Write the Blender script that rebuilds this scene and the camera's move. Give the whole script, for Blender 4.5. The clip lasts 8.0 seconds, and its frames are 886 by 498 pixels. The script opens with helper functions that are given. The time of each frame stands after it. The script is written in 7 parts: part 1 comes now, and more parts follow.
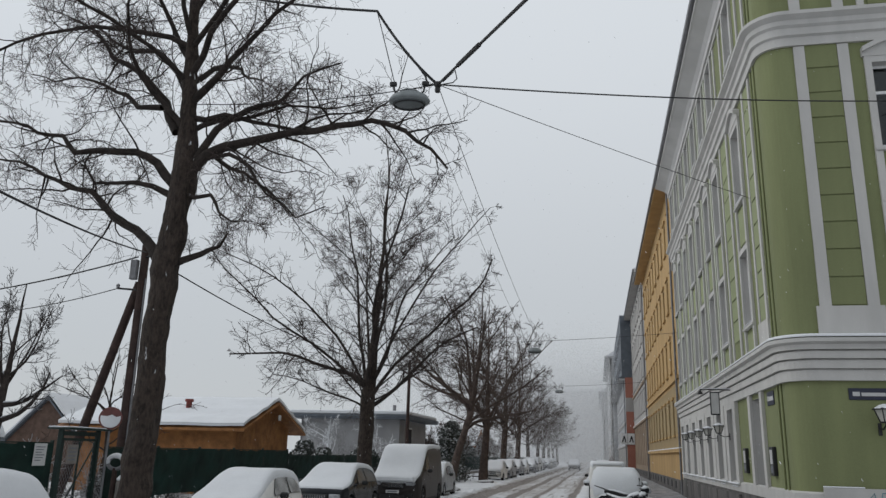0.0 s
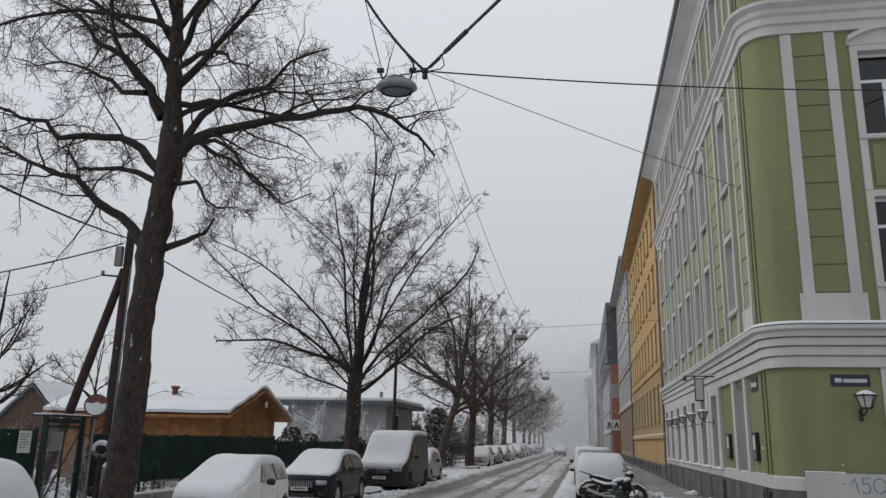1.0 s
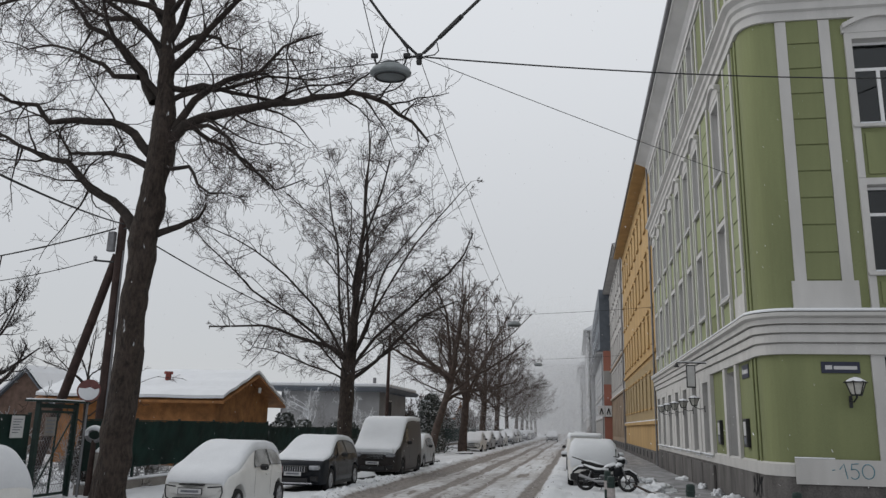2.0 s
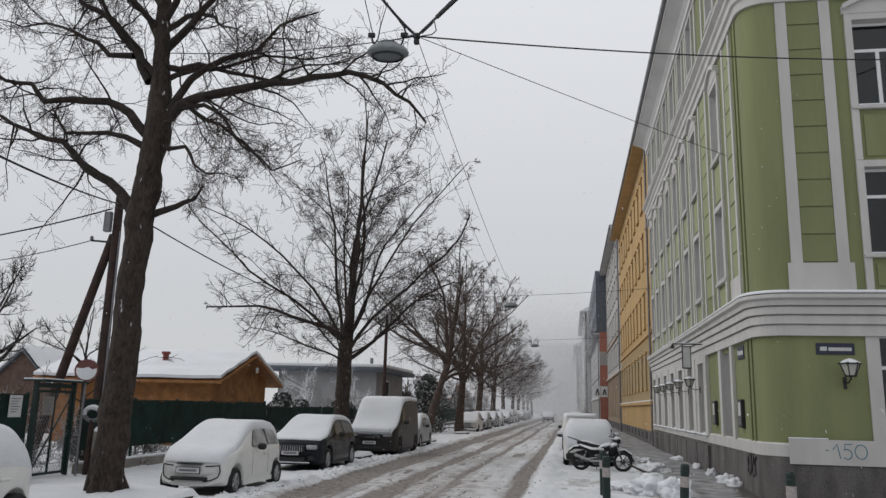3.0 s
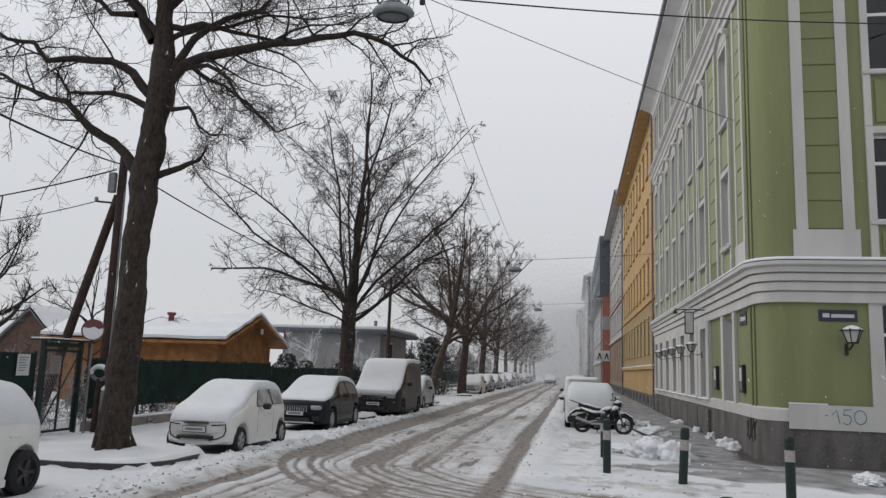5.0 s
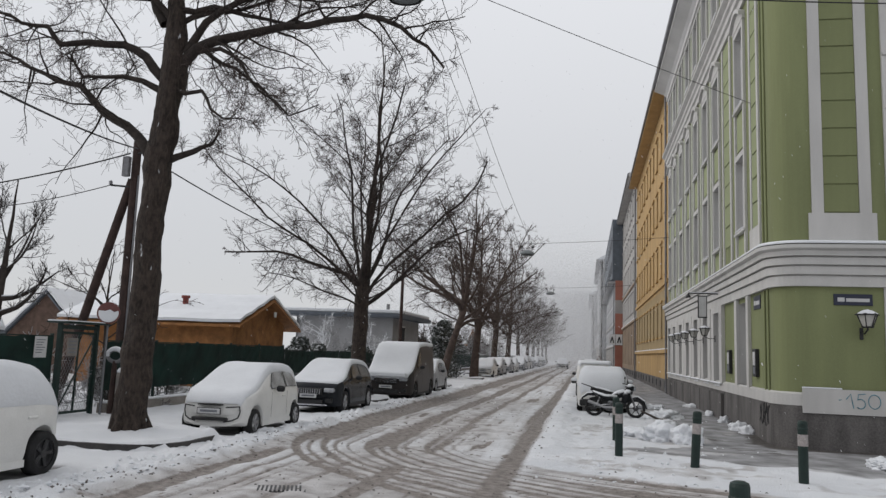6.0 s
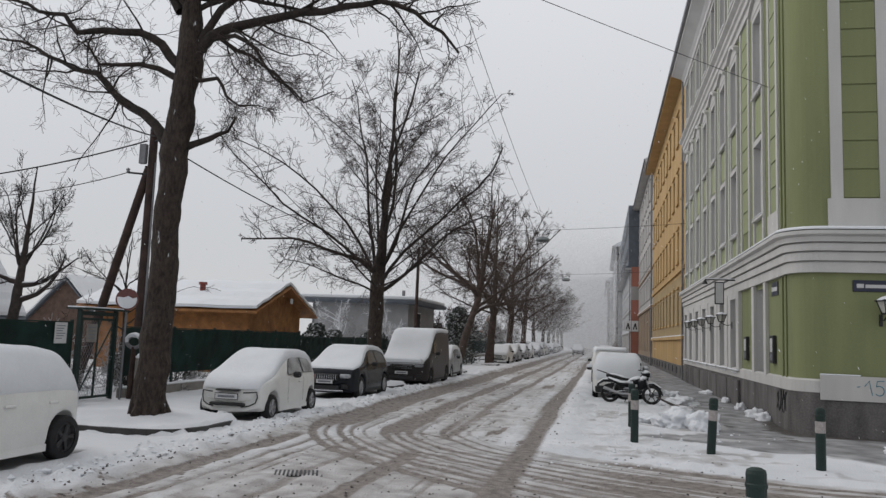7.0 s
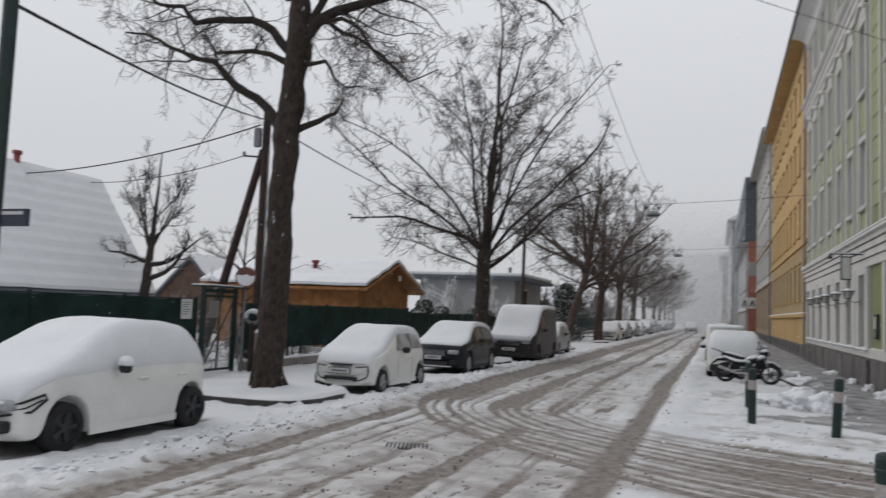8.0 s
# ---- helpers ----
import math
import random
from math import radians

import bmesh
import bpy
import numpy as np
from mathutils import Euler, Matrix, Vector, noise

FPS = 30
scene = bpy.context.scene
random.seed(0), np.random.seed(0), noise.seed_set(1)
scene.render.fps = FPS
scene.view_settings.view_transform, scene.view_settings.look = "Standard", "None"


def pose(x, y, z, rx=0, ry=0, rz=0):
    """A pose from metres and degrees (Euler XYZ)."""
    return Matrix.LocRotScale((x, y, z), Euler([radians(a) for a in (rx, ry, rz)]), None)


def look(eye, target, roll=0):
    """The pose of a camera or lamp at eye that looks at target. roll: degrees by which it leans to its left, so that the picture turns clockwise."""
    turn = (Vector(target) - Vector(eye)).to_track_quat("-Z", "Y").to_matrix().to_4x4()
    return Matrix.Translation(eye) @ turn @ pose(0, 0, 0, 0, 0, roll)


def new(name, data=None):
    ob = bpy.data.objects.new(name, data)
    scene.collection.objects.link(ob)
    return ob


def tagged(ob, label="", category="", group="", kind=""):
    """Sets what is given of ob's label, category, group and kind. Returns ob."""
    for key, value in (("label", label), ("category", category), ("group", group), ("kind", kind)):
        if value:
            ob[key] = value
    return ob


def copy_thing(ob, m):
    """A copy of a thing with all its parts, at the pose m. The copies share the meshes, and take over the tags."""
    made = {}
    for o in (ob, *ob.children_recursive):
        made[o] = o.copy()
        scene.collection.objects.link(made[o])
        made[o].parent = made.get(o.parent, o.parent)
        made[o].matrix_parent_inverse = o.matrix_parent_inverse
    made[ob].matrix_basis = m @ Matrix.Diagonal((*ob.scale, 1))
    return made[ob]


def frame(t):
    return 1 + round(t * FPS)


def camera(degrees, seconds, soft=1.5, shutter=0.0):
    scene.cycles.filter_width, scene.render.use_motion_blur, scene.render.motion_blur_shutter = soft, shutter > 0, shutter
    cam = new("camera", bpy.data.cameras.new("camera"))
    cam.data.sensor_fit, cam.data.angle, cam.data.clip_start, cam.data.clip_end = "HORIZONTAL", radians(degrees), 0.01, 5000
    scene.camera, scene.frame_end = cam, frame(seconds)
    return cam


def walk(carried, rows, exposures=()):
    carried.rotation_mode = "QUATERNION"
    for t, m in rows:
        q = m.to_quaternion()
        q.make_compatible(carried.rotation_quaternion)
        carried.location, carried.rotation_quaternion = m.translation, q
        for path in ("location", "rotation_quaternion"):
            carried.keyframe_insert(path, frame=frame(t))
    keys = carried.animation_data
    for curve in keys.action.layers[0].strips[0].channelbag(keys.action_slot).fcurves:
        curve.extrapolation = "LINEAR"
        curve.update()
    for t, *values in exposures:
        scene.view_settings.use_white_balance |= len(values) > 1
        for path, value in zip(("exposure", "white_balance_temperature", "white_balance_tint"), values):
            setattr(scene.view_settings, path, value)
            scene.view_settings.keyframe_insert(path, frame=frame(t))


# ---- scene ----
cam = camera(59.98, 8.0, soft=1.4, shutter=0.4)
EYE = (0.0, 0.0, 2.0)
TURNS = [
    (0.0, 104.885, -1.336, 11.018), (0.5, 104.475, -1.208, 10.471), (1.0, 103.946, -1.206, 10.049),
    (1.5, 103.504, -1.215, 9.699), (3.0, 101.539, -1.396, 9.298), (3.5, 100.725, -1.586, 9.256),
    (4.0, 99.844, -1.715, 9.276), (4.5, 99.349, -1.845, 9.279), (6.0, 97.565, -2.081, 10.441),
    (6.5, 97.005, -2.190, 10.923), (7.0, 96.516, -2.137, 11.584), (7.5, 96.049, -2.036, 13.605),
    (8.0, 94.488, -2.274, 19.512)]
LIGHTING = [(0.0, -0.03, 6300, 7.0), (1.5, 0.02, 6380, 8.0), (3.0, 0.09, 6500, 9.8), (3.5, 0.10, 6500, 10), (4.0, 0.15, 6500, 10), (4.5, 0.16, 6500, 10), (6.0, 0.17, 6500, 10), (6.5, 0.12, 6500, 10), (7.5, 0.08, 6480, 10), (8.0, 0.10, 6480, 10)]
walk(cam, [(t, pose(*EYE, rx, ry, rz)) for t, rx, ry, rz in TURNS], LIGHTING)

# ---- light: a closed, snowing sky ----
world = bpy.data.worlds.new("sky")
scene.world = world
world.use_nodes = True
wn, wl = world.node_tree.nodes, world.node_tree.links
wn.clear()
sky = wn.new("ShaderNodeTexSky")
sky.sky_type, sky.sun_disc = "NISHITA", False
sky.sun_elevation, sky.sun_rotation = radians(34), radians(-84)
dim = wn.new("ShaderNodeMixRGB")
dim.blend_type, dim.inputs[0].default_value, dim.inputs[2].default_value = "MULTIPLY", 1.0, (0.1, 0.1, 0.1, 1)
cloud = wn.new("ShaderNodeMixRGB")
cloud.inputs[0].default_value, cloud.inputs[2].default_value = 0.94, (0.668, 0.678, 0.702, 1)
back, wout = wn.new("ShaderNodeBackground"), wn.new("ShaderNodeOutputWorld")
wl.new(sky.outputs[0], dim.inputs[1])
wl.new(dim.outputs[0], cloud.inputs[1])
# an overcast sky is brightest overhead
w_co, w_xyz, w_up, w_mul = (wn.new("ShaderNode" + k) for k in ("TexCoord", "SeparateXYZ", "MapRange", "VectorMath"))
w_up.interpolation_type = "SMOOTHSTEP"
for k, v in ((1, 0.02), (2, 0.62), (3, 0.83), (4, 1.13)):
    w_up.inputs[k].default_value = v
w_mul.operation = "SCALE"
wl.new(w_co.outputs["Generated"], w_xyz.inputs[0])
wl.new(w_xyz.outputs["Z"], w_up.inputs[0])
wl.new(cloud.outputs[0], w_mul.inputs[0])
wl.new(w_up.outputs[0], w_mul.inputs["Scale"])
wl.new(w_mul.outputs[0], back.inputs[0])
wl.new(back.outputs[0], wout.inputs[0])
back.inputs[1].default_value = 1.0
sun_data = bpy.data.lights.new("sun", "SUN")
sun_data.energy, sun_data.angle, sun_data.color = 1.05, radians(60), (1.0, 0.97, 0.93)
sun = new("sun", sun_data)
sun.matrix_world = look((-30, 3, 20), (0, 0, 0))


# ---- materials ----
def material(name, color, rough=0.8, metal=0.0, vary=0.15, scale=3.0, bump=0.2, fine=40.0, tint=None, spec=0.4, streak=0.0):
    """A surface with colour variation at two scales and fine relief."""
    m = bpy.data.materials.new(name)
    m.use_nodes = True
    n, l = m.node_tree.nodes, m.node_tree.links
    b = n["Principled BSDF"]
    b.inputs["Roughness"].default_value, b.inputs["Metallic"].default_value = rough, metal
    b.inputs["Specular IOR Level"].default_value = spec
    co = n.new("ShaderNodeTexCoord")
    big, small = n.new("ShaderNodeTexNoise"), n.new("ShaderNodeTexNoise")
    big.inputs["Scale"].default_value, big.inputs["Detail"].default_value = scale, 5
    small.inputs["Scale"].default_value, small.inputs["Detail"].default_value = fine, 3
    for q in (big, small):
        l.new(co.outputs["Object"], q.inputs["Vector"])
    if streak:
        mp = n.new("ShaderNodeMapping")
        mp.inputs["Scale"].default_value = (1.0, 1.0, streak)
        l.new(co.outputs["Object"], mp.inputs[0])
        l.new(mp.outputs[0], big.inputs["Vector"])
    dark = tint or tuple(c * (1 - 2 * vary) for c in color)
    lite = tuple(min(1, c * (1 + vary)) for c in color)
    ramp = n.new("ShaderNodeValToRGB")
    ramp.color_ramp.elements[0].position, ramp.color_ramp.elements[1].position = 0.32, 0.68
    ramp.color_ramp.elements[0].color, ramp.color_ramp.elements[1].color = (*dark, 1), (*lite, 1)
    add = n.new("ShaderNodeMath")
    add.operation = "MULTIPLY_ADD"
    add.inputs[1].default_value = 0.35
    l.new(small.outputs["Fac"], add.inputs[0])
    sc = n.new("ShaderNodeMath")
    sc.operation = "MULTIPLY"
    sc.inputs[1].default_value = 0.65
    l.new(big.outputs["Fac"], sc.inputs[0])
    l.new(sc.outputs[0], add.inputs[2])
    l.new(add.outputs[0], ramp.inputs[0])
    l.new(ramp.outputs[0], b.inputs["Base Color"])
    if bump:
        bp = n.new("ShaderNodeBump")
        bp.inputs["Strength"].default_value, bp.inputs["Distance"].default_value = bump, 0.02
        l.new(small.outputs["Fac"], bp.inputs["Height"])
        l.new(bp.outputs[0], b.inputs["Normal"])
    return m


def glass_material(name, tint=(0.35, 0.4, 0.42)):
    """Window glass: partly clear, with a mirror gloss that grows at a slant."""
    m = bpy.data.materials.new(name)
    m.use_nodes = True
    n, l = m.node_tree.nodes, m.node_tree.links
    n.clear()
    out, mix, clear, gloss, fres = (n.new("ShaderNode" + k) for k in ("OutputMaterial", "MixShader", "BsdfTransparent", "BsdfGlossy", "Fresnel"))
    clear.inputs[0].default_value = (*tint, 1)
    gloss.inputs["Roughness"].default_value = 0.04
    fres.inputs[0].default_value = 1.6
    l.new(fres.outputs[0], mix.inputs[0])
    l.new(clear.outputs[0], mix.inputs[1])
    l.new(gloss.outputs[0], mix.inputs[2])
    l.new(mix.outputs[0], out.inputs[0])
    return m


def snow_material(name="snow", color=(0.675, 0.69, 0.715)):
    m = material(name, color, 0.75, vary=0.03, scale=2.0, bump=0.35, fine=18.0, spec=0.2)
    return m


def ground_material():
    """Snow, brown slush and wet grey paving, mixed by what lies on the sheet."""
    m = bpy.data.materials.new("ground_snow_slush")
    m.use_nodes = True
    n, l = m.node_tree.nodes, m.node_tree.links
    b = n["Principled BSDF"]
    co = n.new("ShaderNodeTexCoord")

    def tex(scale, detail=6, stretch=None):
        q = n.new("ShaderNodeTexNoise")
        q.inputs["Scale"].default_value, q.inputs["Detail"].default_value = scale, detail
        if stretch:
            mp = n.new("ShaderNodeMapping")
            mp.inputs["Scale"].default_value = stretch
            l.new(co.outputs["Object"], mp.inputs[0])
            l.new(mp.outputs[0], q.inputs["Vector"])
        else:
            l.new(co.outputs["Object"], q.inputs["Vector"])
        return q

    def ramp(src, p0, c0, p1, c1):
        r = n.new("ShaderNodeValToRGB")
        e = r.color_ramp.elements
        e[0].position, e[0].color, e[1].position, e[1].color = p0, (*c0, 1), p1, (*c1, 1)
        l.new(src, r.inputs[0])
        return r.outputs[0]

    def mix(fac, a, c):
        q = n.new("ShaderNodeMixRGB")
        l.new(fac, q.inputs[0])
        l.new(a, q.inputs[1])
        l.new(c, q.inputs[2])
        return q.outputs[0]

    def edged(attribute, src, lo, hi):
        """An attribute with its edge frayed by a noise."""
        at = n.new("ShaderNodeAttribute")
        at.attribute_name = attribute
        a = n.new("ShaderNodeMath")
        a.operation = "MULTIPLY_ADD"
        a.inputs[1].default_value = 0.5
        l.new(src, a.inputs[0])
        s = n.new("ShaderNodeMath")
        s.operation = "SUBTRACT"
        s.inputs[1].default_value = 0.25
        l.new(at.outputs["Fac"], s.inputs[0])
        l.new(s.outputs[0], a.inputs[2])
        r = n.new("ShaderNodeMapRange")
        r.inputs[1].default_value, r.inputs[2].default_value = lo, hi
        l.new(a.outputs[0], r.inputs[0])
        return r.outputs[0]

    fine, mid, wide = tex(30), tex(7), tex(0.6)
    snow = ramp(wide.outputs["Fac"], 0.3, (0.60, 0.615, 0.64), 0.7, (0.70, 0.71, 0.73))
    slush = ramp(mid.outputs["Fac"], 0.3, (0.118, 0.102, 0.090), 0.72, (0.285, 0.252, 0.231))
    pave = ramp(tex(1.7).outputs["Fac"], 0.34, (0.15, 0.148, 0.150), 0.66, (0.33, 0.33, 0.337))
    wet = ramp(mid.outputs["Fac"], 0.3, (0.045, 0.040, 0.036), 0.7, (0.105, 0.095, 0.088))
    thin = ramp(tex(2.2).outputs["Fac"], 0.35, (0.30, 0.283, 0.275), 0.65, (0.52, 0.508, 0.505))
    c = mix(edged("worn", tex(3.5).outputs["Fac"], 0.25, 0.75), snow, thin)
    c = mix(edged("slush", fine.outputs["Fac"], 0.3, 0.62), c, slush)
    c = mix(edged("paved", tex(4.5).outputs["Fac"], 0.2, 0.7), c, pave)
    c = mix(edged("wet", fine.outputs["Fac"], 0.25, 0.7), c, wet)
    l.new(c, b.inputs["Base Color"])
    rr = n.new("ShaderNodeMapRange")
    at = n.new("ShaderNodeAttribute")
    at.attribute_name = "slush"
    l.new(at.outputs["Fac"], rr.inputs[0])
    rr.inputs[3].default_value, rr.inputs[4].default_value = 0.8, 0.5
    l.new(rr.outputs[0], b.inputs["Roughness"])
    b.inputs["Specular IOR Level"].default_value = 0.25
    bp = n.new("ShaderNodeBump")
    bp.inputs["Strength"].default_value, bp.inputs["Distance"].default_value = 0.7, 0.045
    smooth = n.new("ShaderNodeMapRange")
    ap = n.new("ShaderNodeAttribute")
    ap.attribute_name = "paved"
    l.new(ap.outputs["Fac"], smooth.inputs[0])
    smooth.inputs[3].default_value, smooth.inputs[4].default_value = 0.7, 0.12
    l.new(smooth.outputs[0], bp.inputs["Strength"])
    l.new(fine.outputs["Fac"], bp.inputs["Height"])
    l.new(bp.outputs[0], b.inputs["Normal"])
    return m


def dusted(m, lo=0.25, hi=0.6, scale=9.0, amount=0.7):
    """Lets snow settle on the upward faces of a material."""
    n, l = m.node_tree.nodes, m.node_tree.links
    b = n["Principled BSDF"]
    src = b.inputs["Base Color"].links[0].from_socket
    geo, xyz, tx, co, ma, r, mx = (n.new("ShaderNode" + k) for k in ("NewGeometry", "SeparateXYZ", "TexNoise", "TexCoord", "Math", "MapRange", "MixRGB"))
    tx.inputs["Scale"].default_value, tx.inputs["Detail"].default_value = scale, 4
    ma.operation = "MULTIPLY_ADD"
    ma.inputs[1].default_value, ma.inputs[2].default_value = amount, -amount / 2
    r.inputs[1].default_value, r.inputs[2].default_value = lo, hi
    add = n.new("ShaderNodeMath")
    mx.inputs[2].default_value = (0.675, 0.69, 0.715, 1)
    l.new(geo.outputs["Normal"], xyz.inputs[0])
    l.new(co.outputs["Object"], tx.inputs["Vector"])
    l.new(tx.outputs["Fac"], ma.inputs[0])
    l.new(xyz.outputs["Z"], add.inputs[0])
    l.new(ma.outputs[0], add.inputs[1])
    l.new(add.outputs[0], r.inputs[0])
    l.new(r.outputs[0], mx.inputs[0])
    l.new(src, mx.inputs[1])
    l.new(mx.outputs[0], b.inputs["Base Color"])
    return m


SNOW = snow_material()
GROUND = ground_material()
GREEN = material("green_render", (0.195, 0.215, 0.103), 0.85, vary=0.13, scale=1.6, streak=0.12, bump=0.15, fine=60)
# the same green, lightened for the street face where more sky light falls
GREEN_STREET_LIT = material("green_render_street_lit", (0.27, 0.30, 0.165), 0.85, vary=0.10, scale=1.6, streak=0.15, bump=0.15, fine=60)
WHITE = material("white_render", (0.492, 0.482, 0.466), 0.85, vary=0.08, scale=1.8, streak=0.25, bump=0.12, fine=50)
WHITE_GREEN = material("greenish_white_render", (0.47, 0.49, 0.41), 0.85, vary=0.06, scale=0.8, bump=0.12, fine=50)
WHITE_FRAME = material("white_frame_paint", (0.72, 0.72, 0.72), 0.5, vary=0.04, scale=4, bump=0.05)
PLINTH = material("grey_plinth", (0.122, 0.114, 0.110), 0.85, vary=0.32, scale=2.2, streak=0.3, bump=0.4, fine=30)
ORANGE = material("orange_render", (0.43, 0.28, 0.12), 0.85, vary=0.12, scale=0.9, streak=0.2, bump=0.15)
OCHRE = material("dull_ochre_render", (0.32, 0.235, 0.12), 0.85, vary=0.1, scale=0.6, bump=0.15)
TAUPE = material("taupe_render", (0.38, 0.365, 0.35), 0.85, vary=0.12, scale=0.9, streak=0.2, bump=0.15)
BROWN = material("brown_render", (0.27, 0.20, 0.14), 0.85, vary=0.12, scale=0.6, bump=0.15)
RED = material("red_render", (0.36, 0.15, 0.11), 0.85, vary=0.08, scale=0.6, bump=0.12)
SLATE = material("dark_slate_cladding", (0.10, 0.115, 0.135), 0.6, vary=0.15, scale=1.5)
# pale grey; on the farthest houses it also carries the snow haze
PALE = material("pale_grey_and_haze_render", (0.43, 0.435, 0.445), 0.85, vary=0.07, scale=0.4, bump=0.1)
ROOF = material("dark_roof", (0.09, 0.085, 0.085), 0.7, vary=0.2, scale=2)
SOFFIT = material("soffit_render", (0.62, 0.61, 0.60), 0.85, vary=0.08, scale=0.8)
GLASS = glass_material("window_glass")
# near-black that stands for the shade of unlit rooms in windows
DARK = material("interior_shade", (0.035, 0.035, 0.04), 0.9, vary=0.3, scale=1.5)
IRON = material("black_iron", (0.022, 0.022, 0.024), 0.5, vary=0.3, scale=12, bump=0.2)
ZINC = material("zinc_gutter", (0.19, 0.19, 0.20), 0.5, metal=0.3, vary=0.15, scale=5)


# ---- mesh helpers ----
def empty(name, loc=(0, 0, 0), label="", category="", group="", kind="", rz=0.0):
    ob = new(name)
    ob.matrix_basis = pose(*loc, 0, 0, rz)
    return tagged(ob, label, category, group, kind)


def mesh_of(name, bm, mat, smooth=False):
    me = bpy.data.meshes.new(name)
    bm.normal_update()
    bm.to_mesh(me)
    bm.free()
    for m in mat if isinstance(mat, (list, tuple)) else (mat,):
        me.materials.append(m)
    if smooth:
        for p in me.polygons:
            p.use_smooth = True
    return me


def part(name, bm, mat, parent=None, label="", smooth=False):
    """One mesh object, under a thing or a part."""
    ob = new(name, mesh_of(name, bm, mat, smooth))
    ob.parent = parent
    return tagged(ob, label)


def piece(name, me, parent, m=None, label=""):
    """One more object on a shared mesh."""
    ob = new(name, me)
    ob.parent = parent
    if m is not None:
        ob.matrix_basis = m
    return tagged(ob, label)


def box(bm, x0, x1, y0, y1, z0, z1, bevel=0.0, m=None):
    vs = [bm.verts.new((x, y, z)) for z in (z0, z1) for y in (y0, y1) for x in (x0, x1)]
    fs = [bm.faces.new([vs[i] for i in q]) for q in ((0, 2, 3, 1), (4, 5, 7, 6), (0, 1, 5, 4), (2, 6, 7, 3), (0, 4, 6, 2), (1, 3, 7, 5))]
    if bevel:
        es = list({e for f in fs for e in f.edges})
        r = bmesh.ops.bevel(bm, geom=es, offset=bevel, segments=1, affect="EDGES")
        vs = list({v for f in r["faces"] for v in f.verts} | {v for v in vs if v.is_valid})
    if m is not None:
        bmesh.ops.transform(bm, matrix=m, verts=vs)
    return bm


def boxes(*rows, bevel=0.0):
    bm = bmesh.new()
    for r in rows:
        box(bm, *r, bevel=bevel)
    return bm


def tube(bm, pts, rads, sides=6, cap=True):
    """A tapered tube along a line of points."""
    rings, n = [], len(pts)
    pts = [Vector(p) for p in pts]
    side = None
    for i, p in enumerate(pts):
        d = (pts[min(i + 1, n - 1)] - pts[max(i - 1, 0)]).normalized()
        if side is None:
            side = d.orthogonal().normalized()
        side = (side - d * side.dot(d)).normalized()
        up = d.cross(side)
        rings.append([bm.verts.new(p + rads[i] * (math.cos(a) * side + math.sin(a) * up))
                      for a in (2 * math.pi * k / sides for k in range(sides))])
    for a, b in zip(rings, rings[1:]):
        for k in range(sides):
            bm.faces.new((a[k], a[(k + 1) % sides], b[(k + 1) % sides], b[k]))
    if cap:
        bm.faces.new(rings[0][::-1])
        bm.faces.new(rings[-1])
    return bm


def rod(a, b, r, sides=8, r2=None):
    return tube(bmesh.new(), (a, b), (r, r if r2 is None else r2), sides)


def lathe(bm, profile, steps=16, m=None, cap=True):
    """A turned body about z from rows of radius and height."""
    rings = [[bm.verts.new((max(r, 1e-4) * math.cos(2 * math.pi * k / steps), max(r, 1e-4) * math.sin(2 * math.pi * k / steps), z))
              for k in range(steps)] for r, z in profile]
    for a, b in zip(rings, rings[1:]):
        for k in range(steps):
            bm.faces.new((a[k], a[(k + 1) % steps], b[(k + 1) % steps], b[k]))
    if cap:
        bm.faces.new(rings[0][::-1])
        bm.faces.new(rings[-1])
    if m is not None:
        bmesh.ops.transform(bm, matrix=m, verts=[v for r in rings for v in r])
    return bm


# the green house's street face, side face and corner radius
WALL_X, WALL_Y, BEND = 4.54, 19.69, 0.62


# ---- ground: one sheet of snow, road slush and paving out to the horizon ----
def axis(parts, far):
    out = []
    for a, b, step in parts:
        out += list(np.arange(a, b, step))
    out.append(parts[-1][1])
    step = parts[-1][2]
    while out[-1] < far:
        step *= 1.35
        out.append(out[-1] + step)
    low, step = [out[0]], parts[0][2]
    while low[-1] > -far:
        step *= 1.35
        low.append(low[-1] - step)
    return np.array(low[:0:-1] + out)


def value_noise(x, y, s, seed=0):
    """Smooth random relief over the plane."""
    x, y = x / s, y / s
    i, j = np.floor(x), np.floor(y)
    u, v = x - i, y - j
    u, v = u * u * (3 - 2 * u), v * v * (3 - 2 * v)

    def h(a, b):
        q = np.sin(a * 127.1 + b * 311.7 + seed * 74.7) * 43758.5453
        return q - np.floor(q)
    return (h(i, j) * (1 - u) + h(i + 1, j) * u) * (1 - v) + (h(i, j + 1) * (1 - u) + h(i + 1, j + 1) * u) * v


def step01(a, b, x):
    q = np.clip((x - a) / (b - a), 0, 1)
    return q * q * (3 - 2 * q)


def pavement_mask(X, Y):
    """The raised pavement by the green house, with its widened corner."""
    edge = 17.2 - 0.55 * np.clip(X, -0.3, 9) + 0.02 * np.clip(X, -0.3, 9) ** 2
    side = np.where(Y < 22.5, -0.1, 2.0)
    side = np.where((Y > 20) & (Y < 22.5), -0.1 + 2.1 * step01(20, 22.5, Y), side)
    return step01(0, 0.12, X - side) * step01(0, 0.12, Y - edge)


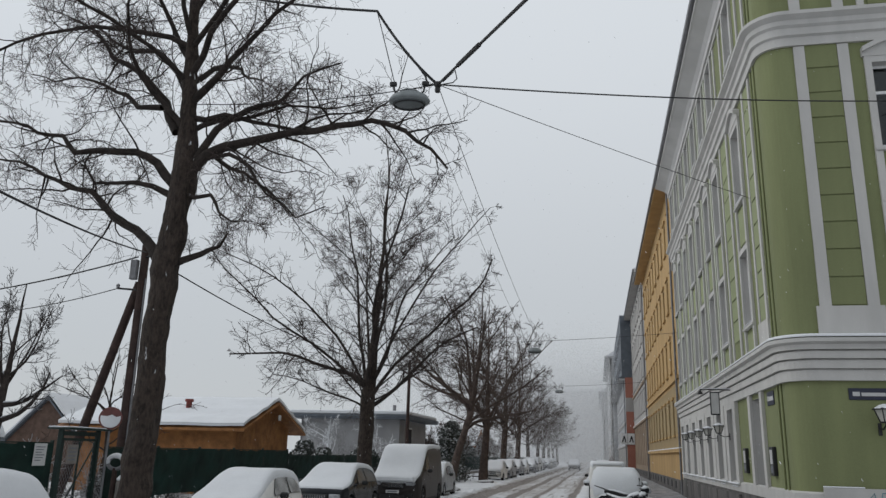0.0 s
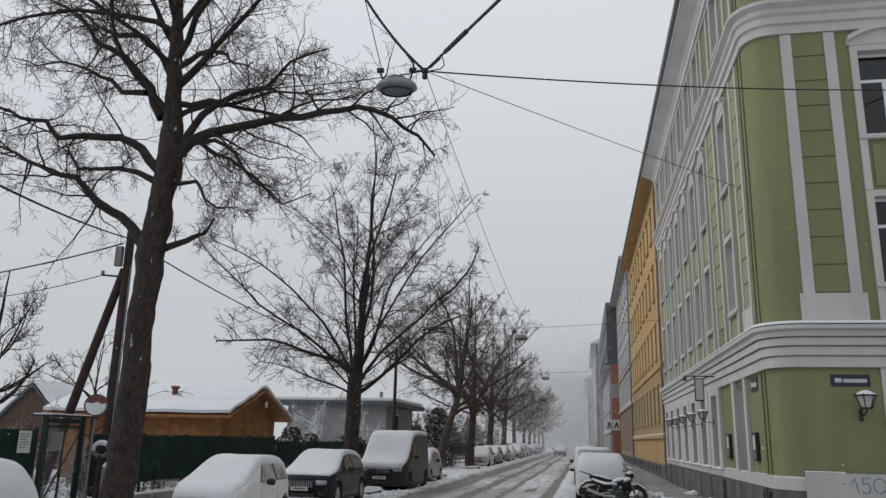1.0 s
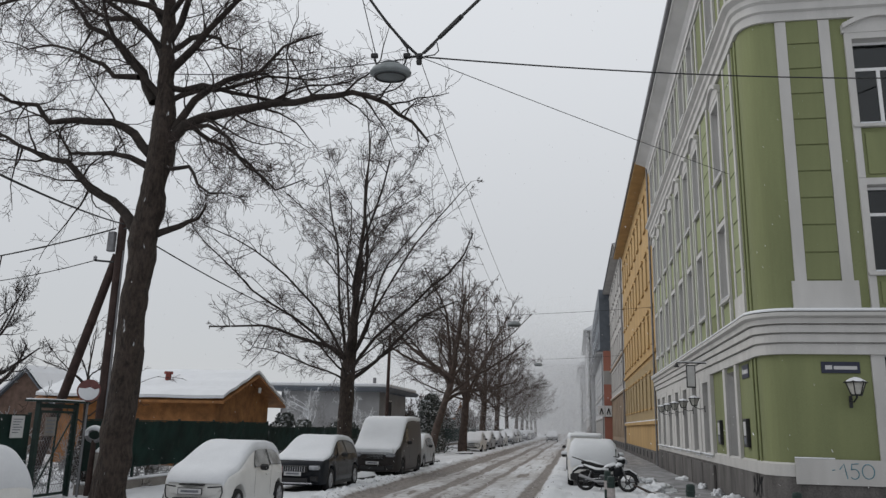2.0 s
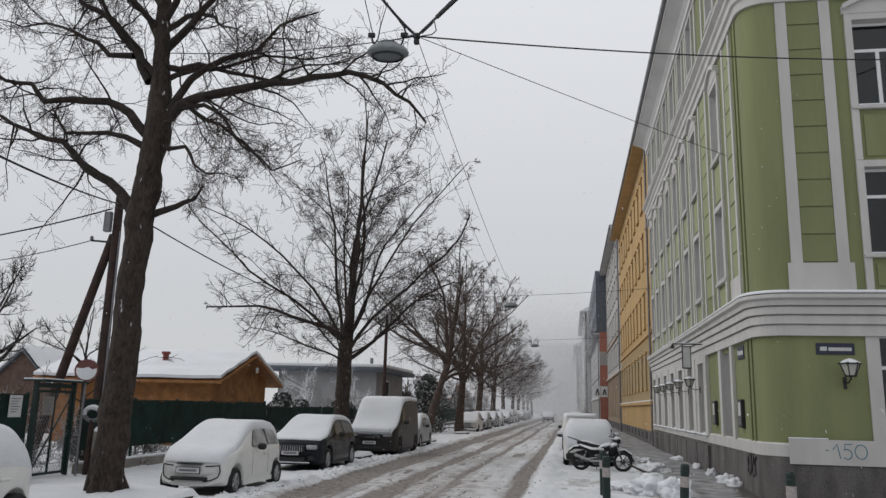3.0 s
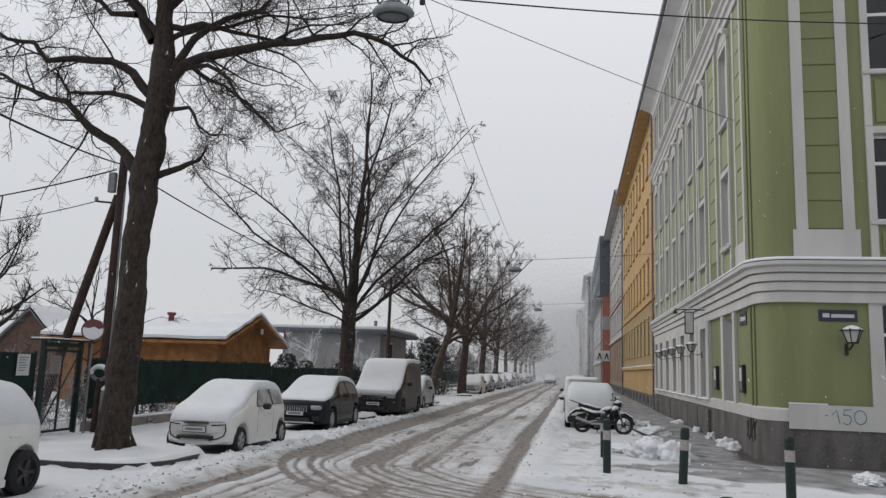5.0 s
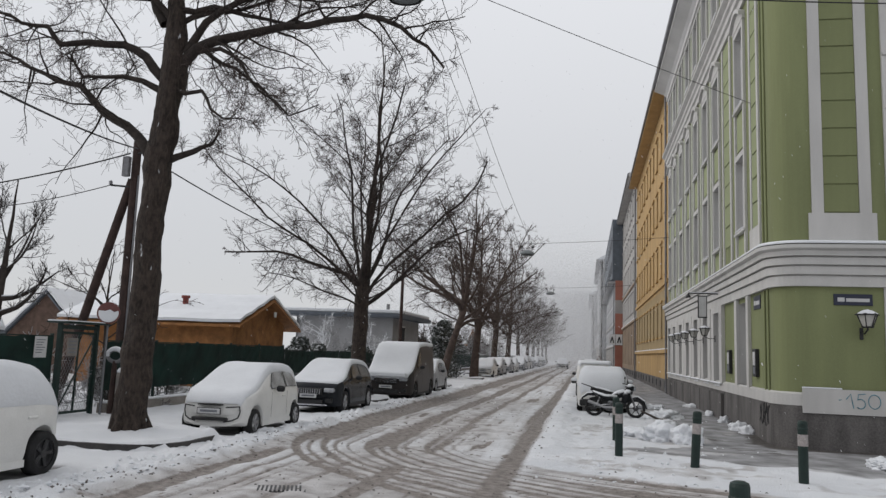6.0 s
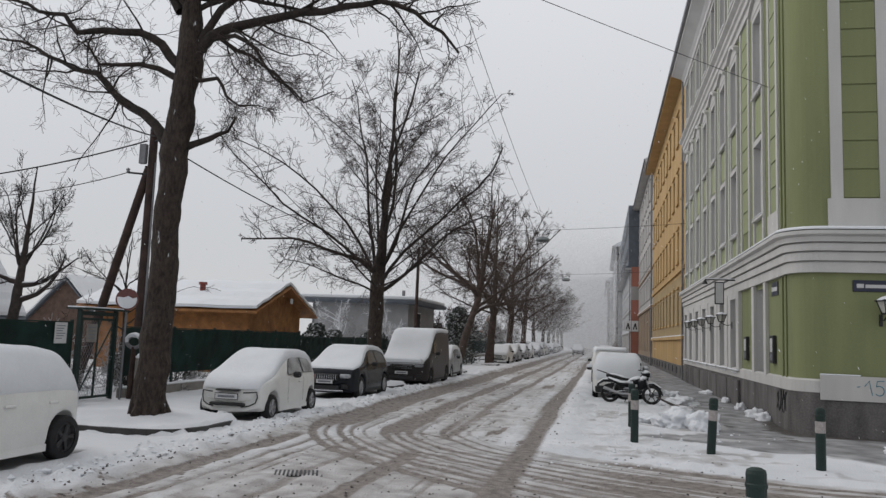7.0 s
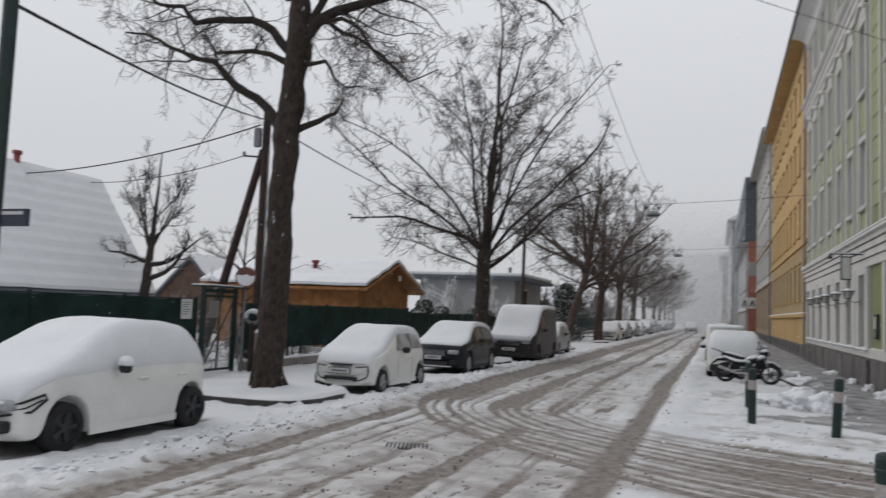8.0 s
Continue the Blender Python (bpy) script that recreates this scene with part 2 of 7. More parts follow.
def islands_mask(X, Y):
    """Raised beds round the street trees on the far side."""
    q = np.zeros_like(X)
    for k in range(9):
        cy = 14.3 + 14.2 * k
        dx, dy = np.abs(X + 9.45) - 1.0, np.abs(Y - cy) - 0.45
        d = np.hypot(np.maximum(dx, 0), np.maximum(dy, 0)) + np.minimum(np.maximum(dx, dy), 0) - 1.0
        d = d - 0.05 * step01(0.45, 0.8, value_noise(X, Y, 0.35, 41))
        q = np.maximum(q, step01(0.05, -0.07, d))
    return q


RELIEF = []


def ground_sheet():
    xs = axis([(-13.5, -7.4, 0.12), (-7.4, 5.0, 0.06), (5.0, 8.0, 0.12)], 1500)
    ys = axis([(3.0, 24.0, 0.07), (24.0, 45.0, 0.18), (45.0, 130.0, 0.7)], 1600)
    X, Y = np.meshgrid(xs, ys)
    wob = 0.24 * (value_noise(X * 0.3, Y, 6.0, 3) - 0.5) + 0.025 * (value_noise(X, Y, 1.1, 5) - 0.5)
    yy = Y - 0.063 * np.minimum(X - 4.2, 0) ** 2      # height across the sweep of the side street
    slush = np.zeros_like(X)
    for x0, w, s in ((-6.0, 0.20, 1.0), (-5.55, 0.20, 0.9), (-5.1, 0.05, 0.5), (-4.3, 0.22, 0.85), (-3.85, 0.05, 0.5), (-3.1, 0.12, 0.75), (-2.35, 0.03, 0.4), (-1.38, 0.21, 0.88), (-1.95, 0.04, 0.45)):
        d = np.abs(X - x0 + wob - 0.004 * np.maximum(Y - 20, 0))
        near = 1.0 if x0 > -1.5 else step01(14.0, 16.0, Y - 0.6 * np.clip(-X - 4, 0, 3))
        slush = np.maximum(slush, s * near * step01(w + 0.20, w - 0.12, d))
    for x0, w, s in ((-5.85, 0.15, 1.0), (-5.35, 0.06, 0.7), (-5.0, 0.05, 0.5), (-4.15, 0.10, 0.6), (-3.2, 0.15, 0.95), (-2.85, 0.05, 0.5), (-2.3, 0.05, 0.5)):
        d = np.abs(X - x0 + 0.6 * wob)
        slush = np.maximum(slush, s * step01(14.6, 13.0, Y + 0.5 * (X + 4)) * step01(w + 0.10, w - 0.06, d))
    arcs = np.zeros_like(X)
    # tyre lines that swing from the long street into the side street
    for x0, y0, r, w, s in ((-5.95, 8.20, 1.5, 0.13, 0.95), (-5.65, 8.55, 1.4, 0.07, 0.8), (-5.40, 8.95, 1.5, 0.10, 0.9), (-5.15, 9.30, 1.4, 0.07, 0.8), (-4.85, 9.65, 1.3, 0.06, 0.7),
                            (-4.45, 9.95, 1.6, 0.10, 0.95), (-4.20, 10.35, 1.5, 0.07, 0.8), (-3.95, 10.75, 1.4, 0.09, 0.9), (-3.70, 11.10, 1.3, 0.05, 0.7),
                            (-3.25, 11.45, 1.5, 0.08, 0.85), (-3.0, 11.85, 1.5, 0.06, 0.75), (-2.7, 12.25, 1.2, 0.05, 0.6)):
        a, b = x0 + r - X + 0.2 * wob, y0 + r - yy + 0.12 * wob
        d = np.abs(np.hypot(np.maximum(a, 0), np.maximum(b, 0)) + np.minimum(np.maximum(a, b), 0) - r)
        fade = step01(24, 15.5, Y)
        arcs = np.maximum(arcs, s * fade * step01(w + 0.10, w - 0.05, d))
    streak = value_noise(X / 0.11, Y / 2.6, 1.0, 21) * 0.6 + value_noise(X / 0.3, Y / 1.2, 1.0, 22) * 0.4
    across = value_noise(X / 3.5, yy / 0.10, 1.0, 23) * 0.65 + value_noise(X / 1.6, yy / 0.33, 1.0, 24) * 0.35
    turn = step01(-5.0, -3.6, X) * step01(12.7, 12.3, yy) * step01(7.9, 8.3, yy) * step01(17.5, 15.5, Y)
    streak = streak * (1 - turn) + across * turn
    slush = np.clip(slush * (0.55 + 0.8 * streak), 0, 1)
    slush = np.maximum(slush, 0.75 * step01(0.68, 0.78, streak) * step01(0.35, 0.6, value_noise(X, Y, 1.7, 25)))
    slush = np.maximum(slush, arcs * (0.7 + 0.4 * streak))
    slush = np.maximum(slush, turn * step01(-1.0, 1.0, X) * (0.15 + 0.8 * step01(0.35, 0.6, across)))
    side = step01(-3.0, -1.5, X) * step01(12.7, 12.3, yy)
    # pits of tyre tread in the snowier lanes
    pits = step01(0.70, 0.82, value_noise(X / 0.07, Y / 0.16, 1.0, 61)) * step01(0.42, 0.6, value_noise(X / 0.35, Y / 2.0, 1.0, 62))
    slush = np.maximum(slush, 0.75 * pits * (1 - turn))
    pave = pavement_mask(X, Y)
    isle = islands_mask(X, Y)
    beyond = (X > 4.6) & (Y > 19.7)
    road = step01(-6.5, -6.1, X) * step01(-0.85, -1.25, X) + step01(-1.2, -0.8, X) * step01(12.75, 12.45, yy) * step01(7.2, 8.2, yy)
    road = np.clip(road, 0, 1) * (1 - pave)
    slush *= road
    bits = step01(0.74, 0.84, value_noise(X, Y, 0.13, 31)) * step01(0.4, 0.6, value_noise(X, Y, 0.9, 32))
    slush = np.maximum(slush, 0.45 * bits * step01(-7.1, -6.6, X) * step01(-5.6, -6.0, X) * (1 - isle))
    grit = step01(0.70, 0.80, value_noise(X, Y, 0.085, 83)) * step01(0.35, 0.55, value_noise(X, Y, 0.7, 84))
    slush = np.maximum(slush, 0.7 * grit * step01(-6.9, -6.4, X) * step01(-5.4, -5.9, X) * (1 - isle))
    slush = np.maximum(slush, 0.55 * bits * step01(-1.2, -0.9, X) * step01(1.0, -0.3, X) * (1 - pave))
    worn = np.clip(road * (0.57 - 0.22 * step01(-3.0, -2.7, X) * step01(-1.6, -1.8, X) * step01(13.0, 15.5, Y) + 0.12 * turn + 0.55 * (value_noise(X, Y * 0.4, 1.3, 8) - 0.35) + 0.5 * (streak - 0.4)), 0, 1)
    worn = np.maximum(worn, 0.55 * step01(-6.9, -6.3, X) * step01(-5.9, -6.2, X) * value_noise(X, Y, 0.5, 26))
    # paving trodden clear along the house, snow left beside the kerb
    bank = 17.2 - 0.55 * X + 0.02 * X ** 2
    clear = pave * step01(0.1, 0.8, Y - bank + 0.7 * (value_noise(X, Y, 0.8, 11) - 0.5))
    clear *= step01(2.2, 2.9, X + 0.35 * (value_noise(X, Y, 1.5, 12) - 0.5) + 3.2 * step01(19.0, 16.6, Y))
    clear *= 0.45 + 0.55 * step01(0.25, 0.5, value_noise(X * 0.5, Y, 1.1, 13))
    foot = step01(1.0, 0.5, np.hypot(np.maximum(WALL_X - X, 0), np.maximum(WALL_Y - Y, 0)) + 0.5 * (value_noise(X * 0.6, Y * 0.6, 0.5, 71) - 0.5))
    clear = np.maximum(clear, foot * pave * (0.6 + 0.4 * value_noise(X, Y, 0.6, 72)))
    near = np.hypot(np.maximum(WALL_X - X, 0), np.maximum(WALL_Y - Y, 0))
    runs = value_noise(X * 0.22 + 0.10 * Y, Y, 0.30, 78) * 0.6 + value_noise(X * 0.5, Y, 0.13, 79) * 0.4
    wet = pave * (0.95 * step01(0.75, 0.2, near + 0.5 * (value_noise(X * 0.4, Y, 0.5, 80) - 0.5)) * step01(23.5, 21.0, Y) + 0.85 * step01(0.58, 0.70, runs) * step01(2.4, 0.8, near) * step01(24.0, 21.0, Y))
    wet = np.clip(wet, 0, 1)
    slop = step01(0.1, 0.9, Y - bank + 0.9 * (value_noise(X, Y, 0.7, 73) - 0.5)) * step01(0.9, 2.2, X + 0.8 * (value_noise(X, Y, 1.1, 74) - 0.5))
    worn = np.maximum(worn, pave * slop * (0.45 + 0.6 * value_noise(X * 0.5, Y, 0.4, 75)))
    smear = step01(0.42, 0.72, 0.6 * value_noise(X * 0.45, Y, 0.55, 76) + 0.4 * value_noise(X, Y, 0.2, 77))
    worn = np.maximum(worn, 0.62 * smear * step01(-0.9, 0.1, X) * step01(6.5, 4.5, X) * step01(12.6, 13.6, yy) * step01(26.0, 22.0, Y))
    snow = 0.05 * (value_noise(X, Y, 1.6, 1) - 0.4) + 0.03 * value_noise(X, Y, 0.45, 2) + 0.012 * value_noise(X, Y, 0.17, 4)
    berm = np.exp(-((X + 6.35 + wob) / 0.28) ** 2) + 0.8 * np.exp(-((X + 0.75 + wob) / 0.3) ** 2) * step01(15.5, 17, Y)
    # bare grey ground under the parked cars, darkened for the shade beneath them
    bare = np.zeros_like(X)
    for cx, y0, y1, w in ((-8.62, 6.95, 10.9, 0.8), (-8.0, 15.85, 19.25, 0.74), (-8.15, 22.35, 26.5, 0.8), (-7.75, 29.95, 35.1, 0.9), (-8.0, 36.4, 40.5, 0.8), (0.62, 28.5, 32.5, 0.82), (0.45, 39.2, 43.9, 0.84)):
        e = 0.16 * (value_noise(X, Y, 0.3, 51) - 0.5)
        bare = np.maximum(bare, step01(0.1, -0.08, np.abs(X - cx) - w + e) * step01(0.1, -0.08, np.maximum(y0 - Y, Y - y1) + e))
    snow += 0.07 * isle * (value_noise(X, Y, 0.55, 52) - 0.3) + 0.10 * np.exp(-((X + 9.2) ** 2 + (Y - 14.8) ** 2) / 0.5)
    crumbs = (1 - road) * step01(-8.5, -6.6, X) * step01(-5.6, -6.2, X) + step01(-1.2, -0.8, X) * step01(3.0, 1.0, X)
    snow += (0.075 - 0.05 * step01(-1.2, -0.8, X)) * crumbs * step01(0.6, 0.85, value_noise(X, Y, 0.16, 14)) + 0.035 * step01(0.55, 0.9, value_noise(X, Y, 0.5, 15))
    snow += 0.05 * step01(-7.4, -6.9, X) * step01(-6.0, -6.3, X) * step01(0.5, 0.8, value_noise(X, Y, 0.11, 81)) * (0.4 + value_noise(X, Y, 1.2, 82))
    snow += berm * (0.05 + 0.07 * value_noise(X, Y, 0.3, 6)) * (Y < 200)
    tread = step01(0.66, 0.80, value_noise(X / 0.16, Y / 0.26, 1.0, 91)) * step01(0.4, 0.6, value_noise(X, Y, 1.5, 92)) * step01(-0.9, -0.3, X) * step01(6.0, 4.0, X) * (Y > 13) * (Y < 40)
    snow -= 0.022 * tread * (1 - road)
    snow *= 1 - 0.9 * bare
    clear = np.maximum(clear, bare)
    Z = (0.10 - 0.08 * step01(24.0, 20.0, Y)) * pave + 0.13 * isle + snow * (1 - 0.85 * clear) * (1 - 0.35 * road) * (1 - 0.75 * side) - 0.035 * slush * (1 - 0.5 * side) * (0.5 + value_noise(X, Y, 0.12, 9) * (1 - side))
    Z = np.where(np.abs(X) + np.abs(Y) > 220, np.minimum(Z, 0.0), Z)
    ny, nx = X.shape
    idx = np.arange(nx * ny).reshape(ny, nx)
    quads = np.stack([idx[:-1, :-1], idx[:-1, 1:], idx[1:, 1:], idx[1:, :-1]], -1).reshape(-1, 4)
    me = bpy.data.meshes.new("ground")
    me.vertices.add(nx * ny)
    me.vertices.foreach_set("co", np.stack([X, Y, Z], -1).astype(np.float32).ravel())
    me.loops.add(quads.size)
    me.loops.foreach_set("vertex_index", quads.ravel().astype(np.int32))
    me.polygons.add(len(quads))
    me.polygons.foreach_set("loop_start", np.arange(0, quads.size, 4, dtype=np.int32))
    me.polygons.foreach_set("use_smooth", np.ones(len(quads), dtype=bool))
    me.update(calc_edges=True)
    for name, values in (("slush", slush), ("worn", worn), ("paved", clear), ("wet", wet)):
        at = me.attributes.new(name, "FLOAT", "POINT")
        at.data.foreach_set("value", values.astype(np.float32).ravel())
    me.materials.append(GROUND)
    RELIEF.extend((xs, ys, Z))
    return tagged(new("ground", me), "snow-covered street with brown slushy tyre tracks and grey pavement", "ground", kind="structure")


ground_sheet()


def ground_height(x, y):
    xs, ys, Z = RELIEF
    return float(Z[min(len(ys) - 1, np.searchsorted(ys, y)), min(len(xs) - 1, np.searchsorted(xs, x))])


def clods(label, rows, seed, mat):
    """Crumbs of slush thrown up by tyres: (x0, x1, y0, y1, count, size)."""
    q = random.Random(seed)
    V, F = [], []
    for x0, x1, y0, y1, count, size in rows:
        for _ in range(count):
            y = y0 + (y1 - y0) * q.random() ** 1.5
            x = q.triangular(x0, x1)
            r = size * q.uniform(0.35, 1.0)
            z = ground_height(x, y) + 0.25 * r
            i = len(V)
            for dx, dy, dz in ((1, 0, 0), (0, 1, 0), (-1, 0, 0), (0, -1, 0), (0, 0, 0.8), (0, 0, -0.8)):
                V.append((x + r * (dx * q.uniform(0.6, 1.4) + q.uniform(-0.3, 0.3)), y + r * (dy * q.uniform(0.6, 1.5) + q.uniform(-0.3, 0.3)), z + r * dz * q.uniform(0.6, 1.1)))
            F += [(i + a, i + b, i + c) for a, b, c in ((0, 1, 4), (1, 2, 4), (2, 3, 4), (3, 0, 4), (1, 0, 5), (2, 1, 5), (3, 2, 5), (0, 3, 5))]
    me = bpy.data.meshes.new("slush_clods")
    me.from_pydata(V, [], F)
    me.materials.append(mat)
    return tagged(new("slush_clods", me), label, "slush", kind="stuff")


clods("brown crumbs of slush along the tyre tracks", ((-6.9, -5.8, 8.0, 30, 330, 0.030), (-6.0, -1.2, 7.0, 26, 420, 0.024), (-1.3, -0.7, 9.0, 30, 70, 0.028), (-1.0, 5.0, 11.0, 14.5, 60, 0.024)), 7, material("slush_crumb", (0.13, 0.115, 0.105), 0.7, vary=0.4, scale=2.0, bump=0.2))
clods("white crumbs of snow beside the road", ((-7.4, -6.2, 6.5, 30, 420, 0.055), (-0.9, 2.2, 13.0, 28, 150, 0.04), (1.0, 4.2, 17.0, 30, 30, 0.045)), 8, SNOW)


# ---- houses on the pavement side ----
GREEN_END = 44.5


def corner_path(y_end=GREEN_END, x_end=16.0, out=0.0, lo=None):
    """The green house's outline: along the street, round the corner, into the side street; with outward normals."""
    rows = [(WALL_X, y_end, -1.0, 0.0), (WALL_X, WALL_Y + BEND, -1.0, 0.0)]
    for k in range(1, 9):
        a = math.pi / 2 * k / 9
        rows.append((WALL_X + BEND - BEND * math.cos(a), WALL_Y + BEND - BEND * math.sin(a), -math.cos(a), -math.sin(a)))
    rows += [(WALL_X + BEND, WALL_Y, 0.0, -1.0), (x_end, WALL_Y, 0.0, -1.0)]
    return rows


def sweep(bm, profile, path):
    """Carries a profile of (out, z) along an outline."""
    rings = [[bm.verts.new((x + nx * o, y + ny * o, z)) for o, z in profile] for x, y, nx, ny in path]
    for a, b in zip(rings, rings[1:]):
        for k in range(len(profile) - 1):
            bm.faces.new((a[k], a[k + 1], b[k + 1], b[k]))
    bm.faces.new(rings[0])
    bm.faces.new(rings[-1][::-1])
    return bm


def wall_with_openings(bm, place, s0, s1, z0, z1, openings, depth=0.28, lining=None):
    """A wall skin with reveals; place(s, z, inward) gives the point."""
    ss = sorted({s0, s1, *[v for o in openings for v in o[:2]]})
    zs = sorted({z0, z1, *[v for o in openings for v in o[2:]]})
    for a, b in zip(ss, ss[1:]):
        for c, d in zip(zs, zs[1:]):
            sm, zm = (a + b) / 2, (c + d) / 2
            if any(o[0] < sm < o[1] and o[2] < zm < o[3] for o in openings):
                continue
            for inward in (0.0, depth):
                bm.faces.new([bm.verts.new(place(s, z, inward)) for s, z in ((a, c), (b, c), (b, d), (a, d))])
    for a, b, c, d in openings:
        rv = bm if lining is None else bmesh.new()
        if lining is not None:
            lining.append(rv)
        for (p, q), (r, t) in (((a, c), (b, c)), ((b, c), (b, d)), ((b, d), (a, d)), ((a, d), (a, c))):
            rv.faces.new([rv.verts.new(place(*v)) for v in ((p, q, 0), (r, t, 0), (r, t, depth), (p, q, depth))])
    return bm


def casement(w, h, transom=0.68, mid=True):
    """A window set facing -y, origin at the sill's middle: shared meshes for frame and panes."""
    f = 0.065
    xs = [-w / 2, -w / 2 + f] + ([-0.045, 0.045] if mid else []) + [w / 2 - f, w / 2]
    zs = [0, f, h * transom - 0.04, h * transom + 0.04, h - f, h]
    bm = bmesh.new()
    vs = [[bm.verts.new((x, 0.0, z)) for z in zs] for x in xs]
    n = len(xs) - 1
    for i in range(n):
        for j in range(5):
            pane_col, pane_row = 0 < i < n and i != 2 * mid, j in (1, 3)
            if pane_row and (pane_col or (j == 3 and 0 < i < n)):
                continue
            bm.faces.new((vs[i][j], vs[i + 1][j], vs[i + 1][j + 1], vs[i][j + 1]))
    ex = bmesh.ops.extrude_face_region(bm, geom=bm.faces[:])
    bmesh.ops.translate(bm, vec=(0, 0.07, 0), verts=[e for e in ex["geom"] if isinstance(e, bmesh.types.BMVert)])
    bmesh.ops.recalc_face_normals(bm, faces=bm.faces[:])
    pb = boxes((-w / 2 + f, w / 2 - f, 0.03, 0.036, f, h - f))
    # dark board behind the pane, its colour standing for the unlit room
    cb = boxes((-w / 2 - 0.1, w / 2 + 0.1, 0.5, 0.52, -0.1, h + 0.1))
    return mesh_of("frame", bm, WHITE_FRAME), mesh_of("pane", pb, GLASS), mesh_of("room_shade_board", cb, DARK)


def window(parent, meshes, m):
    fr = piece("window", meshes[0], parent, m)
    p = piece("pane", meshes[1], fr)
    p.visible_shadow = False
    piece("room_shade", meshes[2], fr)
    return fr


def on_street(s, z, d=0.0):
    return (WALL_X + d, s, z)


def on_side(s, z, d=0.0):
    return (s, WALL_Y + d, z)


# turns a -y facing window into one that faces the street (-x)
def street_pose(s, z, d):
    return pose(WALL_X + d, s, z, 0, 0, -90)


BAYS = [23.75, 28.0, 30.5, 33.1, 35.7, 38.3, 40.9, 43.2]


def green_house():
    house = empty("corner_house", (0, 0, 0), "green rendered four-storey corner house with white stucco trim and deep eaves", "house")
    w = 1.15
    floors = [(5.85, 8.05), (9.65, 12.0), (14.35, 16.5)]
    street = [(b - w / 2, b + w / 2, c, d) for b in BAYS for c, d in floors]
    ground = [(b - 0.55, b + 0.55, 1.15, 3.65) for b in BAYS[1:]] + [(23.05, 24.45, 1.05, 3.72)]
    cross = [7.85, 10.6, 13.4]
    side = [(b - 0.65, b + 0.65, c, d) for b in cross for c, d in floors]
    side_ground = [(b - 0.65, b + 0.65, 1.5, 3.9) for b in cross]
    bm, lin = bmesh.new(), []
    wall_with_openings(bm, on_street, WALL_Y + BEND, GREEN_END, 0.0, 17.4, street + ground, lining=lin)
    wall_with_openings(bm, on_side, WALL_X + BEND, 16.0, 0.0, 17.4, side + side_ground, lining=lin)
    for rv in lin:
        part("reveal", rv, WHITE, house)
    arc = corner_path()[1:-1]
    for a, b in zip(arc, arc[1:]):
        bm.faces.new([bm.verts.new(v) for v in ((a[0], a[1], 0), (b[0], b[1], 0), (b[0], b[1], 17.4), (a[0], a[1], 17.4))])
    part("wall", bm, GREEN, house)
    back = boxes((15.7, 16.0, WALL_Y, GREEN_END, 0, 17.4), (WALL_X, 16, GREEN_END - 0.3, GREEN_END, 0, 17.4))
    part("party_wall", back, TAUPE, house)
    roof = bmesh.new()
    pts = [(3.7, GREEN_END, 17.6), (3.7, 18.9, 17.6), (16.5, 18.9, 17.6), (16.5, GREEN_END, 17.6), (10, GREEN_END, 21.5), (10, 25, 21.5)]
    v = [roof.verts.new(p) for p in pts]
    for q in ((0, 1, 5, 4), (1, 2, 5), (2, 3, 4, 5), (0, 4, 3)):
        roof.faces.new([v[i] for i in q])
    part("roof", roof, SNOW, house, "snow-covered pitched roof")
    # grey plinth, white base band, cornices, eaves
    P = corner_path()
    part("plinth", sweep(bmesh.new(), [(0.0, -0.15), (0.07, -0.15), (0.07, 1.03), (0.0, 1.05)], P), PLINTH, house, "grey rendered plinth with splash stains")
    part("base_band", sweep(bmesh.new(), [(0.0, 1.03), (0.085, 1.03), (0.085, 1.30), (0.0, 1.34)], P), WHITE, house)
    side_band = bmesh.new()
    box(side_band, 5.02, 16.0, WALL_Y - 0.11, WALL_Y - 0.087, 0.87, 1.44)
    part("base_panel", side_band, WHITE, house, "white painted band with a sprayed tag")
    part("base_panel_snow", boxes((5.02, 5.9, WALL_Y - 0.108, WALL_Y - 0.06, 1.44, 1.475), bevel=0.012), SNOW, house)
    part("lower_cornice", sweep(bmesh.new(), [(0, 3.86), (0.10, 3.86), (0.10, 4.10), (0.05, 4.10), (0.05, 4.14), (0.15, 4.14), (0.15, 4.33), (0.08, 4.33), (0.08, 4.37), (0.20, 4.37), (0.20, 4.54), (0.12, 4.54), (0.12, 4.58), (0.25, 4.58), (0.25, 4.70), (0.35, 4.75), (0.35, 4.84), (0, 4.90)], P), WHITE, house)
    part("lower_cornice_snow", sweep(bmesh.new(), [(0.02, 4.915), (0.35, 4.865), (0.35, 4.90), (0.30, 4.94), (0.02, 4.97)], P), SNOW, house)
    part("upper_cornice", sweep(bmesh.new(), [(0, 12.62), (0.08, 12.62), (0.08, 12.86), (0.15, 12.9), (0.15, 13.1), (0.22, 13.16), (0.22, 13.3), (0.36, 13.4), (0.36, 13.5), (0, 13.58)], P), WHITE, house)
    part("cornice", sweep(bmesh.new(), [(0, 16.75), (0.12, 16.75), (0.12, 17.0), (0.25, 17.15), (0.72, 17.35), (0.78, 17.35), (0.78, 17.62), (0, 17.64)], P), SOFFIT, house)
    part("gutter", sweep(bmesh.new(), [(0.78, 17.5), (0.84, 17.46), (0.92, 17.5), (0.94, 17.62), (0.78, 17.63)], P), ZINC, house)
    part("moulding", sweep(bmesh.new(), [(0, 16.55), (0.06, 16.55), (0.06, 16.68), (0, 16.7)], P), WHITE, house)
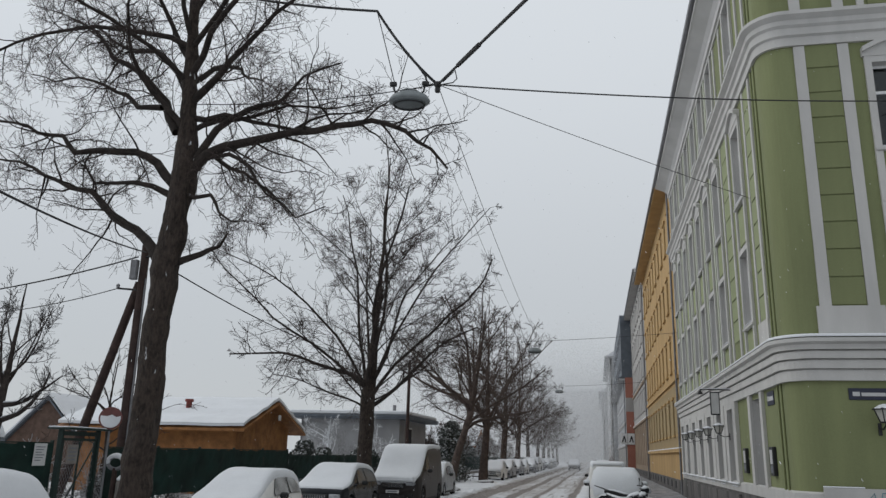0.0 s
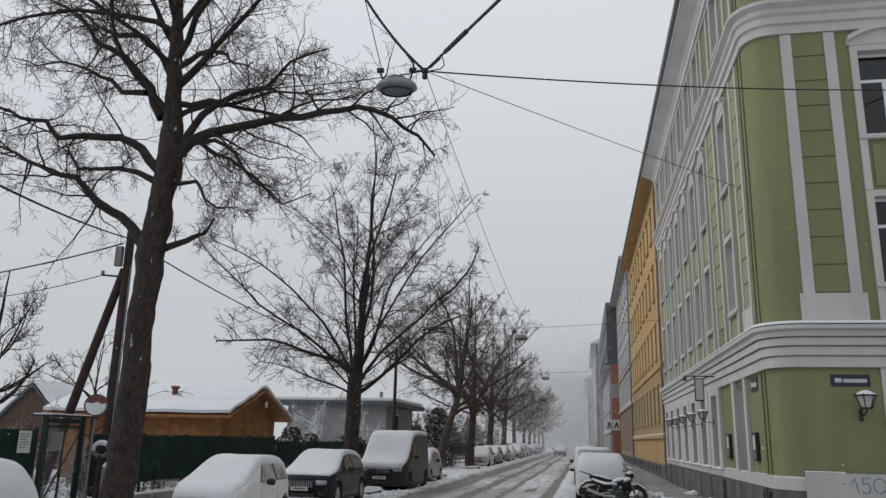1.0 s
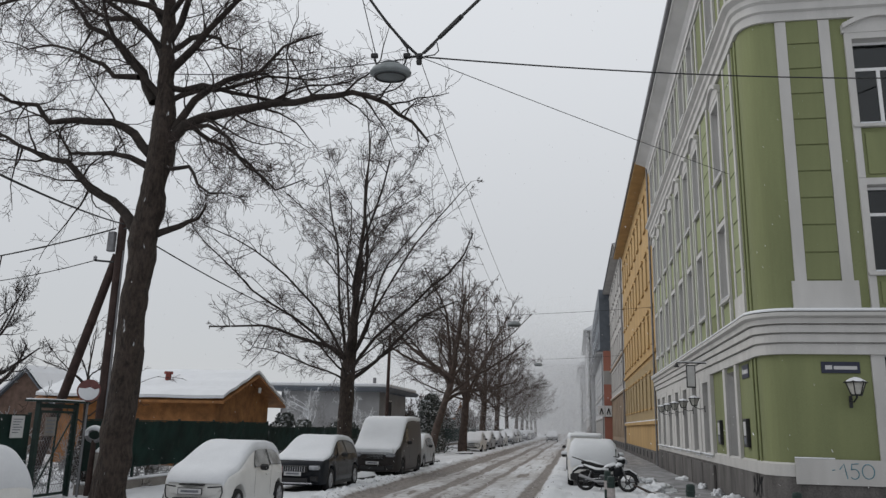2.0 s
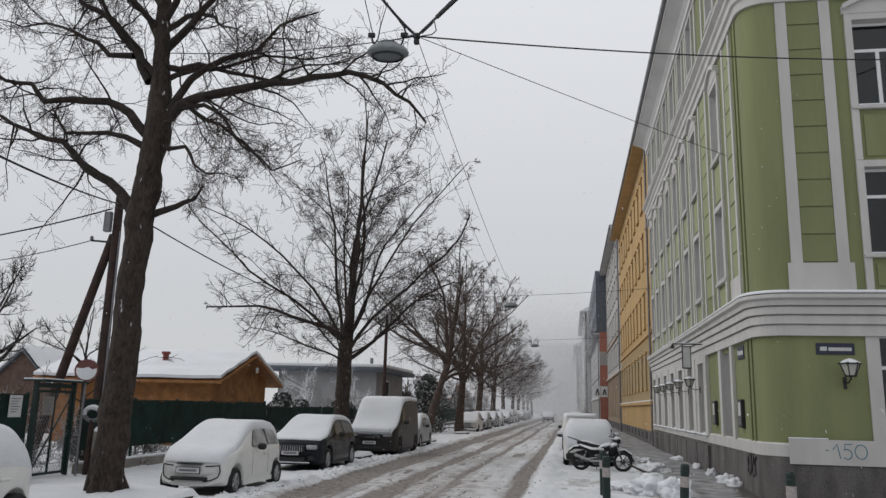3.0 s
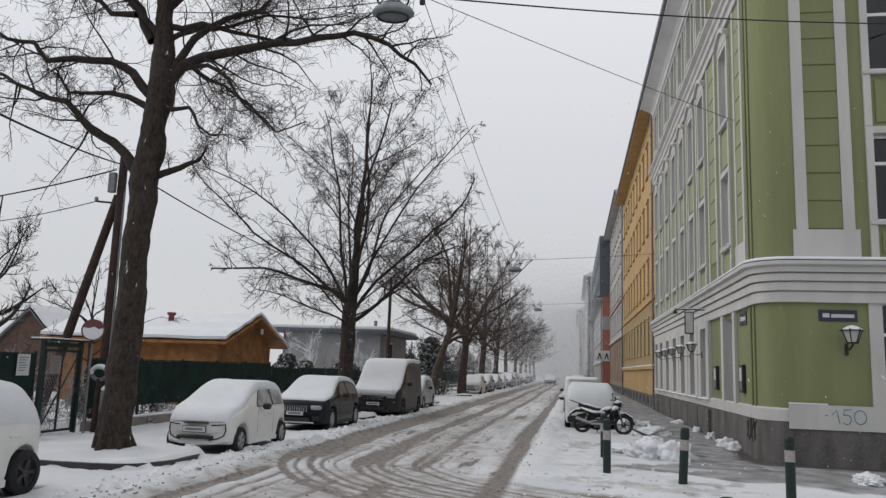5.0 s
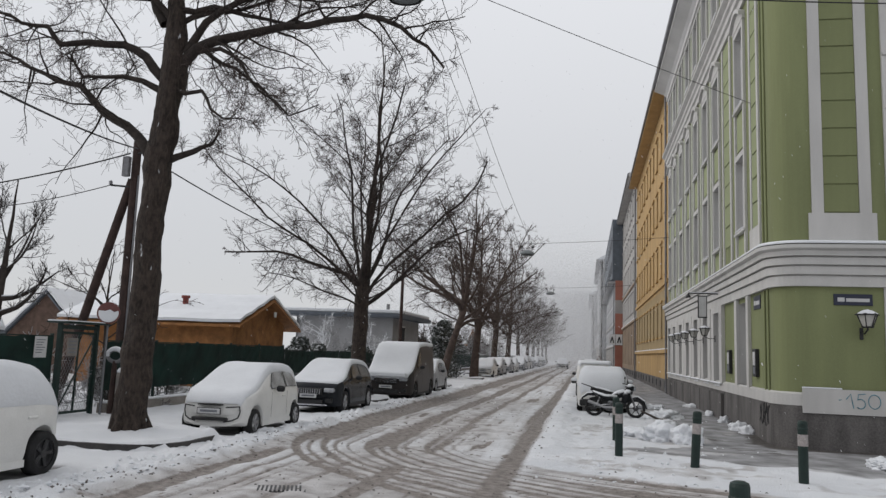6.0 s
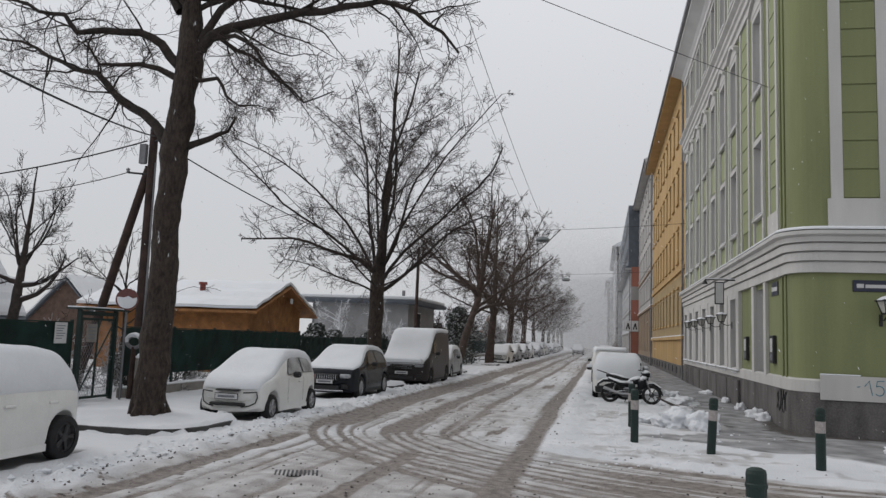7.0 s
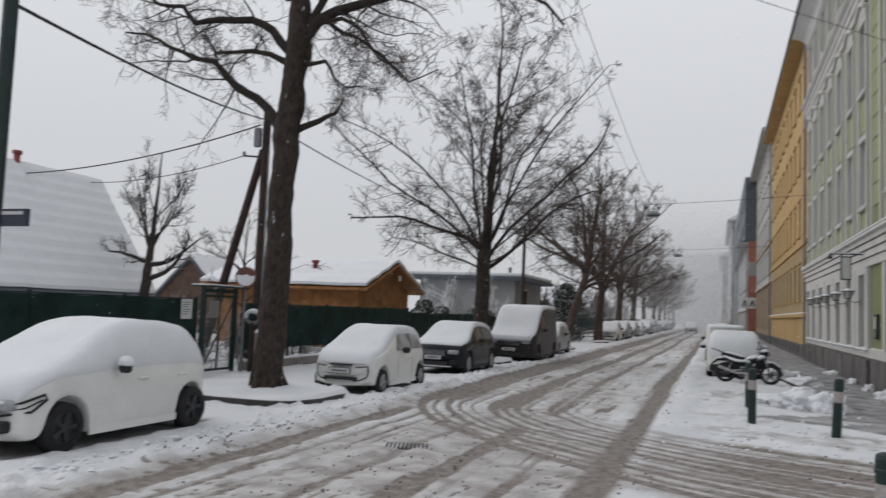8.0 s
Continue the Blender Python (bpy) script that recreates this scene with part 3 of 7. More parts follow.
    for x, y, rz in ((WALL_X, 20.62, -90), (WALL_X, 21.0, -90)):
        for lo, hi in ((1.24, 3.86), (4.95, 12.6), (13.6, 16.5)):
            part("rib", boxes((-0.05, 0.05, -0.045, -0.002, lo, hi), bevel=0.012), GREEN, house).matrix_basis = pose(x, y, 0, 0, 0, rz)
    # white strips and grooved green panels
    strips = [(5.36, 5.63), (6.43, 6.70), (8.58, 8.66), (9.0, 9.2)]
    for a, b in strips:
        for c, d in ((5.6 if a < 6.7 else 4.95, 12.6), (13.6, 16.5)):
            part("strip", boxes((a, b, WALL_Y - 0.05, WALL_Y - 0.002, c, d)), WHITE, house)
    part("strip_base", boxes((5.28, 6.80, WALL_Y - 0.07, WALL_Y - 0.002, 4.94, 5.64)), WHITE, house)
    groove = mesh_of("panel", boxes((-0.395, 0.395, -0.03, 0.0, 0.012, 0.675), bevel=0.008), GREEN)
    for k in range(10):
        piece("panel", groove, house, pose(6.03, WALL_Y - 0.002, 5.66 + 0.70 * k))
    # street panels take the lighter green, with the light put into the colour
    groove2 = mesh_of("panel", boxes((-0.34, 0.34, -0.03, 0.0, 0.012, 0.665), bevel=0.008), GREEN_STREET_LIT)
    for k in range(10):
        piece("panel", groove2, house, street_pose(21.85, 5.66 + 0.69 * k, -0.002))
    for a, b in ((21.25, 21.45), (22.22, 22.40), (25.2, 25.42), (26.6, 26.8)):
        for c, d in ((5.0, 12.6), (13.6, 16.5)):
            part("strip", boxes((WALL_X - 0.05, WALL_X - 0.002, a, b, c, d)), WHITE, house)
    lis = mesh_of("strip", boxes((-0.12, 0.12, -0.05, -0.002, 5.0, 12.6)), WHITE_GREEN)
    lis_top = mesh_of("strip", boxes((-0.12, 0.12, -0.05, -0.002, 13.6, 16.5)), WHITE_GREEN)
    for p, q in zip(BAYS[1:], BAYS[2:]):
        piece("strip", lis, house, street_pose((p + q) / 2, 0, 0))
        piece("strip", lis_top, house, street_pose((p + q) / 2, 0, 0))
    part("strip_base", boxes((WALL_X - 0.07, WALL_X - 0.002, 21.2, 22.45, 4.94, 5.64)), WHITE, house)
    panel3 = mesh_of("panel", boxes((-0.5, 0.5, -0.03, 0.0, 0.012, 0.665), bevel=0.008), GREEN_STREET_LIT)
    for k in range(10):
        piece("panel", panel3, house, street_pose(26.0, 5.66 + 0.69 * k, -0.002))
    # windows with surrounds, aprons, arched heads and snowy sills
    sets = [casement(w, d - c) for c, d in floors]
    side_sets = [casement(1.3, d - c) for c, d in floors]

    legs = {5.85: 0.88, 9.65: 1.42, 14.35: 0.75}

    def surround(width, low, high, arch):
        bm = bmesh.new()
        t = 0.17
        for sgn in (-1, 1):
            a, b = sorted((sgn * width / 2, sgn * (width / 2 + t)))
            box(bm, a, b, -0.075, -0.002, low - legs[low], high + t)
        box(bm, -width / 2, width / 2, -0.075, -0.002, high, high + t)
        if arch:
            n = 10
            inner = [(-(width / 2 + 0.22) + (width + 0.44) * k / n, high + t + 0.30 * math.sin(math.pi * k / n) + 0.16) for k in range(n + 1)]
            for lo, hi, out in ((-0.06, 0.07, -0.19), (None, -0.06, -0.09)):
                rows = [[bm.verts.new((x, y, z)) for y, z in ((-0.003, high + t if lo is None else zz + lo), (out, high + t if lo is None else zz + lo), (out, zz + hi), (-0.003, zz + hi))] for x, zz in inner]
                for p, q in zip(rows, rows[1:]):
                    for k in range(4):
                        bm.faces.new((p[k], q[k], q[(k + 1) % 4], p[(k + 1) % 4]))
                bm.faces.new(rows[0][::-1])
                bm.faces.new(rows[-1])
        return mesh_of("surround", bm, WHITE)

    def sill(width):
        return (mesh_of("sill", boxes((-width / 2 - 0.17, width / 2 + 0.17, -0.12, -0.002, -0.09, -0.005), bevel=0.012), WHITE),
                mesh_of("sill_snow", boxes((-width / 2, width / 2, -0.11, 0.15, 0.0, 0.04), bevel=0.015), SNOW))

    heads = [surround(w, c, d, i == 1) for i, (c, d) in enumerate(floors)]
    side_heads = [surround(1.3, c, d, i == 1) for i, (c, d) in enumerate(floors)]
    sl, sl2 = sill(w), sill(1.3)

    def apron(width, low, mat):
        deep = legs[low]
        return mesh_of("apron", boxes((-width / 2 + 0.10, width / 2 - 0.10, -0.035, -0.002, low - deep + 0.10, low - 0.22), bevel=0.012), mat)
    aprons, side_aprons = [apron(w, c, GREEN_STREET_LIT) for c, d in floors], [apron(1.3, c, GREEN) for c, d in floors]
    for b in BAYS:
        for i, (c, d) in enumerate(floors):
            win = window(house, sets[i], street_pose(b, c, 0.13))
            piece("surround", heads[i], house, street_pose(b, 0, 0))
            piece("apron", aprons[i], house, street_pose(b, 0, 0))
            piece("sill", sl[0], win, pose(0, -0.13, 0))
            piece("sill_snow", sl[1], win, pose(0, -0.15, 0))
    for b in cross:
        for i, (c, d) in enumerate(floors):
            win = window(house, side_sets[i], pose(b, WALL_Y + 0.2, c))
            piece("surround", side_heads[i], house, pose(b, WALL_Y, 0))
            piece("apron", side_aprons[i], house, pose(b, WALL_Y, 0))
            piece("sill", sl2[0], win, pose(0, -0.2, 0))
            piece("sill_snow", sl2[1], win, pose(0, -0.2, 0))
        window(house, casement(1.3, 2.4), pose(b, WALL_Y + 0.2, 1.5))
        for x0 in (b - 0.95, b + 0.65):
            part("door_surround", boxes((x0, x0 + 0.30, WALL_Y - 0.05, WALL_Y - 0.002, 1.36, 3.86)), WHITE, house)
    # ground floor: white piers between tall openings
    gw, gd = casement(1.1, 2.5, 0.72), casement(1.4, 2.67, 0.74, False)
    for b in BAYS[1:]:
        win = window(house, gw, street_pose(b, 1.15, 0.2))
        piece("sill_snow", sl[1], win, pose(0, -0.2, 0))
    window(house, gd, street_pose(23.75, 1.05, 0.2))
    edges = [26.9] + [(p + q) / 2 for p, q in zip(BAYS[1:], BAYS[2:])] + [44.3]
    for b, (lo, hi) in zip(BAYS[1:], zip(edges, edges[1:])):
        part("pier", boxes((WALL_X - 0.12, WALL_X - 0.003, lo, b - 0.55, 1.24, 3.85), (WALL_X - 0.12, WALL_X - 0.003, b + 0.55, hi - 0.14, 1.24, 3.85),
                           (WALL_X - 0.12, WALL_X - 0.003, b - 0.55, b + 0.55, 3.65, 3.85)), WHITE, house)
        part("pier_base", boxes((WALL_X - 0.16, WALL_X - 0.088, lo, hi - 0.14, -0.05, 0.95)), PLINTH, house)
        part("pier_ledge_snow", boxes((WALL_X - 0.19, WALL_X - 0.12, lo + 0.05, hi - 0.3, 1.24, 1.3), bevel=0.02), SNOW, house)
    for lo, hi in ((22.75, 23.05), (24.45, 24.8)):
        part("door_surround", boxes((WALL_X - 0.09, WALL_X - 0.003, lo, hi, 1.24, 3.85)), WHITE, house)
    return house


green_house()


def row_house(y0, y1, eave, label, wall_mat, low_mat, floors, bay, plinth_h=1.0, ledge=3.2, roof_mat=SNOW, setback=0.0, mid_mat=None):
    """A plain rendered tenement in the street's row."""
    house = empty("tenement_house", (0, 0, 0), label, "house", "houses in the street's row")
    n = max(1, int((y1 - y0 - 1.0) / bay))
    centres = [y0 + (y1 - y0) * (k + 0.5) / n for k in range(n)]
    X = WALL_X + setback
    step = (eave - ledge - 0.8) / floors
    rows = [(ledge + 0.9 + step * k, ledge + 0.9 + step * k + min(1.9, step * 0.58)) for k in range(floors)]
    low = [(c - 0.5, c + 0.5, plinth_h + 0.45, ledge - 0.25) for c in centres] if ledge > 3 else []
    split = ledge + step if mid_mat else ledge

    def place(s, z, d=0.0):
        return (X + d, s, z)
    bm = wall_with_openings(bmesh.new(), place, y0, y1, split, eave, [(c - 0.5, c + 0.5, a, b) for c in centres for a, b in rows if a > split])
    part("wall", bm, wall_mat, house)
    if mid_mat:
        part("mezzanine_wall", wall_with_openings(bmesh.new(), place, y0, y1, ledge, split, [(c - 0.5, c + 0.5, a, b) for c in centres for a, b in rows[:1]]), mid_mat, house)
    part("ground_floor_wall", wall_with_openings(bmesh.new(), place, y0, y1, 0, ledge, low), low_mat, house)
    part("gable_wall", boxes((X + 0.3, X + 11, y0, y0 + 0.25, 0, eave)), wall_mat, house)
    part("gable_wall", boxes((X + 0.3, X + 11, y1 - 0.25, y1, 0, eave)), wall_mat, house)
    part("back_wall", boxes((X + 10.7, X + 11, y0 + 0.25, y1 - 0.25, 0, eave)), wall_mat, house)
    part("plinth", boxes((X - 0.07, X - 0.002, y0 + 0.05, y1 - 0.05, -0.3, plinth_h)), PLINTH, house)
    vent = mesh_of("cellar_window", boxes((-0.35, 0.35, -0.02, 0.0, 0.0, 0.4)), DARK)
    for c in centres:
        piece("cellar_window", vent, house, pose(X - 0.071, c, 0.35, 0, 0, -90))
    part("ledge", boxes((X - 0.16, X - 0.002, y0 + 0.02, y1 - 0.02, ledge - 0.1, ledge + 0.1)), low_mat, house)
    part("ledge_snow", boxes((X - 0.16, X - 0.004, y0 + 0.02, y1 - 0.02, ledge + 0.1, ledge + 0.16)), SNOW, house)
    part("string_course", boxes((X - 0.12, X - 0.002, y0 + 0.02, y1 - 0.02, ledge + step + 0.2, ledge + step + 0.42)), low_mat, house)
    part("cornice", boxes((X - 0.75, X + 0.3, y0 + 0.02, y1 - 0.02, eave - 0.25, eave)), wall_mat, house)
    part("gutter", boxes((X - 0.87, X - 0.752, y0 + 0.02, y1 - 0.02, eave - 0.14, eave + 0.02)), ZINC, house)
    rf = bmesh.new()
    v = [rf.verts.new(p) for p in ((X - 0.8, y0, eave + 0.03), (X - 0.8, y1, eave + 0.03), (X + 11, y1, eave + 0.03), (X + 11, y0, eave + 0.03), (X + 5.2, y0, eave + 3.6), (X + 5.2, y1, eave + 3.6))]
    for q in ((0, 4, 5, 1), (3, 2, 5, 4), (0, 3, 4), (1, 5, 2)):
        rf.faces.new([v[i] for i in q])
    part("roof", rf, roof_mat, house)
    for i, (a, b) in enumerate(rows):
        ms = casement(1.0, b - a)
        head = mesh_of("window_head", boxes((-0.68, 0.68, -0.1, -0.002, b - a + 0.12, b - a + 0.26)), wall_mat)
        sill = mesh_of("sill", boxes((-0.62, 0.62, -0.12, -0.002, -0.12, -0.02)), wall_mat)
        for c in centres:
            win = window(house, ms, pose(X + 0.16, c, a, 0, 0, -90))
            piece("window_head", head, win, pose(0, -0.16, 0))
            piece("sill", sill, win, pose(0, -0.16, 0))
    ms = casement(1.0, max(0.5, ledge - 0.25 - plinth_h - 0.45))
    for c in centres if low else ():
        window(house, ms, pose(X + 0.16, c, plinth_h + 0.45, 0, 0, -90))
    part("downpipe", rod((X - 0.14, y0 + 0.25, 0.1), (X - 0.14, y0 + 0.25, eave - 0.2), 0.06), ZINC, house)
    return house


row_house(44.55, 72.5, 17.9, "orange rendered tenement with ochre ground floor and snowy ledge", ORANGE, ORANGE, 4, 2.6, 0.85, 2.45, mid_mat=OCHRE)
row_house(72.55, 100.0, 19.2, "taupe rendered tenement above a brown ground floor", TAUPE, BROWN, 4, 2.8, 0.8, 5.5)
row_house(100.05, 142.0, 11.6, "pale house with red flank and dark slate top", PALE, TAUPE, 3, 3.4, 0.5, 3.4, SLATE, -0.95)
# the next two are kept pale, with haze put into their wall colour
row_house(142.05, 190.0, 19.6, "pale grey rendered house far along the street, haze in its colour", PALE, TAUPE, 4, 3.6, 0.8, 4.0, setback=-1.95)
row_house(190.05, 260.0, 17.0, "pale far house with the snow haze put into its wall colour", PALE, PALE, 4, 4.5, 0.8, 4.0, setback=-3.0)


def slate_top():
    """The red flank and dark upper storeys of the house with the shop boards."""
    top = empty("attic_storey", (0, 0, 0), "dark slate-clad attic storeys above a red flank wall", "house")
    x0 = WALL_X - 0.95
    part("cladding", boxes((x0 - 0.35, 14, 100.1, 141.5, 11.75, 19.6)), SLATE, top)
    for z0, z1, mat in ((0.0, 3.5, RED), (3.5, 4.9, TAUPE), (4.9, 7.5, RED), (7.5, 9.2, TAUPE), (9.2, 11.7, RED)):
        part("red_flank" if mat is RED else "flank_band", boxes((x0 + 0.02, WALL_X + 0.3, 99.9, 100.04, z0, z1)), mat, top)
    part("roof_snow", boxes((x0 - 0.4, 14, 100.1, 141.5, 19.6, 19.7)), SNOW, top)
    win = mesh_of("window", boxes((-0.5, 0.5, -0.03, 0.0, 0, 1.5)), DARK)
    for k in range(9):
        for z in (12.9, 16.2):
            piece("window", win, top, pose(x0 - 0.351, 103.5 + 4.3 * k, z, 0, 0, -90))
    for x in (x0 - 0.75, x0 + 0.12):
        board = part("shop_board", boxes((x, x + 0.80, 99.75, 99.87, 3.55, 4.85)), WHITE_FRAME, top, "white shop board with a dark mark")
        part("mark", rod((x + 0.2, 99.74, 3.8), (x + 0.42, 99.74, 4.55), 0.07), IRON, board)
        part("mark", rod((x + 0.6, 99.74, 3.8), (x + 0.42, 99.74, 4.55), 0.07), IRON, board)
    return top


slate_top()


def far_block():
    """The house that closes the view at the street's end."""
    h = empty("far_house", (0, 0, 0), "pale house closing the street's end, snow haze put into its colours", "house")
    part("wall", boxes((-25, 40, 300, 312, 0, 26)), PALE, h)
    part("roof", boxes((-26, 41, 299, 313, 26, 27)), SNOW, h)
    # windows close to the wall colour, faded as haze would fade them
    w = mesh_of("window", boxes((-0.7, 0.7, -0.05, 0.0, 0, 1.8)), TAUPE)
    for k in range(14):
        for f in range(6):
            piece("window", w, h, pose(-22 + 4.4 * k, 299.99, 3 + 3.8 * f))
    return h


far_block()


# ---- trees ----
BARK = material("dark_bark", (0.034, 0.026, 0.022), 0.9, vary=0.35, scale=5, bump=0.8, fine=22)


def snowy_bark():
    """Dark trunk bark with flecks of wind-blown snow caught in it."""
    m = material("snow_flecked_bark", (0.036, 0.026, 0.021), 0.9, vary=0.4, scale=6, bump=0.9, fine=20)
    n, l = m.node_tree.nodes, m.node_tree.links
    b = n["Principled BSDF"]
    src = b.inputs["Base Color"].links[0].from_socket
    co, tx, mp = n.new("ShaderNodeTexCoord"), n.new("ShaderNodeTexNoise"), n.new("ShaderNodeMapping")
    mp.inputs["Scale"].default_value = (1.0, 1.0, 0.3)
    tx.inputs["Scale"].default_value, tx.inputs["Detail"].default_value = 5.5, 7
    r = n.new("ShaderNodeMapRange")
    r.inputs[1].default_value, r.inputs[2].default_value = 0.69, 0.73
    mx = n.new("ShaderNodeMixRGB")
    mx.inputs[2].default_value = (0.75, 0.77, 0.8, 1)
    l.new(co.outputs["Object"], mp.inputs[0])
    l.new(mp.outputs[0], tx.inputs["Vector"])
    l.new(tx.outputs["Fac"], r.inputs[0])
    l.new(r.outputs[0], mx.inputs[0])
    l.new(src, mx.inputs[1])
    l.new(mx.outputs[0], b.inputs["Base Color"])
    # upright furrows
    mp2, fur, bp = n.new("ShaderNodeMapping"), n.new("ShaderNodeTexNoise"), n.new("ShaderNodeBump")
    mp2.inputs["Scale"].default_value = (1.0, 1.0, 0.34)
    fur.inputs["Scale"].default_value, fur.inputs["Detail"].default_value = 17, 8
    bp.inputs["Strength"].default_value, bp.inputs["Distance"].default_value = 1.0, 0.07
    l.new(co.outputs["Object"], mp2.inputs[0])
    l.new(mp2.outputs[0], fur.inputs["Vector"])
    l.new(fur.outputs["Fac"], bp.inputs["Height"])
    l.new(bp.outputs[0], b.inputs["Normal"])
    # grey-brown ridges between dark furrows
    rid, tone = n.new("ShaderNodeMapRange"), n.new("ShaderNodeMixRGB")
    rid.inputs[1].default_value, rid.inputs[2].default_value = 0.42, 0.66
    tone.inputs[2].default_value = (0.054, 0.040, 0.032, 1)
    l.new(fur.outputs["Fac"], rid.inputs[0])
    l.new(rid.outputs[0], tone.inputs[0])
    l.new(src, tone.inputs[1])
    l.new(tone.outputs[0], mx.inputs[1])
    return m


TRUNK = snowy_bark()
TWIG = material("twig_bark", (0.050, 0.035, 0.031), 0.9, vary=0.25, scale=4, bump=0.0)


# bark of the distant trees, lightened so that its colour carries the haze
FAR_HAZE_BARK = material("haze_lightened_bark", (0.080, 0.058, 0.049), 0.9, vary=0.3, scale=4, bump=0.3, fine=20)


def tubes_mesh(name, lines, mats):
    """One mesh of many tapered tubes: rows of points, radii, sides."""
    verts, faces, base = [], [], 0
    for pts, rads, sides in lines:
        n = len(pts)
        P = np.array(pts)
        D = np.gradient(P, axis=0)
        D /= np.linalg.norm(D, axis=1, keepdims=True) + 1e-9
        a = np.array((0.31, 0.95, 0.05)) if abs(D[0][2]) > 0.6 else np.array((0.1, 0.05, 0.99))
        S = np.cross(D, a)
        S /= np.linalg.norm(S, axis=1, keepdims=True) + 1e-9
        U = np.cross(D, S)
        ang = np.arange(sides) * 2 * np.pi / sides
        ring = (P[:, None] + np.array(rads)[:, None, None] * (np.cos(ang)[None, :, None] * S[:, None] + np.sin(ang)[None, :, None] * U[:, None]))
        verts.append(ring.reshape(-1, 3))
        i, k = np.meshgrid(np.arange(n - 1), np.arange(sides), indexing="ij")
        q = np.stack([i * sides + k, i * sides + (k + 1) % sides, (i + 1) * sides + (k + 1) % sides, (i + 1) * sides + k], -1).reshape(-1, 4) + base
        faces.append(q)
        base += n * sides
    V, Q = np.concatenate(verts), np.concatenate(faces)
    me = bpy.data.meshes.new(name)
    me.vertices.add(len(V))
    me.vertices.foreach_set("co", V.astype(np.float32).ravel())
    me.loops.add(Q.size)
    me.loops.foreach_set("vertex_index", Q.ravel().astype(np.int32))
    me.polygons.add(len(Q))
    me.polygons.foreach_set("loop_start", np.arange(0, Q.size, 4, dtype=np.int32))
    me.polygons.foreach_set("use_smooth", np.ones(len(Q), dtype=bool))
    me.update(calc_edges=True)
    me.materials.append(mats)
    return me


class Grower:
    """Grows bare winter branches: limbs, boughs, twigs. An envelope (centre, radii) rounds the crown off."""

    def __init__(self, seed, kids=(5, 6, 5, 3), droop=0.0, gnarl=0.22, lift=0.06, depth=4, thin=0.006, reach=((0.3, 0.5), (0.3, 0.55), (0.35, 0.65)), spread=(28, 68), slim=0.5, envelope=None):
        self.slim, self.envelope = slim, envelope
        self.reach, self.spread = reach, spread
        self.rng = random.Random(seed)
        self.kids, self.droop, self.gnarl, self.lift, self.depth, self.thin = kids, droop, gnarl, lift, depth, thin
        self.limbs, self.twigs = [], []

    def outside(self, p, slack):
        if not self.envelope:
            return False
        c, r = self.envelope
        return sum(((a - b) / q) ** 2 for a, b, q in zip(p, c, r)) > slack

    def branch(self, p, d, length, r, level, curl=None, bends=None, lean=0.0):
        rng = self.rng
        n = (10, 8, 5, 4, 3)[min(level, 4)]
        if bends:                       # a gnarled limb by its headings and stretches
            turns = [(a, q / 2) for a, q in bends for _ in range(2)]
            n, length = len(turns), sum(q for _, q in turns)
        step = length / n
        pts, rads = [tuple(p)], [r]
        d = Vector(d).normalized()
        p = Vector(p)
        g = self.gnarl * (0.8, 0.9, 0.8, 0.6, 0.4)[min(level, 4)]
        stops = []
        end = max(self.thin, r * (0.16 if bends else 0.22 if level < 2 else 0.5))
        slack = rng.uniform(0.80, 1.12)
        for k in range(n):
            d = d + Vector((rng.gauss(0, g), rng.gauss(0, g), rng.gauss(0, g)))
            if curl is not None:
                d.z += curl / n
            else:
                d.z += self.lift if level < 3 else self.lift - self.droop
            d.normalize()
            if bends:
                a = radians(turns[k][0] + rng.gauss(0, 6))
                d = Vector((math.cos(a), lean + rng.gauss(0, 0.08), math.sin(a))).normalized()
                step = turns[k][1]
            p = p + d * step
            pts.append(tuple(p))
            rads.append(r + (end - r) * ((k + 1) / n) ** 0.75)
            stops.append((p.copy(), d.copy(), rads[-1], (k + 1) / n))
            if not bends and self.outside(p, slack):
                break
        rads[-1] = min(rads[-1], max(self.thin, r * 0.3))
        (self.limbs if level < 2 else self.twigs).append((pts, rads, (7, 6, 4, 3, 3)[min(level, 4)]))
        if level >= self.depth:
            return
        n = len(stops)
        count = self.kids[level] if level < len(self.kids) else 2
        if level == 0:
            count = max(3, round(count * min(1.0, length / 6.0)))
        lo, hi = self.reach[min(level, len(self.reach) - 1)]
        for c in range(count):
            t = 0.16 + 0.84 * (c + rng.random()) / count
            q, dd, rr, f = stops[min(n - 1, int(t * n))]
            if n > 1 and int(t * n) > 0:
                q = stops[min(n - 1, int(t * n)) - 1][0].lerp(q, rng.random())
            axis = dd.orthogonal().normalized()
            axis.rotate(Matrix.Rotation(rng.uniform(0, 2 * math.pi), 3, dd))
            turn = radians(rng.uniform(*self.spread))
            nd = dd.copy()
            nd.rotate(Matrix.Rotation(turn, 3, axis))
            ln = length * rng.uniform(lo, hi) * (1.15 - 0.55 * f)
            self.branch(q, nd, max(ln, 0.22), max(self.thin, min(rr * 0.6, r * self.slim)), level + 1)


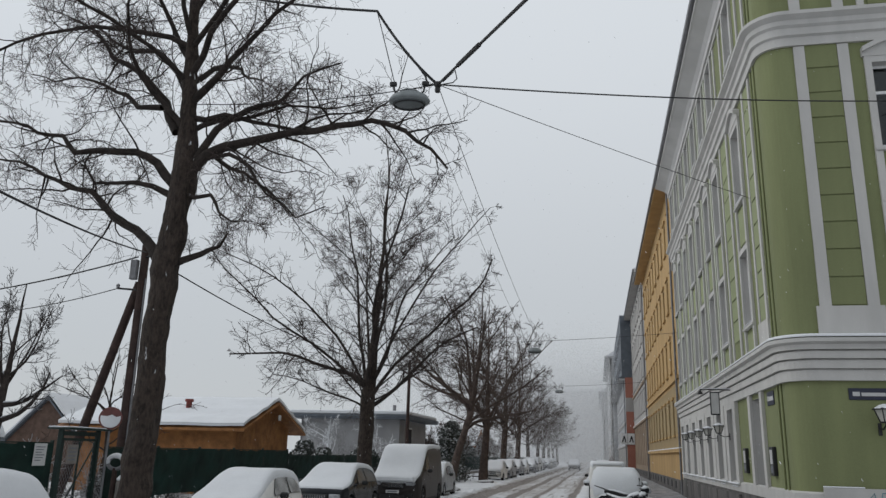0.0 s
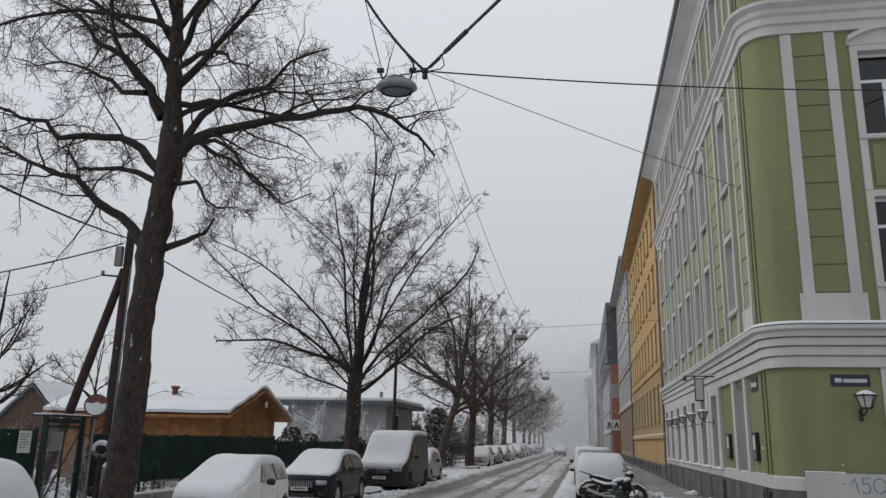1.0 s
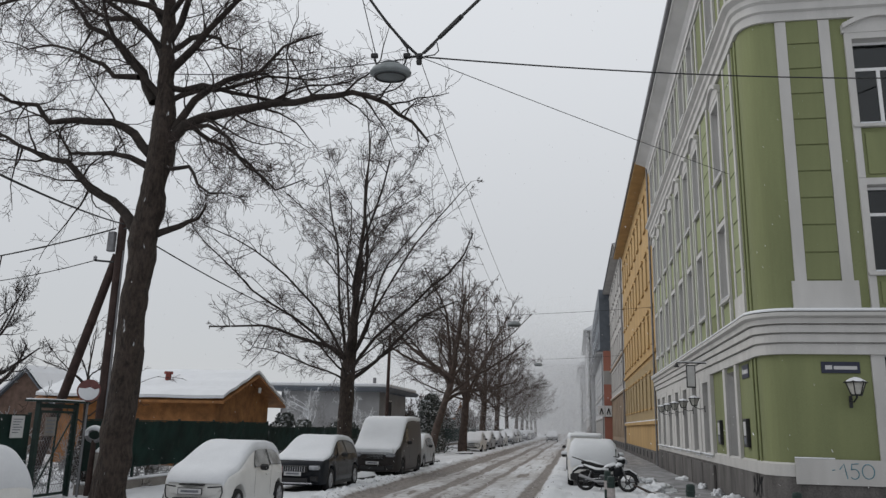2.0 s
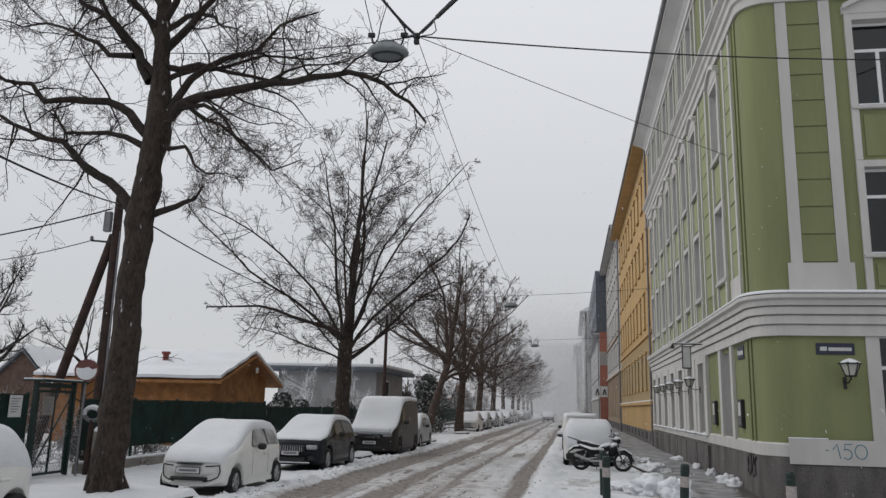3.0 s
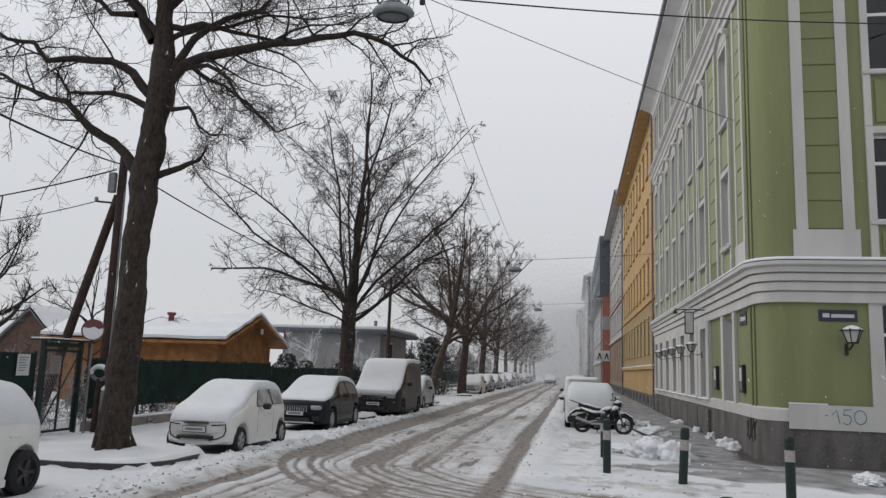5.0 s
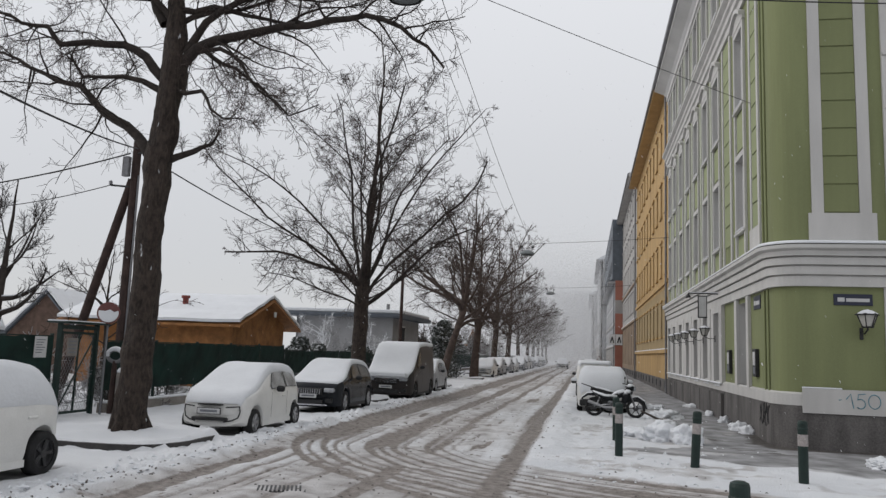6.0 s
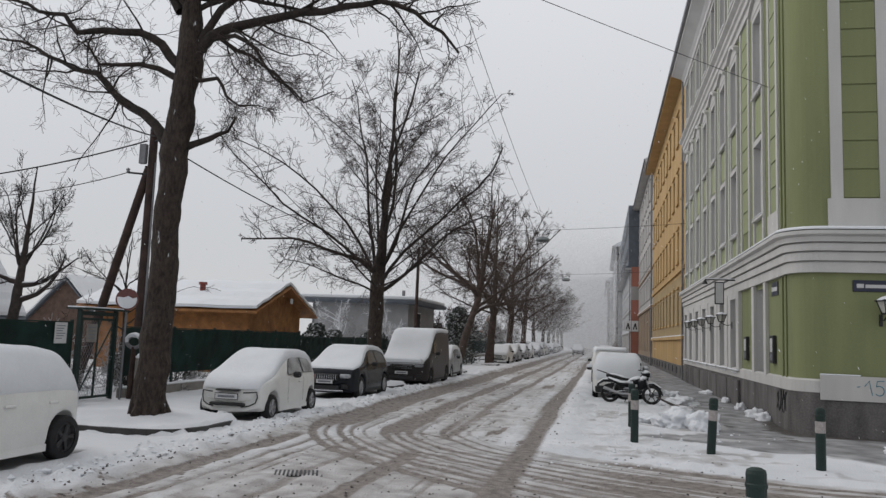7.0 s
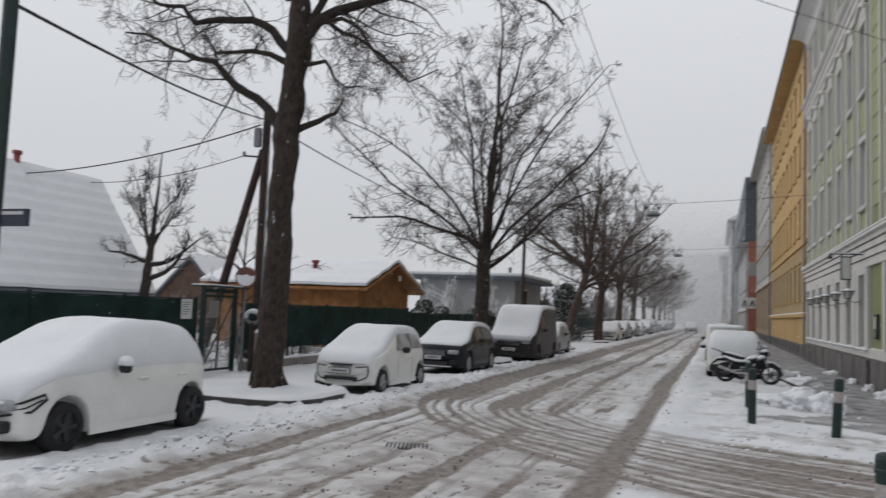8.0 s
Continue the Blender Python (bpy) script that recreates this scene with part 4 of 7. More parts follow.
def bare_tree(name, label, trunk, rads, limbs, seed, group="street trees", roots=0, bark=None, gnarled=(), **grow):
    """A winter tree: a trunk line with radii and limbs as (height on the trunk, azimuth, elevation, length, radius, curl)."""
    tree = empty(name, trunk[0], label, "tree", group)
    o = Vector(trunk[0])
    g = Grower(seed, **grow)
    T = [Vector(p) - o for p in trunk]
    fine, fr = [], []
    for i in range(len(T) - 1):
        cuts = 14 if roots > 6 else 4
        for k in range(cuts):
            f = k / cuts
            fine.append(tuple(T[i].lerp(T[i + 1], f) + Vector((g.rng.gauss(0, 0.015 if roots < 7 else 0.004), g.rng.gauss(0, 0.015 if roots < 7 else 0.004), 0))))
            fr.append((rads[i] + (rads[i + 1] - rads[i]) * f) * (1 + g.rng.gauss(0, 0.035 if roots < 7 else 0.008)))
    fine.append(tuple(T[-1]))
    fr.append(rads[-1])
    lines = [(fine, fr, 30 if roots > 6 else 14)]
    for k in range(roots):
        a = 2 * math.pi * k / roots + g.rng.uniform(-0.3, 0.3)
        c, s = math.cos(a), math.sin(a)
        R = rads[0]
        lines.append(([(c * R * 0.55, s * R * 0.55, 0.95), (c * R * 0.80, s * R * 0.80, 0.42), (c * R * 1.15, s * R * 1.15, 0.10), (c * R * 1.6, s * R * 1.6, -0.10)], (R * 0.32, R * 0.32, R * 0.26, R * 0.12), 8))
    me = tubes_mesh("trunk", lines, bark or TRUNK)
    if roots > 6:                       # burrs and furrowed bark
        for v in me.vertices:
            p = v.co
            k = 0.26 * noise.noise((p.x * 2.6, p.y * 2.6, p.z * 1.3)) + 0.13 * noise.noise((p.x * 9, p.y * 9, p.z * 2.2)) + 0.05 * noise.noise((p.x * 22, p.y * 22, p.z * 5))
            v.co = (p.x + k * 0.42 * math.cos(math.atan2(p.y, p.x)), p.y * (1 + k), p.z)
    piece("trunk", me, tree)
    for z, az, el, ln, r, curl in limbs:
        i = max(k for k in range(len(T)) if T[k].z <= z + 1e-6 or k == 0)
        j = min(i + 1, len(T) - 1)
        f = 0 if j == i else min(1, (z - T[i].z) / (T[j].z - T[i].z))
        p = T[i].lerp(T[j], f)
        a, e = radians(az), radians(el)
        g.branch(p, (math.cos(a) * math.cos(e), math.sin(a) * math.cos(e), math.sin(e)), ln, r, 0, curl)
    for x, z, r, lean, bends in gnarled:
        g.branch((x, 0.0, z), (0, 0, 1), 1.0, r, 0, None, bends, lean)
    piece("crown", tubes_mesh("crown", g.limbs, bark or BARK), tree)
    tw = piece("twig_mass", tubes_mesh("twig_mass", g.twigs, bark or TWIG), tree)
    tagged(tw, kind="stuff")
    return tree


def nearer(tree, f):
    """Sets a tree down nearer the eye's side of the street, its size in keeping."""
    x, y, z = tree.location
    tree.matrix_basis = Matrix.Translation((x * f, y * f, 0.1)) @ Matrix.Scale(f, 4)
    return tree


# gnarled limbs of the great tree: start, radius, lean in depth, then heading and stretch of each bend
LEFT_LIMBS = [(-0.1, 6.45, 0.15, 0.1, ((135, 0.65), (149, 0.88), (139, 0.79), (133, 0.72), (164, 0.72), (156, 1.1), (150, 1.0), (170, 0.8))),
              (0.0, 8.05, 0.09, -0.15, ((167, 1.0), (181, 1.0), (127, 0.74))),
              (0.1, 8.3, 0.135, -0.1, ((138, 0.8), (159, 0.66), (173, 0.92), (188, 0.66), (131, 0.56), (173, 0.7), (154, 0.8), (168, 1.0))),
              (0.0, 9.7, 0.14, 0.05, ((121, 0.95), (133, 1.2), (146, 1.0), (130, 1.2), (150, 1.2))),
              (-0.5, 10.4, 0.085, 0.2, ((164, 0.8), (141, 0.6), (157, 0.9), (159, 1.3), (181, 0.8), (160, 1.0)))]
RIGHT_LIMBS = [(0.3, 8.45, 0.16, 0.0, ((44, 0.85), (15, 0.92), (9, 1.34), (9, 1.1), (8, 0.86), (-17, 0.9), (-46, 0.78), (-59, 0.64))),
               (0.4, 8.6, 0.12, 0.15, ((58, 1.3), (36, 0.92), (18, 0.81), (48, 0.9), (30, 1.0))),
               (0.6, 8.95, 0.07, -0.2, ((0, 0.95), (-26, 0.78), (-44, 1.0), (-37, 1.13), (15, 0.75))),
               (0.25, 8.1, 0.065, -0.1, ((-6, 0.95), (-57, 0.6), (-39, 0.53), (-1, 0.5))),
               (0.15, 6.25, 0.11, 0.1, ((21, 0.85), (26, 0.47), (71, 0.4))),
               (0.2, 10.1, 0.09, 0.2, ((-3, 1.0), (-21, 0.75), (-6, 1.0), (29, 1.0), (10, 1.1))),
               (0.2, 10.4, 0.12, -0.1, ((41, 1.1), (53, 0.9), (35, 1.2), (45, 1.2), (20, 1.2))),
               (0.2, 9.6, 0.08, 0.3, ((35, 1.0), (10, 0.8), (30, 0.9), (-5, 1.1), (15, 1.0)))]
nearer(bare_tree("street_tree", "large gnarled bare tree with dark trunk in a snowy bed", [(-10.06, 16.1, 0.05), (-10.05, 16.1, 1.0), (-9.98, 16.1, 3.5), (-9.93, 16.1, 6.2), (-9.74, 16.1, 8.5), (-9.78, 16.1, 10.0), (-9.9, 16.1, 11.7), (-10.0, 16.1, 13.4), (-9.8, 16.0, 16.0)],
          (0.35, 0.32, 0.305, 0.295, 0.28, 0.21, 0.16, 0.11, 0.05),
          [(10.4, 190, 55, 6.0, 0.11, -0.4), (11.2, -8, 45, 6.4, 0.10, -0.5), (11.6, 170, 50, 5.0, 0.09, -0.3), (12.0, 2, 40, 6.0, 0.08, -0.4), (9.0, 95, 40, 5.0, 0.10, -0.4), (9.6, -95, 42, 4.6, 0.09, -0.5),
           (11.0, 60, 55, 5.0, 0.09, 0.0), (12.2, 230, 55, 4.5, 0.08, 0.0), (13.0, 20, 60, 4.0, 0.07, 0.0), (12.0, 184, 40, 6.5, 0.085, -0.3), (11.0, 200, 30, 6.0, 0.075, -0.3)],
          11, roots=7, gnarled=LEFT_LIMBS + RIGHT_LIMBS, kids=(21, 7, 5), reach=((0.20, 0.42), (0.26, 0.55), (0.28, 0.6)), slim=0.2, droop=0.03, gnarl=0.24, lift=0.015, depth=3, thin=0.0047, spread=(32, 80),
          envelope=((-0.2, 0.0, 11.4), (8.0, 5.5, 7.0))), 0.89)


def vase(seed, n, z0, z1, ln, r, rng_el=(42, 80)):
    q = random.Random(seed)
    return [(z0 + (z1 - z0) * q.random(), 360 * k / n + q.uniform(-25, 25), q.uniform(*rng_el), ln * q.uniform(0.75, 1.1), r * q.uniform(0.7, 1.1), q.uniform(-0.25, 0.2)) for k in range(n)]


nearer(bare_tree("street_tree", "bare vase-shaped street tree with fanning limbs", [(-9.7, 32.6, 0.05), (-9.75, 32.6, 2.0), (-9.72, 32.6, 4.4), (-9.55, 32.7, 7.5), (-9.35, 32.7, 11.0), (-9.2, 32.7, 15.6)],
          (0.38, 0.32, 0.31, 0.14, 0.075, 0.02),
          vase(3, 11, 3.9, 5.0, 11.0, 0.095, (36, 72)) + vase(9, 6, 3.8, 4.6, 6.0, 0.06, (26, 42)) + vase(4, 6, 5.4, 8.5, 6.5, 0.05, (38, 62)) + vase(5, 6, 8.5, 13, 3.6, 0.03, (30, 60)), 21, roots=5,
          kids=(15, 7, 4), spread=(26, 60), reach=((0.16, 0.38), (0.26, 0.50), (0.3, 0.6)), slim=0.28, gnarl=0.15, lift=0.02, depth=3, thin=0.0066, envelope=((-0.7, 0.0, 9.8), (6.5, 6.2, 6.6))), 0.875)
FAR_TREES = [(-8.6, 46.5, 8.5, 3), (-8.6, 60.5, 13.0, 5), (-8.5, 72.0, 13.0, 7), (-8.6, 86.0, 11.5, 9), (-8.6, 100.0, 12.0, 12), (-8.5, 114.0, 12.0, 14), (-8.6, 128.0, 12.0, 16), (-8.5, 142.0, 12.0, 18), (-8.5, 157.0, 12.0, 20), (-8.5, 172.0, 12.0, 22)]
made = []
for x, y, h, seed in FAR_TREES:
    if len(made) < 4:
        leans = y == 46.5
        lean = 1.5 if leans else 0.3
        made.append(bare_tree("street_tree", "bare street tree leaning toward the road" if leans else "bare round-crowned street tree beside parked cars",
                              [(x, y, 0.05), (x + lean * 0.3, y, 2.0), (x + lean * 0.8, y, 4.4), (x + lean * 1.1, y, 8.0), (x + lean * 1.2, y, h + 1.5)], (0.27, 0.22, 0.18, 0.06, 0.02) if leans else (0.36, 0.29, 0.24, 0.07, 0.02),
                              vase(seed, 11, 3.3, 5.0, 10.0, 0.105, (22, 70)) + vase(seed + 1, 6, 5.5, 8.0, 5.5, 0.05, (32, 60)), seed + 30, bark=FAR_HAZE_BARK, kids=(10, 6, 4), spread=(24, 58),
                              reach=((0.18, 0.38), (0.28, 0.52), (0.3, 0.6)), slim=0.3, gnarl=0.15, lift=0.025, depth=3, thin=0.0092,
                              envelope=((lean * 0.6 if leans else 0.3, 0.0, 7.2 if leans else 9.2 if h > 12 else 8.2), (4.8, 4.6, 4.1) if leans else (6.2, 6.0, 5.6) if h > 12 else (5.0, 5.0, 5.0))))
    else:
        src = made[len(made) % 3 + 1]
        made.append(copy_thing(src, pose(x, y, 0.05, 0, 0, 67 * len(made)) @ Matrix.Scale(0.88, 4)))
# a pruned fruit tree behind the garden fence and a few thin garden trees
SNOWY_ARM = dusted(material("snow_lined_bark", (0.045, 0.035, 0.031), 0.9, vary=0.3, scale=6, bump=0.5, fine=20), 0.45, 0.7, 7.0, 0.6)
bare_tree("fruit_tree", "old pruned fruit tree with snow-lined arms behind the fence", [(-20.9, 24.0, 0), (-20.75, 24.0, 1.6), (-20.6, 24.0, 3.0), (-20.45, 24.0, 5.0), (-20.3, 24, 7.6)], (0.24, 0.2, 0.17, 0.08, 0.02),
          [(2.7, 8, 12, 2.6, 0.13, 0.9), (3.3, 15, 6, 2.3, 0.13, 0.7), (3.4, 182, 10, 1.7, 0.15, 0.2), (3.8, 60, 62, 3.4, 0.06, 0.5), (3.8, 240, 60, 3.2, 0.06, 0.5), (4.2, 5, 48, 2.6, 0.06, 0.6), (4.2, 172, 45, 2.6, 0.055, 0.6), (5.0, 20, 55, 2.2, 0.04, 0.5), (5.2, 190, 55, 2.0, 0.04, 0.5), (3.4, 120, 70, 4.0, 0.06, 0.3)], 61, "garden trees", bark=SNOWY_ARM,
          kids=(14, 7, 3), gnarl=0.16, lift=0.10, depth=3, thin=0.007, reach=((0.22, 0.42), (0.25, 0.45), (0.3, 0.5)), envelope=((0.5, 0, 4.9), (2.4, 2.4, 3.3)))
for x, y, h, s in ((-17.3, 25.5, 5.4, 1), (-17.5, 50.0, 4.2, 2), (-14.8, 52.0, 3.8, 3), (-33.0, 46.0, 6.0, 4)):
    bare_tree("garden_tree", "thin bare garden tree with frosted twigs", [(x, y, 0), (x + 0.05, y, 1.2), (x, y, h * 0.6), (x + 0.1, y, h)], (0.09, 0.07, 0.04, 0.012), vase(80 + s, 9, 1.2, h * 0.7, h * 0.5, 0.035, (25, 70)), 90 + s, "garden trees", bark=SNOW if 49 < y < 53 else None, kids=(6, 4, 2), gnarl=0.2, depth=3, thin=0.008)

# overgrown gardens along the far fence
thicket = []
for k, y in enumerate((69.0, 71.5, 75.5, 77.5, 79.0, 85.0, 90.5, 96.0, 103.0, 109.0, 116.0, 124.0, 133.0, 143.0)):
    x, h = -14.6 - 1.3 * (k * 7 % 4), 4.4 + 0.5 * (k % 3)
    if k < 3:
        thicket.append(bare_tree("garden_tree", "dense bare garden shrub behind the far fence", [(x, y, 0), (x, y, 0.8), (x + 0.1, y, h * 0.5), (x, y, h)], (0.12, 0.10, 0.05, 0.02), vase(200 + k, 16, 0.3, h * 0.5, h * 0.75, 0.045, (25, 75)), 220 + k, "garden trees", bark=FAR_HAZE_BARK, kids=(9, 6, 3), gnarl=0.2, depth=3, thin=0.013,
                                 reach=((0.25, 0.5), (0.3, 0.55), (0.3, 0.6)), envelope=((0, 0, h * 0.55), (2.6, 2.6, h * 0.55))))
    else:
        copy_thing(thicket[k % 3], pose(x, y, 0, 0, 0, 50 * k) @ Matrix.Scale(0.9 + 0.1 * (k % 4), 4))

FROST = material("frosted_twigs", (0.36, 0.36, 0.37), 0.9, vary=0.35, scale=9, bump=0.0)
for x, y, h, s in ((-14.2, 17.3, 1.9, 1), (-14.6, 18.4, 1.7, 2), (-14.0, 16.0, 1.5, 3), (-15.0, 22.0, 1.5, 4), (-15.6, 47.0, 3.2, 5), (-16.4, 49.5, 3.6, 6), (-14.6, 50.5, 2.8, 7)):
    bare_tree("garden_bush", "bare twiggy bush coated with fresh snow", [(x, y, 0), (x, y, 0.3), (x, y, h * 0.5), (x, y, h)], (0.05, 0.045, 0.03, 0.01), vase(140 + s, 13, 0.1, h * 0.4, h * 0.75, 0.02, (20, 75)), 150 + s, "garden bushes", bark=FROST, kids=(6, 4, 2), gnarl=0.25, depth=3, thin=0.009)

low_bush = bare_tree("garden_bush", "low twiggy bush with snow behind the fence", [(-13.7, 20.6, 0), (-13.7, 20.6, 0.2), (-13.7, 20.6, 0.6), (-13.7, 20.6, 1.2)], (0.04, 0.035, 0.02, 0.008), vase(170, 16, 0.05, 0.4, 1.1, 0.016, (15, 70)), 171, "garden bushes", bark=SNOWY_ARM, kids=(7, 4, 2), gnarl=0.25, depth=3, thin=0.007)
for k, y in enumerate((15.2, 17.6, 22.4, 24.3, 26.4, 28.2, 30.4)):
    copy_thing(low_bush, pose(-13.75 - 0.2 * (k % 2), y, 0, 0, 0, 70 * k) @ Matrix.Scale(0.9 + 0.12 * (k % 3), 4))


# ---- gardens behind the far pavement ----
FENCE_X = -12.8
WOOD = material("orange_brown_boards", (0.30, 0.135, 0.045), 0.75, vary=0.25, scale=2.5, bump=0.3, fine=25)
OLD_WOOD = material("weathered_pole_wood", (0.05, 0.031, 0.027), 0.9, vary=0.3, scale=3, bump=0.5, fine=30)
SCREEN = material("dark_green_screen", (0.013, 0.042, 0.034), 0.7, vary=0.35, scale=1.3, bump=0.3, fine=60)
GREEN_STEEL = material("dark_green_steel", (0.006, 0.021, 0.017), 0.5, vary=0.2, scale=8, bump=0.1)
CONCRETE = material("damp_concrete", (0.24, 0.22, 0.20), 0.9, vary=0.2, scale=1.6, bump=0.4, fine=30)
GREY_WALL = material("grey_house_render", (0.30, 0.30, 0.305), 0.9, vary=0.12, scale=0.8, bump=0.2)
BRICKWORK = material("brown_gable_brick", (0.115, 0.075, 0.058), 0.9, vary=0.25, scale=3, bump=0.3)
RED_PAINT = material("red_sign_paint", (0.14, 0.050, 0.046), 0.5, vary=0.15, scale=6, bump=0.05)
CLAY = material("red_clay_flue", (0.24, 0.06, 0.05), 0.8, vary=0.2, scale=6)
PAPER = material("white_notice_board", (0.50, 0.50, 0.50), 0.6, vary=0.05, scale=6, bump=0.05)
INK = material("faded_ink", (0.16, 0.17, 0.19), 0.7, vary=0.2, scale=20, bump=0.0)


def fence_run(y0, y1, screen_low=0.5, top=1.95, wall=True):
    """Posts, screened panels and a low concrete wall."""
    f = empty("garden_fence", (FENCE_X, y0, 0), "dark green screened garden fence on a low concrete wall", "fence", "garden fence runs")
    n = max(1, round((y1 - y0) / 2.5))
    st = (y1 - y0) / n
    post = mesh_of("post", boxes((-0.035, 0.035, -0.035, 0.035, 0, top + 0.08), bevel=0.006), GREEN_STEEL)
    rng = random.Random(int(y0 * 7))
    for k in range(n + 1):
        piece("post", post, f, pose(0, st * k, 0))
    for k in range(n):
        bm = bmesh.new()
        cols, rows = 10, 5
        g = [[bm.verts.new((0.05 + rng.gauss(0, 0.008), st * k - 0.004 + (st + 0.008) * i / cols, screen_low + (top - screen_low) * j / rows + (rng.gauss(0, 0.012) if j in (0, rows) else 0))) for j in range(rows + 1)] for i in range(cols + 1)]
        for i in range(cols):
            for j in range(rows):
                bm.faces.new((g[i][j], g[i + 1][j], g[i + 1][j + 1], g[i][j + 1]))
        bmesh.ops.solidify(bm, geom=bm.faces[:], thickness=0.006)
        part("screen", bm, SCREEN, f)
        part("rail", boxes((-0.02, 0.02, st * k + 0.036, st * (k + 1) - 0.036, top, top + 0.03)), GREEN_STEEL, f)
        wires = bmesh.new()
        for z in np.arange(0.34, screen_low, 0.07):
            box(wires, -0.004, 0.004, st * k + 0.036, st * (k + 1) - 0.036, z, z + 0.006)
        for i in range(int(st / 0.12)):
            box(wires, 0.005, 0.010, st * k + 0.05 + 0.12 * i, st * k + 0.056 + 0.12 * i, 0.3, screen_low)
        part("mesh_panel", wires, GREEN_STEEL, f)
    if wall:
        part("low_wall", boxes((-0.12, 0.16, 0, y1 - y0, -0.1, 0.27), bevel=0.01), CONCRETE, f, "low concrete footing wall")
        part("wall_snow", boxes((-0.11, 0.15, 0.02, y1 - y0 - 0.02, 0.27, 0.33), bevel=0.02), SNOW, f)
    return f


fence_run(-4.0, 16.8, 0.12, 2.0, False)
fence_run(19.0, 31.5, 0.62, 1.93)
fence_run(31.6, 44.0, 0.58, 1.76)
fence_run(44.3, 90.0, 0.5, 1.7)
fence_run(90.3, 150.0, 0.5, 1.6)


def gate():
    g = empty("garden_gate", (FENCE_X, 17.08, 0), "dark green steel gate with wire mesh under a small snowy roof", "gate")
    for y in (0.0, 2.2):
        part("gate_post", boxes((-0.06, 0.06, y - 0.06, y + 0.06, 0, 2.3), bevel=0.01), GREEN_STEEL, g)
    part("lintel", boxes((-0.05, 0.05, 0.06, 2.14, 2.16, 2.26)), GREEN_STEEL, g)
    roof = bmesh.new()
    box(roof, -0.30, 0.30, -0.2, 2.4, 2.30, 2.32)
    sheet = part("roof", roof, GREEN_STEEL, g)
    rib = mesh_of("ridge", boxes((-0.31, 0.31, 0.0, 0.07, 2.32, 2.34)), GREEN_STEEL)
    for k in range(18):
        piece("ridge", rib, sheet, pose(0, -0.19 + 0.147 * k, 0))
    part("roof_snow", boxes((-0.29, 0.24, -0.18, 2.38, 2.341, 2.375), bevel=0.015), SNOW, g)
    leaf = part("leaf", boxes((-0.03, 0.03, 0.12, 0.18, 0.1, 2.1), (-0.03, 0.03, 2.02, 2.08, 0.1, 2.1), (-0.03, 0.03, 0.181, 2.019, 0.1, 0.16), (-0.03, 0.03, 0.181, 2.019, 2.04, 2.1), (-0.025, 0.025, 1.1, 1.15, 0.16, 2.04)), GREEN_STEEL, g)
    part("brace", rod((0.0, 0.2, 0.2), (0.0, 2.0, 1.9), 0.022), GREEN_STEEL, leaf)
    mesh = bmesh.new()
    for k in range(26):
        a = 0.18 + k * 0.15 - 2.0
        for sgn in (1, -1):
            y0, z0 = a, 0.16
            y1, z1 = a + 1.9, 2.06
            t0, t1 = max(0, (0.18 - y0) / 1.9), min(1, (2.02 - y0) / 1.9)
            if t1 - t0 < 0.03:
                continue
            p = (0, y0 + 1.9 * t0, z0 + 1.9 * t0)
            q = (0, y0 + 1.9 * t1, z0 + 1.9 * t1)
            if sgn < 0:
                p, q = (0.004, 2.2 - p[1], p[2]), (0.004, 2.2 - q[1], q[2])
            tube(mesh, (p, q), (0.004, 0.004), 3, False)
    part("wire_mesh", mesh, ZINC, leaf)
    board = part("board", boxes((0.05, 0.07, 0.35, 0.95, 1.5, 1.95)), CONCRETE, g, "weathered grey notice board")
    for k in range(4):
        part("text_bar", boxes((0.071, 0.074, 0.42, 0.86, 1.85 - 0.09 * k, 1.88 - 0.09 * k)), INK, board)
    part("handle", rod((0.06, 1.98, 1.05), (0.06, 1.85, 1.05), 0.012), ZINC, leaf)
    g.matrix_basis = g.matrix_basis @ Matrix.Diagonal((1, 0.66, 1.02, 1))
    return g


gate()


def notice():
    n = empty("notice_sign", (FENCE_X + 0.075, 16.12, 1.5), "white notice sheet fixed to the green fence", "sign")
    part("sheet", boxes((0, 0.012, 0, 0.42, 0, 0.5)), PAPER, n)
    for k in range(6):
        part("text_bar", boxes((0.0125, 0.0145, 0.05, 0.36 - 0.05 * (k % 3), 0.41 - 0.06 * k, 0.43 - 0.06 * k)), INK, n)
    return n


notice()


